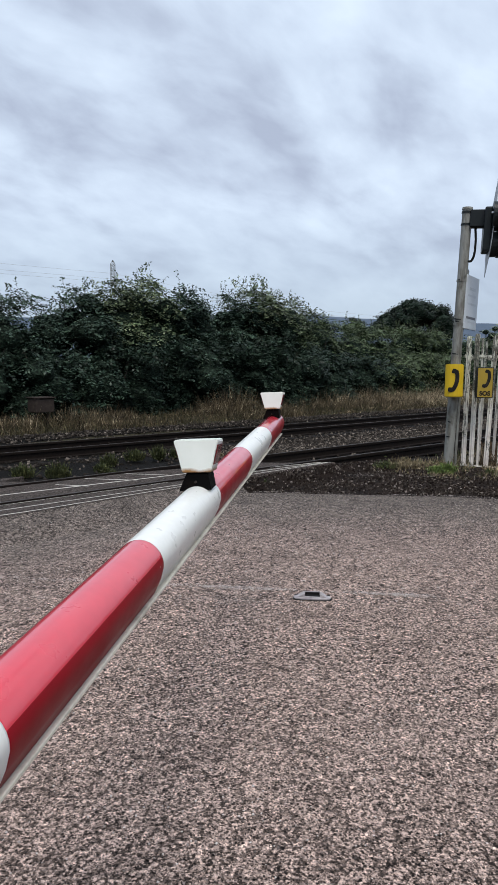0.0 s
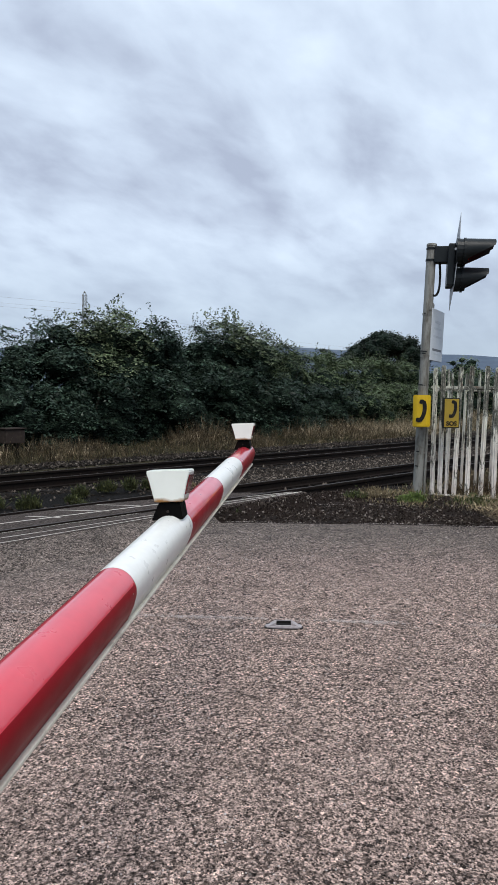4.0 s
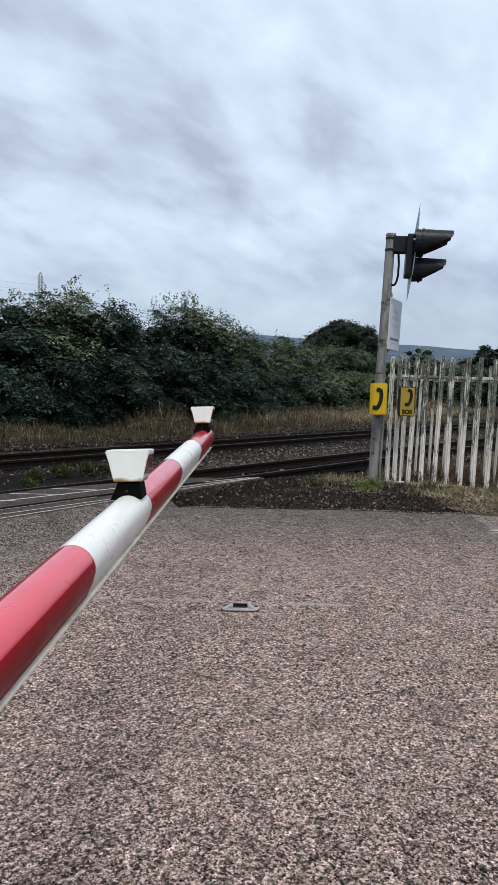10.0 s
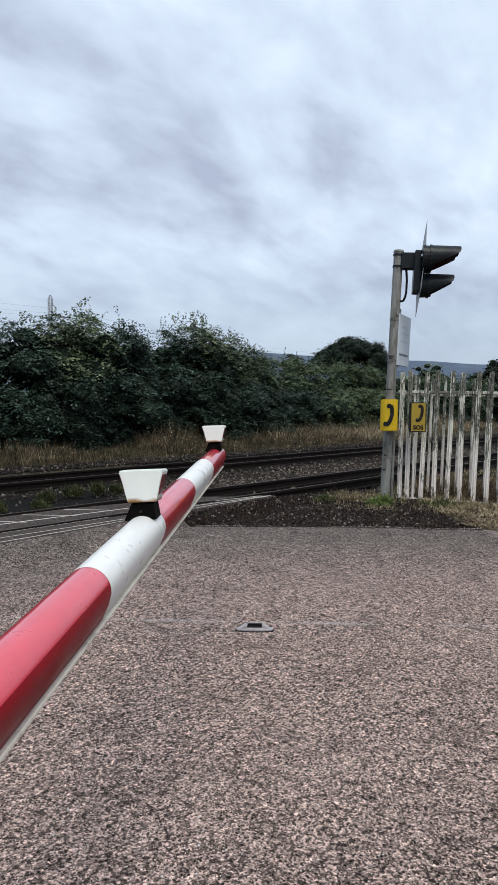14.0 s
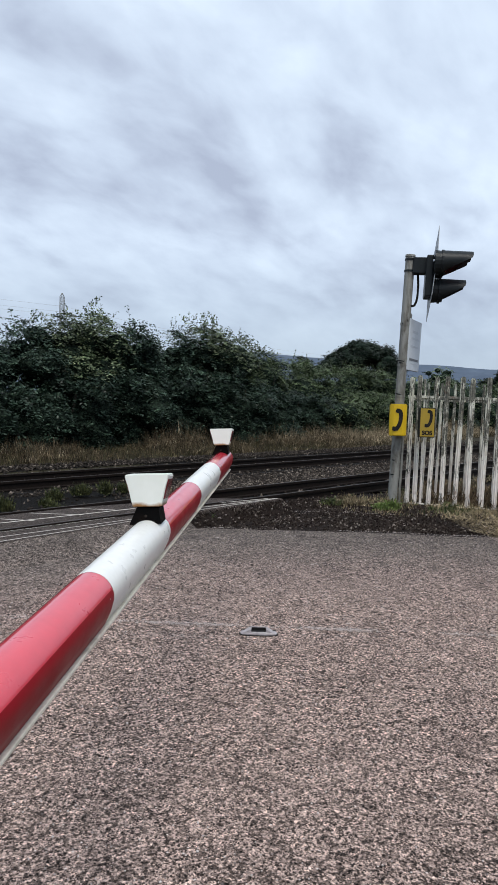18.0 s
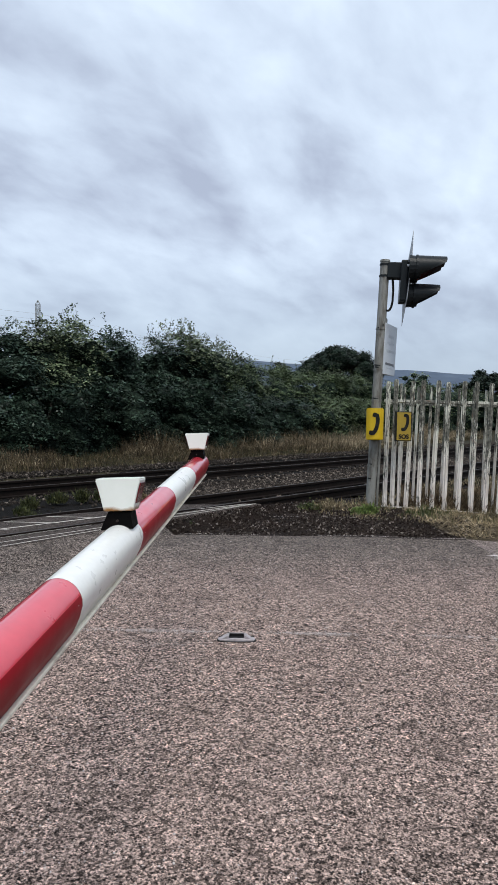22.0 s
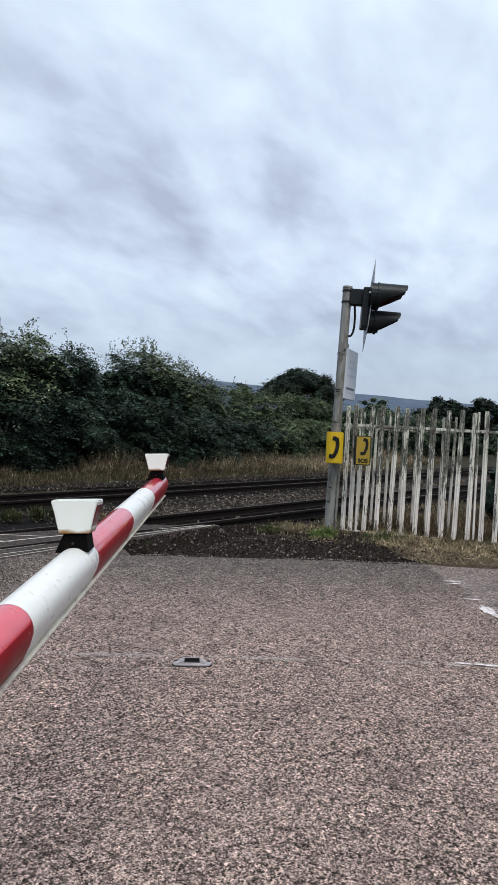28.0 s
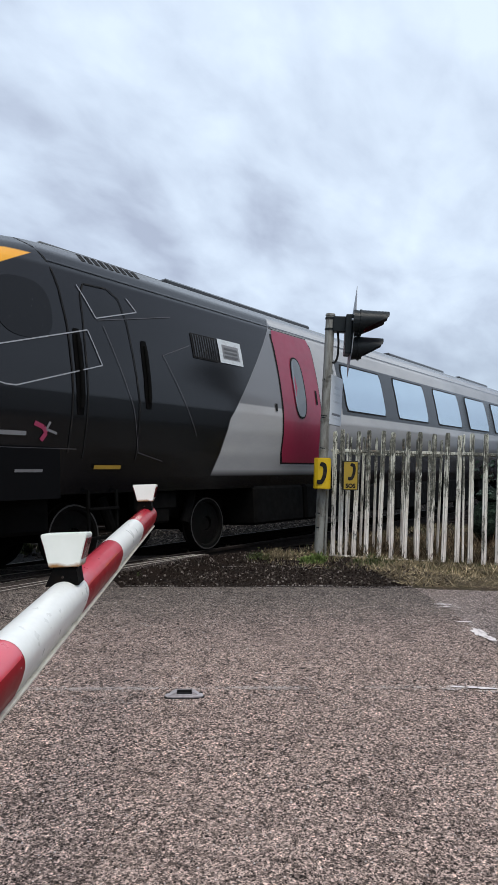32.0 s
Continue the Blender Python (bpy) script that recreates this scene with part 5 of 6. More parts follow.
def bracken_place(rs):
    s, off = rs.uniform(0.2, 7.0), rs.uniform(0.15, 2.2) if rs.rand() < 0.8 else rs.uniform(-0.1, 0.15)
    x, y = 9.58 + 0.39 * s + 0.92 * off, 4.85 - 0.92 * s + 0.39 * off
    if noise.noise((x * 1.1, y * 1.1, 9)) < rs.uniform(-0.6, 0.3):
        return bracken_place(rs)
    return x, y, -0.01, 0.7 + 0.5 * noise.noise((x * 2, y * 2, 5))


blades("dead_bracken", 9000, bracken_place, 0.12, 0.55, 0.0055, M_BRACKEN, "dead reddish brown bracken and grass behind the fence", 28, 0.7)


def litter_place(rs):
    while True:
        x, y = rs.uniform(7.8, 11), rs.uniform(-1.5, 4.4)
        if x > 7.9 + 0.62 * (2.75 - y) - 0.05 and x < 9.5 + 0.5 * rs.rand() and y < 3.0 + 0.9 * (x - 7.8):
            return x, y, 0.02, 1.0


blades("straw_litter", 5200, litter_place, 0.06, 0.22, 0.0035, M_STRAW, "loose dry straw lying beside the pavement", 26, 3.0)


def tuft(x, y, z, w, h, seed, mat, label, count=260):
    rs = np.random.RandomState(seed)
    t = thing("weed", label, "weed", pose(x, y, z), "weeds beside the rails")
    a = rs.uniform(0, 6.28, count)
    r = w * 0.5 * rs.rand(count) ** 0.7
    hh = h * rs.uniform(0.35, 1.0, count) * (1 - 0.4 * r / (w * 0.5))
    d = unit(np.stack([np.cos(a) * 0.5 * r / w, np.sin(a) * 0.5 * r / w, np.ones(count)], 1) + rs.normal(scale=0.22, size=(count, 3)))
    c = np.stack([r * np.cos(a), r * np.sin(a), np.zeros(count)], 1) + d * hh[:, None] / 2
    b = rs.uniform(0, 6.28, count)
    tagged(quads("stalk_clump", c, d * hh[:, None] / 2, np.stack([np.cos(b), np.sin(b), 0 * b], 1) * 0.007, mat, t), kind="stuff")
    k = int(count * 0.7)
    f = rs.randint(0, count, k)
    cc = c[f] + d[f] * (hh[f] * rs.uniform(-0.3, 0.5, k))[:, None] + rs.normal(scale=0.02, size=(k, 3))
    u = unit(rs.normal(size=(k, 3)) + (0, 0, 0.4))
    s = unit(np.cross(u, rs.normal(size=(k, 3))))
    tagged(quads("foliage", cc, u * 0.024, s * 0.010, mat, t), kind="stuff")
    return t


for i, (x, y, w, h, mt) in enumerate(((5.05, 8.75, 0.55, 0.45, 0), (6.25, 9.25, 0.4, 0.40, 0), (6.9, 9.45, 0.5, 0.42, 1), (7.3, 9.3, 0.35, 0.5, 1), (5.75, 8.7, 0.35, 0.3, 1), (5.6, 8.2, 0.3, 0.25, 1), (7.7, 9.3, 0.4, 0.35, 1), (4.7, 9.1, 0.5, 0.4, 1), (8.3, 8.9, 0.35, 0.2, 2))):
    tuft(x, y, -0.17, w * 0.6, h * 0.72, 50 + i, (M_WEED_TRACK, M_WEED_TRACK, M_DRY)[mt], ("green weed growing between the tracks", "dull green weed growing between the tracks", "withered brown weed between the tracks")[mt])
for i, (x, y, w, h, mt) in enumerate(((8.72, 4.66, 0.26, 0.19, 0), (8.60, 4.74, 0.2, 0.13, 0), (8.65, 5.3, 0.4, 0.16, 2), (9.1, 4.95, 0.25, 0.12, 2), (9.15, 3.95, 0.6, 0.16, 1), (9.2, 2.6, 0.6, 0.14, 2), (9.3, 1.9, 0.5, 0.2, 2), (8.5, 5.50, 0.4, 0.13, 1), (8.95, 5.5, 0.4, 0.16, 2), (6.05, 5.62, 0.12, 0.09, 1))):
    tuft(x, y, 0.0, w, h, 80 + i, (M_WEED, M_WEED_DULL, M_STRAW)[mt], ("bright green grass tuft beside the signal post", "green grass tuft at the verge", "dry straw tuft at the verge")[mt], 320 if mt == 0 else 150)


def verge_stone(rs):
    while True:
        x, y = rs.uniform(5.2, 9.3), rs.uniform(2.6, 5.9)
        if y < 5.6 - 1.15 * (x - 5.5) + 0.04 or y > 5.85:
            continue
        if rs.rand() < 0.6 and noise.noise((x * 2, y * 2, 8)) < 0.0:
            continue
        return x, y, -0.012 + mound_height(x, y)


stones("verge_stones", 10000, verge_stone, M_VERGESTONE, 0.0095, "small pale and dark stones strewn over the cinder verge")
stones("verge_lumps", 3800, verge_stone, M_VERGESTONE, 0.019, "larger dark clinker lumps on the cinder verge")


def grit_material():
    m, nt, b = material("pale_grit")
    g = nt.nodes.new("ShaderNodeNewGeometry")
    c = ramp(nt, g.outputs["Random Per Island"], [(0.0, (0.03, 0.026, 0.025)), (0.45, (0.10, 0.085, 0.08)), (0.75, (0.32, 0.27, 0.25)), (1.0, (0.62, 0.57, 0.55))])
    nt.links.new(c, b.inputs["Base Color"])
    b.inputs["Roughness"].default_value = 0.85
    b.inputs["Specular IOR Level"].default_value = 0.15
    return m


M_GRIT = grit_material()


def chip_material(name, k):
    m, nt, b = material(name)
    g = nt.nodes.new("ShaderNodeNewGeometry")
    c = ramp(nt, g.outputs["Random Per Island"], [(0.0, (0.012, 0.010, 0.009)), (0.46, (0.055, 0.044, 0.040)), (0.56, tuple(c * q for c, q in zip((0.20, 0.158, 0.14), k))), (0.88, tuple(c * q for c, q in zip((0.38, 0.305, 0.275), k))), (1.0, (0.62, 0.54, 0.50))])
    nt.links.new(c, b.inputs["Base Color"])
    b.inputs["Roughness"].default_value = 0.9
    b.inputs["Specular IOR Level"].default_value = 0.12
    return m


M_ROADCHIP = chip_material("tarmac_chippings", (1, 1, 1))
M_OLDCHIP = chip_material("old_tarmac_chippings", (0.60, 0.66, 0.70))


def road_stone(rs):
    while True:
        x, y = rs.uniform(0.5, 5.0), rs.uniform(-0.6, 4.4)
        if noise.noise((x * 2.3, y * 2.3, 6)) > rs.uniform(-0.7, 0.5):
            return x, y, 0.0


stones("road_grit", 10000, road_stone, M_GRIT, 0.0052, "loose grit and pale chippings lying on the tarmac")


def road_chip(lo, hi):
    def place(rs):
        while True:
            x, y = rs.uniform(1.6, 8.0), rs.uniform(0.4, 6.2)
            d = 0.756 * x + 0.655 * y
            if lo < d < hi and y < 5.3 + 0.9 * max(0.0, 5.6 - x) and y < 5.5 - 1.15 * (x - 5.55) and abs(x - y - 0.9) < 3.9:
                return x, y, -0.003
    return place


stones("road_chippings", 10000, road_chip(2.6, 4.3), M_ROADCHIP, 0.0095, "stone chippings standing proud of the worn tarmac", 0.45)
stones("road_chippings", 7500, road_chip(4.2, 6.2), M_ROADCHIP, 0.0140, "coarse stone chippings standing proud of the worn tarmac", 0.40)
stones("road_chippings", 6500, road_chip(6.0, 7.9), M_OLDCHIP, 0.0140, "grey stone chippings in the older tarmac by the crossing", 0.40)

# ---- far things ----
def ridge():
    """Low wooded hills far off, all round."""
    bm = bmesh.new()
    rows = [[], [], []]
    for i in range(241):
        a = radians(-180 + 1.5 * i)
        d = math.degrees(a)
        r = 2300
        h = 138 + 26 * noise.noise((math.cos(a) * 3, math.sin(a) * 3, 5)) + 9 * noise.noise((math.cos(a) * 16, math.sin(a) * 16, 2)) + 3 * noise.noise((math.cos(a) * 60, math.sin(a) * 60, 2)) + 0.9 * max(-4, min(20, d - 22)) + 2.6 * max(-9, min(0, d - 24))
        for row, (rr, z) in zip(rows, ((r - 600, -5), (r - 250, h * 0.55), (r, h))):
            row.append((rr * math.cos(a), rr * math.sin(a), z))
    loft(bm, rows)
    return tagged(part("backdrop", bm, M_HILL, smooth=True), "low wooded hills on the horizon painted hazy blue", "hills", kind="structure")


# the haze of distance is put into the hills' blue colour
M_HILL = speckled("hazy_wooded_hills", [(0.35, (0.075, 0.10, 0.14)), (0.6, (0.10, 0.132, 0.18)), (0.75, (0.125, 0.16, 0.20))], 0.012, 1.0, 0.0)
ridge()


def trees_behind():
    """Plain dark belt of trees that closes the place behind the road."""
    # never in view: added so that the train's flank mirrors something dark
    bm = bmesh.new()
    line = [(-45, 30), (-50, 10), (-48, -12), (-36, -27), (-12, -31), (15, -30), (40, -28), (70, -24), (110, -18)]
    path = []
    for (xa, ya), (xb, yb) in zip(line, line[1:]):
        n = int(math.hypot(xb - xa, yb - ya) / 0.8)
        path += [(xa + (xb - xa) * i / n, ya + (yb - ya) * i / n) for i in range(n)]
    rows = []
    for f in (0.0, 0.3, 0.6, 0.85, 1.0):
        row = []
        for x, y in path:
            h = 8.5 + 2.0 * noise.noise((x * 0.09, y * 0.09, 1)) + 1.0 * noise.noise((x * 0.6, y * 0.6, 2))
            k = 1 + 0.03 * f + 0.02 * noise.noise((x, y, f * 4))
            row.append((x * k, y * k, -0.4 + h * f))
        rows.append(row)
    loft(bm, rows)
    return tagged(part("backdrop_trees", bm, M_BELT), "unseen dark belt of trees added across the road", "trees", kind="structure")


M_BELT = speckled("dark_tree_belt", [(0.35, (0.008, 0.012, 0.007)), (0.6, (0.025, 0.036, 0.018)), (0.75, (0.05, 0.065, 0.03))], 1.2, 0.9, 1.0, 0.2)
trees_behind()


def pylon(x, y, h):
    t = thing("pylon", "slender grey lattice power pylon far beyond the bushes", "pylon", pose(x, y, -0.4, 0, 0, 35))
    bm = bmesh.new()
    w = lambda z: 0.72 + 1.8 * max(0.0, 1 - z / (0.72 * h)) if z < 0.965 * h else 0.72 * max(0.12, (h - z) / (0.035 * h))
    lev = [h * f for f in (0, 0.2, 0.38, 0.52, 0.64, 0.72, 0.77, 0.82, 0.87, 0.92, 0.965, 1.0)]
    for a, b in zip(lev, lev[1:]):
        pa = [Vector((sx * w(a), sy * w(a), a)) for sx, sy in ((1, 1), (-1, 1), (-1, -1), (1, -1))]
        pb = [Vector((sx * w(b), sy * w(b), b)) for sx, sy in ((1, 1), (-1, 1), (-1, -1), (1, -1))]
        for i in range(4):
            j = (i + 1) % 4
            rod(bm, pa[i], pb[i], 0.085, 4)
            rod(bm, pa[i], pb[j], 0.05, 4)
            rod(bm, pa[j], pb[i], 0.05, 4)
            rod(bm, pb[i], pb[j], 0.05, 4)
    part("lattice_mast", bm, M_GALV, t)
    for z, l in ((h * 0.80, 1.1), (h * 0.90, 0.8)):
        bm = bmesh.new()
        rod(bm, (-l, 0, z), (l, 0, z + 0.2), 0.07, 4)
        rod(bm, (-l, 0, z), (0, 0, z + 0.8), 0.06, 4)
        part("cross_arm", bm, M_GALV, t)
    bm = bmesh.new()
    for z in (h * 0.80, h * 0.83, h * 0.88):
        pts = [(x2, (x2 - 0) * -0.62, z - 5 * math.sin(math.pi * min(1, x2 / 260))) for x2 in [i * 13 for i in range(21)]]
        sweep(bm, pts, 0.035, 3)
        sweep(bm, [(-q[0], -q[1], z - 3.5 * math.sin(math.pi * q[0] / 260)) for q in pts], 0.035, 3)
    part("power_line", bm, M_GALV, t, "thin sagging power lines")
    return t


pylon(163, 237, 43.5)


def relay_box():
    t = thing("trackside_cabinet", "rusty brown trackside cabinet on thin legs in the grass", "cabinet", pose(8.62, 15.7, -0.15, 0, 0, 3))
    bm = bmesh.new()
    box(bm, (0.52, 0.40, 0.34), pose(0, 0, 0.57), 0.015)
    part("cabinet_body", bm, M_RUST0, t)
    bm = bmesh.new()
    box(bm, (0.58, 0.46, 0.03), pose(0, 0, 0.765), 0.008)
    part("cabinet_lid", bm, M_RUST0, t)
    for lx in (-0.17, 0.17):
        bm = bmesh.new()
        box(bm, (0.05, 0.05, 0.40), pose(lx, 0, 0.16), 0.004)
        part("leg", bm, M_RUST, t)
    return t


M_RUST = speckled("rusty_brown_steel", [(0.3, (0.012, 0.010, 0.009)), (0.7, (0.035, 0.027, 0.023))], 7, 0.8, 0.4)
relay_box()


# ---- train ----
PROFILE = [(0.90, 1.10), (1.05, 1.165), (1.40, 1.278), (1.75, 1.346), (2.02, 1.366), (2.30, 1.352), (2.60, 1.318), (2.90, 1.272), (3.20, 1.215), (3.48, 1.14), (3.70, 1.0), (3.87, 0.80), (3.99, 0.53), (4.06, 0.28), (4.09, 0.02)]
FRONT = [(0.90, 2.37), (1.40, 2.36), (1.66, 2.36), (1.90, 2.34), (2.05, 2.36), (2.15, 2.42), (2.25, 2.53), (2.40, 2.71), (2.95, 3.11), (3.45, 3.57), (3.60, 3.72), (3.75, 3.98), (3.90, 4.30), (4.00, 4.62), (4.06, 5.0), (4.09, 5.5)]
ZB, ZT, TAPER, BLUNT = 0.90, 4.09, 1.6, 3.3


def half_width(z):
    return curve(PROFILE, z)


def front_x(z):
    """Foremost place of the nose at a height."""
    return curve(FRONT, z)


def side(x, z, off=0.0):
    """Place on the near flank."""
    t = max(0.0, min(1.0, (x - front_x(z)) / TAPER))
    return Vector((x, -(half_width(z) * (1 - (1 - t) ** BLUNT) ** (1 / BLUNT) + off), z))


def nose_x(y, z):
    r = min(1.0, abs(y) / half_width(z))
    return front_x(z) + TAPER * (1 - (1 - r ** BLUNT) ** (1 / BLUNT))


def nose(y, z, off=0.0):
    """Place on the front of the car, lifted off it."""
    e = 0.01
    n = Vector((-1, (nose_x(y + e, z) - nose_x(y - e, z)) / (2 * e), (nose_x(y, z + e) - nose_x(y, z - e)) / (2 * e))).normalized()
    return Vector((nose_x(y, z), y, z)) + n * off


def ring(x):
    """Full cross-section of a car."""
    half = [(z, half_width(z)) for z, _ in PROFILE]
    return [(x, -w, z) for z, w in half] + [(x, w, z) for z, w in reversed(half[:-1])]


def flank_panel(x0, x1, z0, z1, off, slant=0.0, nx=6, nz=8, corner=0.0):
    """A thin panel that lies on the near flank, between two lengths and heights."""
    bm = bmesh.new()
    rows = []
    for j in range(nz + 1):
        f = j / nz
        z = z0 + (z1 - z0) * f
        cut = corner * max(0.0, 1 - min(f, 1 - f) * nz)
        rows.append([side(x0 + cut + slant * f + (x1 - x0 - 2 * cut) * i / nx, z, off) for i in range(nx + 1)])
    loft(bm, rows)
    for f in bm.faces:
        if f.normal.y > 0:
            f.normal_flip()
    return bm


def flank_line(pts, width, off=0.012):
    bm = bmesh.new()
    for (xa, za), (xb, zb) in zip(pts, pts[1:]):
        n = max(2, int(math.hypot(xb - xa, zb - za) / 0.12))
        d = Vector((xb - xa, zb - za)).normalized()
        sx, sz = -d.y * width / 2, d.x * width / 2
        prev = None
        for i in range(n + 1):
            f = i / n
            x, z = xa + (xb - xa) * f, za + (zb - za) * f
            cur = (bm.verts.new(side(x + sx, z + sz, off)), bm.verts.new(side(x - sx, z - sz, off)))
            if prev:
                bm.faces.new((prev[0], cur[0], cur[1], prev[1]))
            prev = cur
    bmesh.ops.recalc_face_normals(bm, faces=bm.faces[:])
    return bm


def livery():
    """Paint of the leading car: yellow nose, charcoal front, silver behind, dark window band."""
    m, nt, b = material("train_livery")
    v = coords(nt)
    sep = nt.nodes.new("ShaderNodeSeparateXYZ")
    nt.links.new(v, sep.inputs[0])
    X, Z = sep.outputs["X"], sep.outputs["Z"]
    wide = nt.nodes.new("ShaderNodeMath")
    wide.operation = "ABSOLUTE"
    nt.links.new(sep.outputs["Y"], wide.inputs[0])
    Y = wide.outputs[0]

    def lin(a, ka, c, kc, off):
        p = nt.nodes.new("ShaderNodeMath")
        p.operation = "MULTIPLY_ADD"
        nt.links.new(a, p.inputs[0])
        p.inputs[1].default_value, p.inputs[2].default_value = ka, off
        q = nt.nodes.new("ShaderNodeMath")
        q.operation = "MULTIPLY_ADD"
        nt.links.new(c, q.inputs[0])
        q.inputs[1].default_value = kc
        nt.links.new(p.outputs[0], q.inputs[2])
        return q.outputs[0]

    def step(val, width=0.012):
        r = node(nt, "ShaderNodeMapRange", From_Min=-width, From_Max=width)
        nt.links.new(val, r.inputs["Value"])
        return r.outputs[0]

    def both(p, q):
        n = nt.nodes.new("ShaderNodeMath")
        n.operation = "MULTIPLY"
        nt.links.new(p, n.inputs[0])
        nt.links.new(q, n.inputs[1])
        return n.outputs[0]

    def either(p, q):
        n = nt.nodes.new("ShaderNodeMath")
        n.operation = "MAXIMUM"
        nt.links.new(p, n.inputs[0])
        nt.links.new(q, n.inputs[1])
        return n.outputs[0]

    dirt = noise_of(nt, v, 1.6, 6, 0.65, 0.2, (0.35, 1, 1))
    black = ramp(nt, dirt, [(0.3, (0.0028, 0.003, 0.0038)), (0.7, (0.006, 0.0062, 0.0072))])
    silver = ramp(nt, dirt, [(0.3, (0.33, 0.335, 0.34)), (0.7, (0.42, 0.42, 0.42))])
    yellow = ramp(nt, dirt, [(0.3, (0.74, 0.33, 0.02)), (0.7, (0.80, 0.39, 0.03))])
    back = both(step(lin(X, 1, Z, -0.88, -6.13)), step(lin(X, 1, Z, -0.36, -7.12)))
    c = blend(nt, back, black, silver)
    # mid grey panel between the charcoal and the door
    c = blend(nt, both(back, both(step(lin(X, -1, Z, 0.0, 9.35)), step(lin(Z, 1, X, 0, -2.15)))), c, (0.165, 0.17, 0.18))
    band = both(step(lin(Z, 1, X, 0, -2.19)), both(step(lin(Z, -1, X, 0, 3.24)), step(lin(X, 1, Z, 0.0, -11.28))))
    c = blend(nt, band, c, (0.016, 0.018, 0.020))
    low = both(step(lin(Z, -1, X, 0, 1.75), 0.32), step(lin(X, 1, Z, 0, -11.0)))
    c = blend(nt, low, c, (0.05, 0.052, 0.058))
    edge = either(step(lin(X, -1, Z, 1.045, 0.47)), either(step(lin(X, -1, Z, 0.28, 2.062)), step(lin(X, -1, Z, 1.93, -2.32))))
    fy = both(edge, both(step(lin(Z, 1, X, 0, -1.38)), both(step(lin(Z, -1, X, 0.30, 2.31)), step(lin(Z, -1, X, 0.0, 3.60)))))
    c = blend(nt, fy, c, yellow)
    dome = both(step(lin(Y, -1, Z, 0.9, -1.313)), both(step(lin(Y, -1, Z, 0, 0.91)), both(step(lin(Y, -1, Z, -0.15, 1.3675)), step(lin(Z, 1, X, 0, -2.36)))))
    c = blend(nt, both(dome, step(lin(X, -1, Z, 0, 5.1))), c, black)
    foot = both(step(lin(Z, -1, X, 0, 1.13), 0.05), step(lin(X, 1, Z, 0, -5.0)))
    c = blend(nt, foot, c, black)
    roof = step(lin(Z, 1, X, 0, -3.72), 0.06)
    c = blend(nt, both(roof, step(lin(X, 1, Z, 0, -4.75), 0.2)), c, ramp(nt, dirt, [(0.3, (0.07, 0.073, 0.08)), (0.7, (0.13, 0.135, 0.14))]))
    nt.links.new(c, b.inputs["Base Color"])
    b.inputs["Roughness"].default_value = 0.25
    b.inputs["Specular IOR Level"].default_value = 0.5
    return m


M_LIVERY = livery()
M_SCREEN = paint("windscreen_surround", (0.018, 0.019, 0.021), 0.25, (0.05, 0.05, 0.05), 0.5, 0.8, 0.4, coat=0.4)
M_MAROON = paint("maroon_door_paint", (0.27, 0.016, 0.05), 0.35, (0.09, 0.02, 0.03), 0.5, 0.8, 0.4, 2.0, coat=0.3)
M_UNDER = paint("sooty_underframe", (0.003, 0.003, 0.003), 0.75, (0.008, 0.007, 0.006), 0.45, 0.75, 0.6, 3.0)
M_FAINT = paint("faint_grey_line", (0.075, 0.072, 0.078), 0.4)
M_LETTER = paint("dull_silver_lettering", (0.20, 0.205, 0.215), 0.4)
M_VENT = paint("pale_vent_paint", (0.56, 0.60, 0.62), 0.4)
M_CREST = paint("worn_crest", (0.50, 0.235, 0.025), 0.5, (0.62, 0.3, 0.03), 0.45, 0.6, 0.7, 14.0)
M_CABGLASS = paint("dark_cab_glass", (0.012, 0.013, 0.015), 0.22, (0.016, 0.017, 0.019), coat=0.0)
M_LAMPGLASS = paint("dark_lamp_glass", (0.035, 0.042, 0.045), 0.10, (0.09, 0.10, 0.105), 0.5, 0.8, 0.5, 5.0, coat=1.0)
M_SILVER_LINE = paint("silver_line", (0.30, 0.31, 0.33), 0.4)
M_WHEEL = paint("wheel_steel", (0.008, 0.007, 0.0065), 0.65, (0.005, 0.007, 0.006), 0.45, 0.7, 0.7, 5.0, 0.3)
M_TREAD = paint("bright_wheel_rim", (0.12, 0.115, 0.11), 0.4, (0.02, 0.019, 0.018), 0.45, 0.7, 0.6, 9.0, 0.8)
M_STEP = paint("yellow_step", (0.40, 0.25, 0.03), 0.5, (0.2, 0.14, 0.03), 0.5, 0.7, 0.5, 12.0)
M_PINK = paint("faded_magenta_mark", (0.34, 0.04, 0.10), 0.4)
M_SKYGLASS = None
M_ROOF = paint("dusty_roof_paint", (0.10, 0.105, 0.11), 0.5, (0.05, 0.05, 0.052), 0.45, 0.7, 0.7, 2.0)
M_UNDER2 = paint("matt_black_plastic", (0.003, 0.003, 0.0035), 0.5, (0.007, 0.0065, 0.006), 0.5, 0.8, 0.5, 2.0)


def window_glass():
    """Coated pane that mirrors the pale sky."""
    m, nt, b = material("saloon_window_glass")
    b.inputs["Base Color"].default_value = (0.56, 0.68, 0.76, 1)
    b.inputs["Metallic"].default_value = 0.9
    n = noise_of(nt, coords(nt), 3.0, 4)
    nt.links.new(ramp(nt, n, [(0.3, (0.10,) * 3), (0.7, (0.2,) * 3)]), b.inputs["Roughness"])
    return m


M_SKYGLASS = window_glass()


def lamp_glow():
    m, nt, b = material("headlamp_bulb")
    b.inputs["Base Color"].default_value = (0.55, 0.56, 0.55, 1)
    b.inputs["Roughness"].default_value = 0.4
    b.inputs["Emission Color"].default_value = (1.0, 0.95, 0.85, 1)
    b.inputs["Emission Strength"].default_value = 0.12
    return m


M_BULB = lamp_glow()


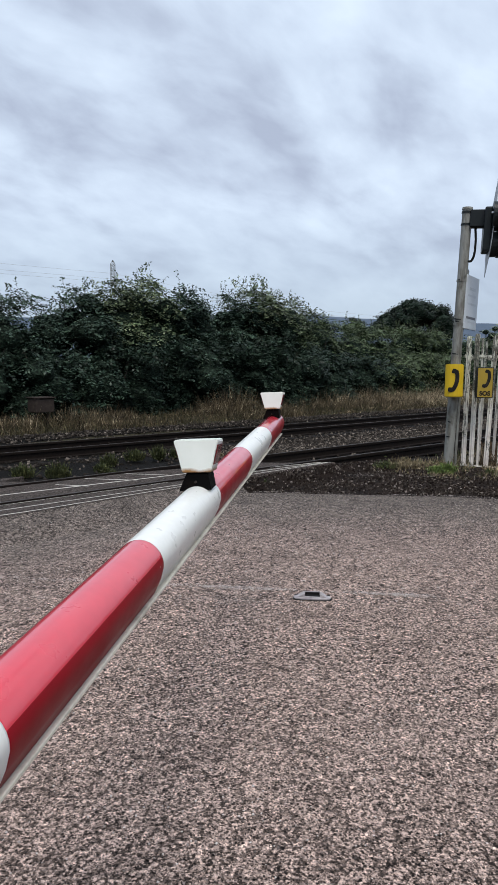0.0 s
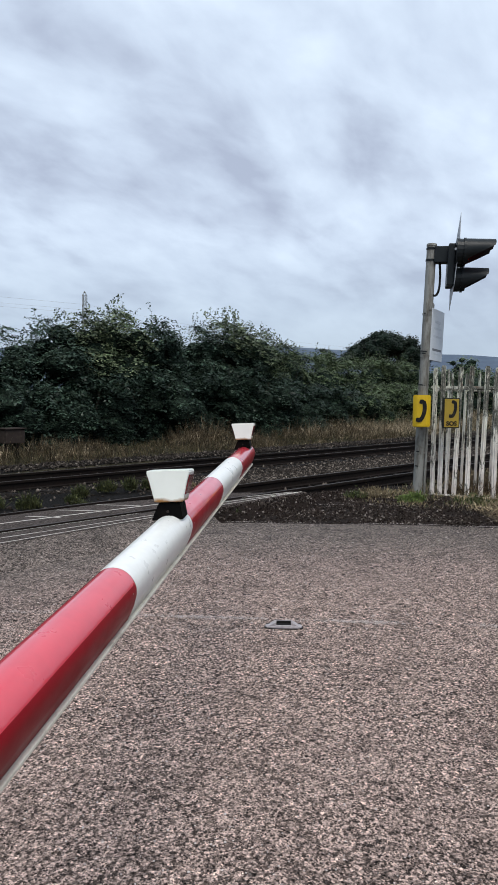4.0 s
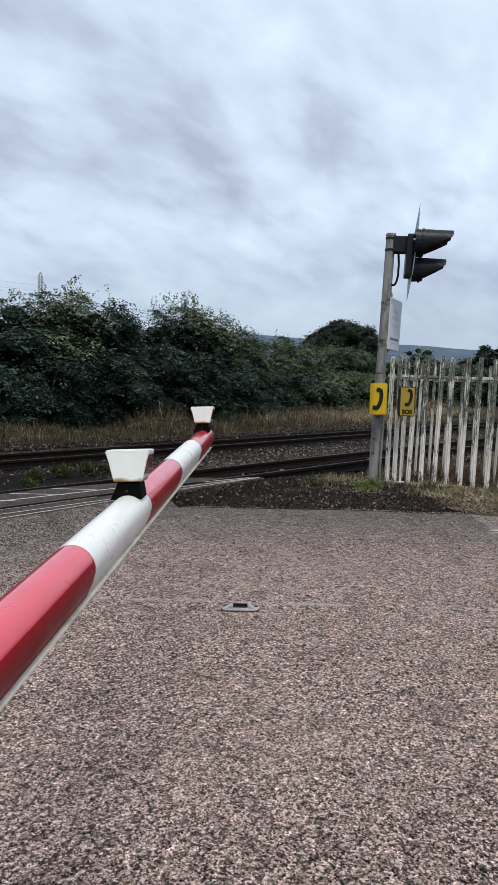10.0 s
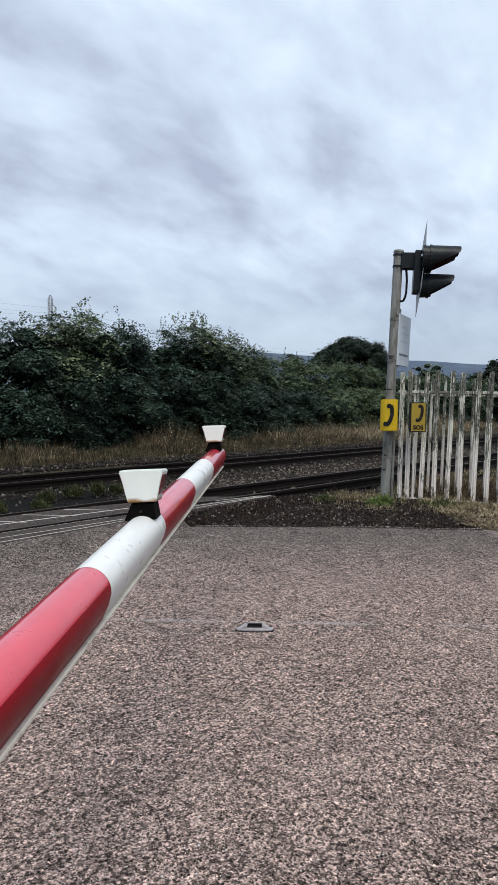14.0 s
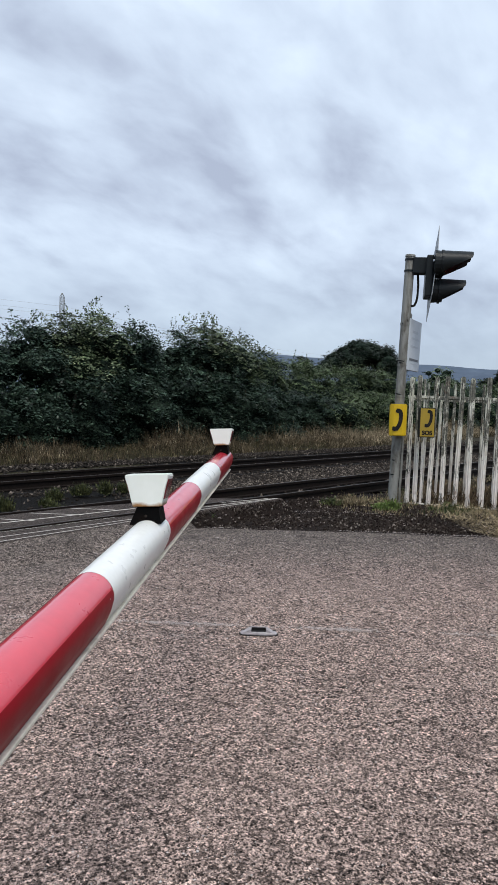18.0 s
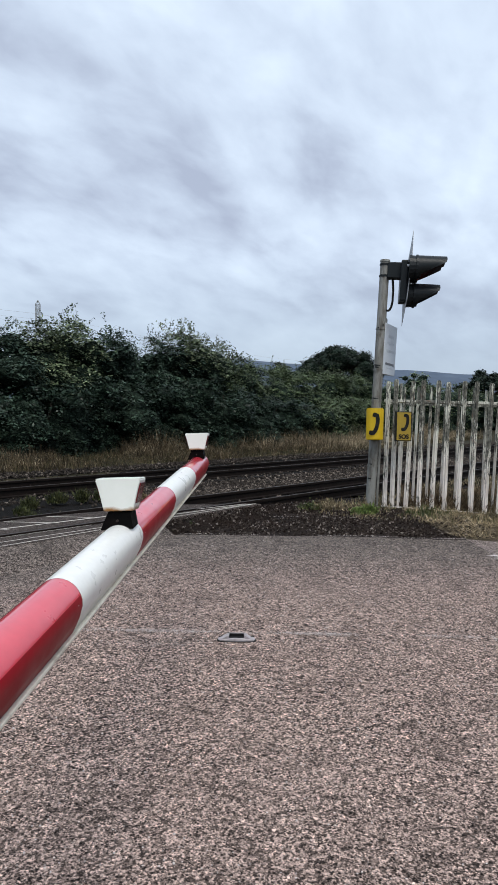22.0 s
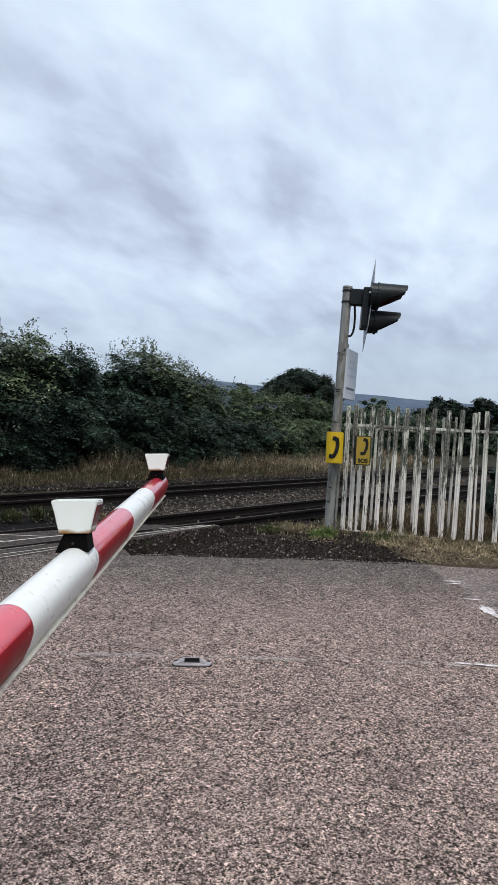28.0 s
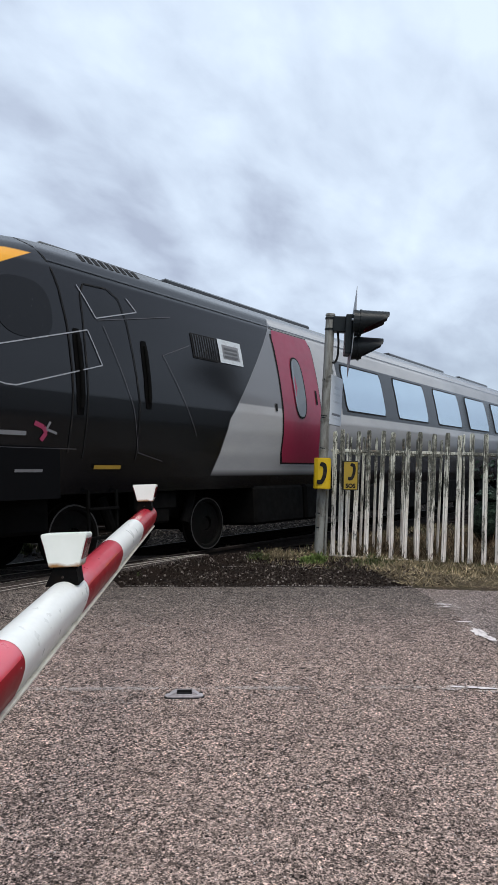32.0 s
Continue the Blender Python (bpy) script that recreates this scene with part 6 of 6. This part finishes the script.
def bogie(train, x, name="bogie"):
    bm = bmesh.new()
    for s in (-1, 1):
        box(bm, (3.0, 0.14, 0.22), pose(x, s * 0.50, 0.62), 0.03)
        for w in (-1.25, 1.25):
            box(bm, (0.42, 0.2, 0.34), pose(x + w, s * 0.50, 0.45), 0.04)
            tube(bm, 0.07, 0.07, 0.45, pose(x + w * 0.55, s * 0.86, 0.45, 0, 24 * (1 if w > 0 else -1), 0), 10)
        box(bm, (0.8, 0.2, 0.3), pose(x, s * 0.92, 0.78), 0.05)
    box(bm, (0.5, 2.0, 0.25), pose(x, 0, 0.6), 0.03)
    b = part(name, bm, M_UNDER, train, "sooty black bogie frame")
    for w in (-1.25, 1.25):
        for s in (-1, 1):
            bm = bmesh.new()
            rim = [(0.43, -0.07), (0.43, 0.05), (0.455, 0.06), (0.455, 0.08), (0.36, 0.08), (0.34, 0.02), (0.13, 0.03), (0.12, -0.06), (0.34, -0.03), (0.36, -0.07)]
            rings = [[Vector((x + w + 0.89 * r * math.cos(a), s * (0.75 - q), 0.40 + 0.89 * r * math.sin(a))) for r, q in rim] for a in [2 * math.pi * i / 28 for i in range(29)]]
            loft(bm, rings, close=True)
            wheel = part("wheel", bm, M_WHEEL, b, "dull steel wheel")
            bm = bmesh.new()
            spin = [2 * math.pi * i / 28 for i in range(29)]
            loft(bm, [[Vector((x + w + 0.89 * q * math.cos(a), s * 0.822, 0.40 + 0.89 * q * math.sin(a))) for q in (0.405, 0.428)] for a in spin])
            part("wheel_rim", bm, M_TREAD, b, "worn bright wheel rim")
        bm = bmesh.new()
        rod(bm, (x + w, -0.78, 0.40), (x + w, 0.78, 0.40), 0.09, 12)
        part("axle", bm, M_WHEEL, b)


def saloon_windows(train, start, count, pitch, width):
    for i in range(count):
        x0 = start + i * pitch
        for sgn in (1, -1):
            bm = flank_panel(x0 - 0.03, x0 + width + 0.03, 2.26, 3.19, 0.006, corner=0.05)
            if sgn < 0:
                for v in bm.verts:
                    v.co.y = -v.co.y
                bmesh.ops.reverse_faces(bm, faces=bm.faces[:])
            w = part("window", bm, M_RUBBER, train, "black window seal")
            bm = flank_panel(x0, x0 + width, 2.29, 3.16, 0.012, corner=0.05)
            if sgn < 0:
                for v in bm.verts:
                    v.co.y = -v.co.y
                bmesh.ops.reverse_faces(bm, faces=bm.faces[:])
            part("pane", bm, M_SKYGLASS, w, "pale sky-reflecting pane", smooth=True)


def plug_door(train, x0, x1):
    bm = flank_panel(x0 - 0.03, x1 + 0.03, 1.26, 3.52, 0.005, 0.0, 6, 14, 0.06)
    d = part("door", bm, M_RUBBER, train, "black door seal")
    bm = flank_panel(x0, x1, 1.29, 3.49, 0.014, 0.0, 6, 14, 0.07)
    part("door_leaf", bm, M_MAROON, d, "maroon plug door leaf", smooth=True)
    mid = (x0 + x1) / 2
    for k, (off, mat, lab, g) in enumerate(((0.020, M_RUBBER, "black window seal", 0.03), (0.026, M_DOORGLASS, "narrow oval door window", 0.0))):
        bm = bmesh.new()
        pts = []
        for i in range(24):
            a = 2 * math.pi * i / 24
            ca, sa = math.cos(a), math.sin(a)
            pts.append(side(mid - 0.06 + (0.17 + g) * math.copysign(abs(ca) ** 0.7, ca), 2.55 + (0.50 + g) * math.copysign(abs(sa) ** 0.75, sa), off))
        f = bm.faces.new([bm.verts.new(p) for p in pts])
        if f.normal.y > 0:
            bmesh.ops.reverse_faces(bm, faces=[f])
        bmesh.ops.recalc_face_normals(bm, faces=bm.faces[:])
        part("door_window", bm, mat, d, lab)
    bm = flank_panel(x1 - 0.16, x1 - 0.10, 2.30, 2.55, 0.02, 0, 2, 3)
    part("door_button", bm, M_RUBBER, d)
    bm = flank_panel(x0 + 0.05, x1 - 0.02, 1.235, 1.262, 0.02, 0, 4, 2)
    part("door_sill", bm, M_SILVER_LINE, d, "pale sill line")


M_DOORGLASS = paint("door_glass", (0.10, 0.115, 0.125), 0.12, coat=0.6)


def car_body(train, x0, x1, lead):
    bm = bmesh.new()
    if lead:
        zs = sorted(set([round(0.9 + 0.05 * i, 3) for i in range(64)] + [z for z, _ in PROFILE]))
        cols = [i / 16 for i in range(17)]
        back = [0.15, 0.35, 0.6, 1.0]
        rows = []
        for z in zs:
            w, xf = half_width(z), front_x(z)
            half = []
            for c in cols:
                t = c * c
                half.append((xf + TAPER * t, w * (1 - (1 - t) ** BLUNT) ** (1 / BLUNT)))
            half += [(xf + TAPER + (x1 - xf - TAPER) * f, w) for f in back]
            rows.append([(x, y, z) for x, y in reversed(half)] + [(x, -y, z) for x, y in half[1:]])
        vs = loft(bm, rows)
        bm.faces.new([r[0] for r in vs] + [r[-1] for r in reversed(vs)])
    else:
        loft(bm, [[(x, p[1], p[2]) for p in ring(6)] for x in np.linspace(x0, x1, 20)], caps=True)
    return part("car_body", bm, M_LIVERY if lead else M_COACH, train, "", smooth=True)


def coach_paint():
    m, nt, b = material("coach_silver")
    v = coords(nt)
    sep = nt.nodes.new("ShaderNodeSeparateXYZ")
    nt.links.new(v, sep.inputs[0])
    dirt = noise_of(nt, v, 1.6, 6, 0.65, 0.2, (0.35, 1, 1))
    silver = ramp(nt, dirt, [(0.3, (0.25, 0.26, 0.272)), (0.7, (0.34, 0.35, 0.36))])
    band = ramp(nt, sep.outputs["Z"], [(0.0, (1, 1, 1))])
    r = node(nt, "ShaderNodeMapRange", From_Min=0.0, From_Max=4.0)
    nt.links.new(sep.outputs["Z"], r.inputs["Value"])
    k = ramp(nt, r.outputs[0], [(0.40, (0.07, 0.075, 0.08)), (0.48, (0.35, 0.36, 0.37)), (0.54, (0.35, 0.36, 0.37)), (0.55, (0.045, 0.047, 0.053)), (0.80, (0.045, 0.047, 0.053)), (0.81, (0.36, 0.37, 0.38)), (0.88, (0.09, 0.095, 0.1))])
    c = blend(nt, 0.85, silver, k)
    nt.links.new(c, b.inputs["Base Color"])
    b.inputs["Roughness"].default_value = 0.34
    return m


M_COACH = coach_paint()


def underframe(train, x0, x1, seed):
    r = random.Random(seed)
    x = x0
    while x < x1:
        l = r.uniform(1.2, 2.6)
        bm = bmesh.new()
        box(bm, (min(l, x1 - x) - 0.08, 2.3, 0.62 + r.uniform(-0.1, 0.05)), pose(x + l / 2, 0, 0.62), 0.04)
        part("equipment_case", bm, M_UNDER, train, "black underfloor equipment case")
        x += l


def leading_car(train):
    car_body(train, 0, 24.6, True)
    # bumper beam, coupler, deflector
    half = [(2.10, 0.0), (2.10, 0.5), (2.105, 0.80), (2.15, 0.90), (2.29, 1.02), (2.53, 1.15), (2.83, 1.275), (3.3, 1.368), (3.9, 1.394), (4.7, 1.388)]
    out = [(x, -y) for x, y in reversed(half)] + half[1:]
    bm = bmesh.new()
    loft(bm, [[(x, y, z) for x, y in out] for z in (0.86, 0.88, 1.34, 1.365, 1.385)], close=True, caps=True)
    part("bumper_beam", bm, M_UNDER2, train, "matt black bumper beam and skirt")
    bm = bmesh.new()
    fore = [p for p in out if p[0] <= 3.3]
    loft(bm, [[(x + 0.10 + (0.88 - z) * 0.5, y * (0.97 - 0.16 * (0.88 - z)), z) for x, y in fore] for z in (0.36, 0.50, 0.88)], close=True, caps=True)
    part("deflector", bm, M_UNDER, train, "black obstacle deflector")
    part("beam_line", flank_line([(3.0, 1.40), (5.0, 1.40)], 0.008, 0.022), M_FAINT, train, "thin faint line over the skirt")
    bm = bmesh.new()
    box(bm, (0.34, 0.46, 0.34), pose(1.99, 0.0, 1.10), 0.05, 2)
    tube(bm, 0.11, 0.08, 0.14, pose(1.83, 0.0, 1.14, 0, -90, 0), 12)
    part("coupler", bm, M_UNDER2, train, "black coupler block")
    bm = bmesh.new()
    box(bm, (0.30, 0.60, 0.07), pose(2.05, 0.0, 1.38), 0.025)
    part("coupler_hood", bm, M_UNDER2, train, "black ledge over the coupler")
    # dark mouth under the nose
    bm = bmesh.new()
    rows = []
    for f in (0.0, 0.35, 0.7, 1.0):
        rows.append([nose(y, 1.37 + f * (0.30 - 0.16 * (y / 0.66) ** 4), 0.012) for y in np.linspace(-0.66, 0.66, 17)])
    loft(bm, rows)
    part("nose_mouth", bm, M_UNDER, train, "black opening over the coupler")
    bm = bmesh.new()
    sweep(bm, [nose(y, 1.685 - 0.16 * (y / 0.66) ** 4, 0.012) for y in np.linspace(-0.66, 0.66, 17)], 0.016, 6)
    part("mouth_lip", bm, M_UNDER2, train, "black rubber lip")

    # windscreen
    def screen_half(z):
        return min(0.82 + 0.9 * (z - 2.37), 0.91, 0.91 - 0.15 * (z - 3.05)) - 0.095

    bm = bmesh.new()
    rows = []
    for i in range(25):
        z = 2.48 + (3.46 - 2.48) * i / 24
        w = screen_half(z) - 0.10 * max(0.0, (z - 3.38) / 0.08) ** 2
        rows.append([nose(y, z, 0.010) for y in np.linspace(-w, w, 21)])
    loft(bm, rows)
    part("windscreen", bm, M_SCREENGLASS, train, "raked windscreen with the grey sky's reflection partly painted in", smooth=True)
    for pts in ([(-0.10, 3.78), (0.14, 3.45), (0.36, 3.05), (0.50, 2.80)], [(-0.06, 3.66), (0.06, 3.40), (0.20, 3.05), (0.26, 2.70)], [(-0.50, 3.76), (-0.26, 3.42), (-0.06, 3.02), (0.05, 2.74)], [(-0.44, 3.62), (-0.34, 3.36), (-0.24, 3.02), (-0.20, 2.72)]):
        bm = bmesh.new()
        fine = [(a[0] + (b[0] - a[0]) * k / 3, a[1] + (b[1] - a[1]) * k / 3) for a, b in zip(pts, pts[1:]) for k in range(3)] + [pts[-1]]
        tubes = [nose(y, z, 0.05) for y, z in fine]
        loft(bm, [[p + Vector((0, s * 0.016, q * 0.016)) for s, q in ((-1, -0.6), (1, -0.6), (0.4, 1), (-0.4, 1))] for p in tubes], close=True, caps=True)
        part("wiper", bm, M_RUBBER, train, "black windscreen wiper")
    bm = bmesh.new()
    rows = [[nose(y, z, 0.016) for y in np.linspace(-0.86, 0.80, 15)] for z in (2.635, 2.65)]
    loft(bm, rows)
    part("screen_line", bm, M_SIGNFACE, train, "thin pale line across the windscreen")
    bm = bmesh.new()
    pts = [nose(y, 2.30, 0.05) for y in (0.46, 0.2, -0.06, -0.30)]
    loft(bm, [[p + Vector((0, 0, q)) + Vector((r, 0, 0)) for r, q in ((-0.02, -0.015), (0.02, -0.015), (0.02, 0.02), (-0.02, 0.02))] for p in pts], close=True, caps=True)
    part("wash_bar", bm, M_RUBBER, train, "black bar under the windscreen")
    bm = bmesh.new()
    prism(bm, [(-0.08, -0.05), (0.0, -0.15), (0.08, -0.05), (0.10, 0.06), (-0.10, 0.06)], 0.004, Matrix.Translation(nose(0.0, 2.06, 0.004)) @ pose(0, 0, 0, 12, 0, -90))
    part("crest", bm, M_CREST, train, "worn darker crest mark")
    # headlamps
    for sgn in (-1, 1):
        shape = [(0.57, 1.81), (0.68, 1.93), (0.88, 2.05), (1.00, 2.05), (1.03, 1.98), (1.00, 1.78), (0.94, 1.50), (0.86, 1.45), (0.76, 1.46), (0.68, 1.52), (0.60, 1.69)]
        my, mz = 0.82, 1.75
        bm = bmesh.new()
        rows = []
        for k, off in ((1.0, 0.002), (0.97, 0.022), (0.80, 0.024), (0.5, 0.026), (0.2, 0.027), (0.02, 0.027)):
            rows.append([nose(sgn * (my + (y - my) * k), mz + (z - mz) * k, off) for y, z in shape])
        loft(bm, rows, close=True, caps=False)
        h = part("headlamp", bm, M_LAMPGLASS, train, "dark glazed headlamp cluster", smooth=True)
        bm = bmesh.new()
        pts = [nose(sgn * (my + (y - my) * 1.01), mz + (z - mz) * 1.01, 0.012) for y, z in shape]
        sweep(bm, pts + pts[:1], 0.016, 6)
        part("lamp_seal", bm, M_RUBBER, h, "black seal round the lamp")
        for y, z, r in ((0.83, 1.81, 0.042), (0.86, 1.62, 0.046)):
            bm = bmesh.new()
            bmesh.ops.create_uvsphere(bm, u_segments=14, v_segments=8, radius=r, matrix=Matrix.Translation(nose(sgn * y, z, 0.02)) @ Matrix.Diagonal((0.5, 1, 1, 1)))
            part("bulb", bm, M_BULB, h, "bright lamp bulb", smooth=True)
    # flank details
    for pts in ([(3.33, 2.24), (5.20, 2.78), (5.37, 2.38), (4.18, 2.03), (4.05, 2.03), (3.36, 2.19), (3.33, 2.24)], [(5.14, 3.32), (5.36, 2.95), (6.07, 3.16), (5.93, 3.32)], [(5.46, 2.87), (5.85, 1.90), (5.98, 1.38), (6.45, 1.28)], [(7.02, 2.87), (6.45, 2.65), (7.05, 1.63)], [(5.38, 2.93), (6.72, 3.22)]):
        part("pinstripe", flank_line(pts, 0.014 if pts[0][0] < 5.3 else 0.008), M_SILVER_LINE if pts[0][0] < 5.3 else M_FAINT, train, "thin silver pinstripe")
    part("body_seam", flank_line([(4.90, 1.36), (4.92, 2.2), (4.91, 2.8), (4.86, 3.25), (4.78, 3.6), (4.66, 3.85), (4.52, 3.98)], 0.02, 0.010), M_RUBBER, train, "dark body seam")
    part("cab_door_seam", flank_line([(5.12, 1.30), (5.14, 2.6), (5.17, 3.2), (5.25, 3.36), (5.62, 3.38), (5.78, 3.28), (5.86, 3.0), (5.95, 2.0), (5.96, 1.30)], 0.016, 0.010), M_RUBBER, train, "dark cab door outline")
    bm = bmesh.new()
    mid = bm.verts.new(side(4.36, 2.90, 0.006))
    rims = []
    for k in (0.5, 1.0):
        rims.append([bm.verts.new(side(4.36 + 0.36 * k * math.copysign(abs(math.cos(a)) ** 0.75, math.cos(a)), 2.90 + 0.34 * k * math.copysign(abs(math.sin(a)) ** 0.75, math.sin(a)), 0.006)) for a in [2 * math.pi * i / 32 for i in range(32)]])
    for i in range(32):
        j = (i + 1) % 32
        bm.faces.new((mid, rims[0][i], rims[0][j]))
        bm.faces.new((rims[0][i], rims[1][i], rims[1][j], rims[0][j]))
    bmesh.ops.recalc_face_normals(bm, faces=bm.faces[:])
    part("cab_window", bm, M_CABGLASS, train, "dark rounded cab side window", smooth=True)
    for x, za, zb in ((5.03, 1.86, 2.70), (6.11, 2.0, 2.72)):
        bm = bmesh.new()
        loft(bm, [[side(x, z, 0.030) + Vector((0.02 * math.cos(q), 0.02 * math.sin(q), 0)) for q in [math.pi * i / 4 for i in range(8)]] for z in np.linspace(za, zb, 7)], close=True, caps=True)
        part("handrail", bm, M_UNDER, train, "black cab handrail")
        part("handrail_recess", flank_panel(x - 0.06, x + 0.06, za - 0.08, zb + 0.07, 0.010, 0, 2, 6, 0.02), M_UNDER, train, "black handrail recess")
    bm = flank_panel(7.08, 7.64, 2.71, 3.07, 0.010, 0.0, 4, 4)
    g = part("air_grille", bm, M_RUBBER, train, "black air grille")
    for i in range(10):
        part("slat", flank_panel(7.11 + i * 0.053, 7.13 + i * 0.053, 2.73, 3.05, 0.022, 0, 1, 4), M_SCREEN, g)
    bm = flank_panel(7.68, 8.24, 2.72, 3.08, 0.012, 0.0, 4, 4)
    vent = part("vent_panel", bm, M_VENT, train, "white vent panel with slots")
    part("vent_recess", flank_panel(7.76, 8.16, 2.79, 3.00, 0.016, 0, 3, 2), M_LETTER, vent, "grey recess")
    for i in range(3):
        part("slot", flank_panel(7.80, 8.12, 2.81 + i * 0.06, 2.84 + i * 0.06, 0.021, 0, 3, 1), M_ROOF, vent)
    part("cab_step", flank_panel(5.30, 5.72, 1.18, 1.225, 0.03, 0, 3, 1), M_STEP, train, "yellow step edge")
    bm = bmesh.new()
    for z in (0.38, 0.72):
        box(bm, (0.46, 0.12, 0.03), pose(5.50, -1.14, z), 0.005)
    box(bm, (0.03, 0.03, 0.62), pose(5.28, -1.16, 0.63))
    box(bm, (0.03, 0.03, 0.62), pose(5.72, -1.16, 0.63))
    part("cab_ladder", bm, M_UNDER, train, "black cab ladder")
    # painted name and number as plain bars and a plain mark
    part("name_bar", flank_panel(3.87, 4.33, 1.525, 1.570, 0.012, 0, 4, 1), M_LETTER, train, "pale line of lettering")
    part("emblem", flank_line([(4.42, 1.66), (4.54, 1.62), (4.58, 1.56), (4.52, 1.48)], 0.05), M_PINK, train, "small magenta emblem")
    part("emblem_tail", flank_line([(4.62, 1.68), (4.58, 1.60), (4.72, 1.56)], 0.028), M_LETTER, train, "pale tail of the emblem")
    part("number_bar", flank_panel(4.12, 4.46, 1.14, 1.17, 0.205, 0, 4, 1), M_LETTER, train, "pale bar of figures")
    plug_door(train, 9.22, 10.45)
    part("door_lights", flank_line([(9.02, 2.10), (9.02, 2.22)], 0.06), M_RUBBER, train)
    saloon_windows(train, 11.48, 5, 2.42, 1.74)
    # roof
    bm = bmesh.new()
    box(bm, (2.3, 0.8, 0.09), pose(6.4, 0, 4.03), 0.02)
    rf = part("roof_grille", bm, M_ROOF, train, "low roof grille with dark slots")
    for i in range(9):
        part("louvre", flank_panel(5.42 + i * 0.115, 5.49 + i * 0.115, 3.72, 3.99, 0.008, 0.10, 1, 4), M_RUBBER, rf)
    for x0, x1 in ((7.4, 11.6), (15.4, 19.2), (20.6, 23.4)):
        bm = bmesh.new()
        box(bm, (x1 - x0, 1.1, 0.16), pose((x0 + x1) / 2, 0, 3.985), 0.03)
        part("roof_pod", bm, M_SCREEN, train, "dark roof pod")
    part("gutter", flank_line([(4.8, 3.56), (24.5, 3.56)], 0.022, 0.015), M_SCREEN, train, "dark gutter line")
    bm = bmesh.new()
    box(bm, (4.2, 1.0, 0.46), pose(6.6, 0, 0.80), 0.03)
    part("centre_sill", bm, M_UNDER, train, "black centre sill over the bogie")
    bogie(train, 6.60)
    bogie(train, 20.6)
    underframe(train, 8.6, 18.6, 3)
    bm = bmesh.new()
    box(bm, (1.9, 1.9, 0.5), pose(3.95, 0, 0.72), 0.04)
    part("equipment_case", bm, M_UNDER, train, "black underfloor equipment case")


# the grey base colour stands in for part of the mirrored sky
M_SCREENGLASS = paint("windscreen_glass", (0.15, 0.165, 0.18), 0.10, (0.19, 0.205, 0.22), 0.45, 0.75, 0.4, 2.0, coat=1.0)


def trailing_car(train, x0):
    car_body(train, x0, x0 + 23.6, False)
    saloon_windows(train, x0 + 3.3, 7, 2.42, 1.72)
    plug_door(train, x0 + 1.2, x0 + 2.43)
    bogie(train, x0 + 3.6)
    bogie(train, x0 + 20.0)
    underframe(train, x0 + 5.8, x0 + 18.0, 7)


def train_pose(nose_x):
    """The train with its nose that far along the line, tilted with the banked track, which climbs gently away."""
    return TRACK1 @ pose(nose_x - 9, 0, max(0.0, 0.008 * (nose_x - 6)))


train = thing("train", "long-distance diesel train with yellow nose, charcoal cab and silver cars", "train")
leading_car(train)
trailing_car(train, 25.3)
trailing_car(train, 49.6)


# ---- things that move ----
SPEED = 27.2
ARRIVAL = [(31.4, 15.61), (31.5, 12.89), (31.6, 9.90), (31.7, 7.52), (31.8, 5.05), (31.9, 2.31), (32.0, 0.26)]


def motions():
    rows = [(t, train_pose(15.61 + SPEED * (31.4 - t))) for t in (0, 4, 8, 12, 16, 20, 24, 28, 30, 30.5, 31, 31.2)]
    walk(train, rows + [(t, train_pose(x)) for t, x in ARRIVAL])


motions()
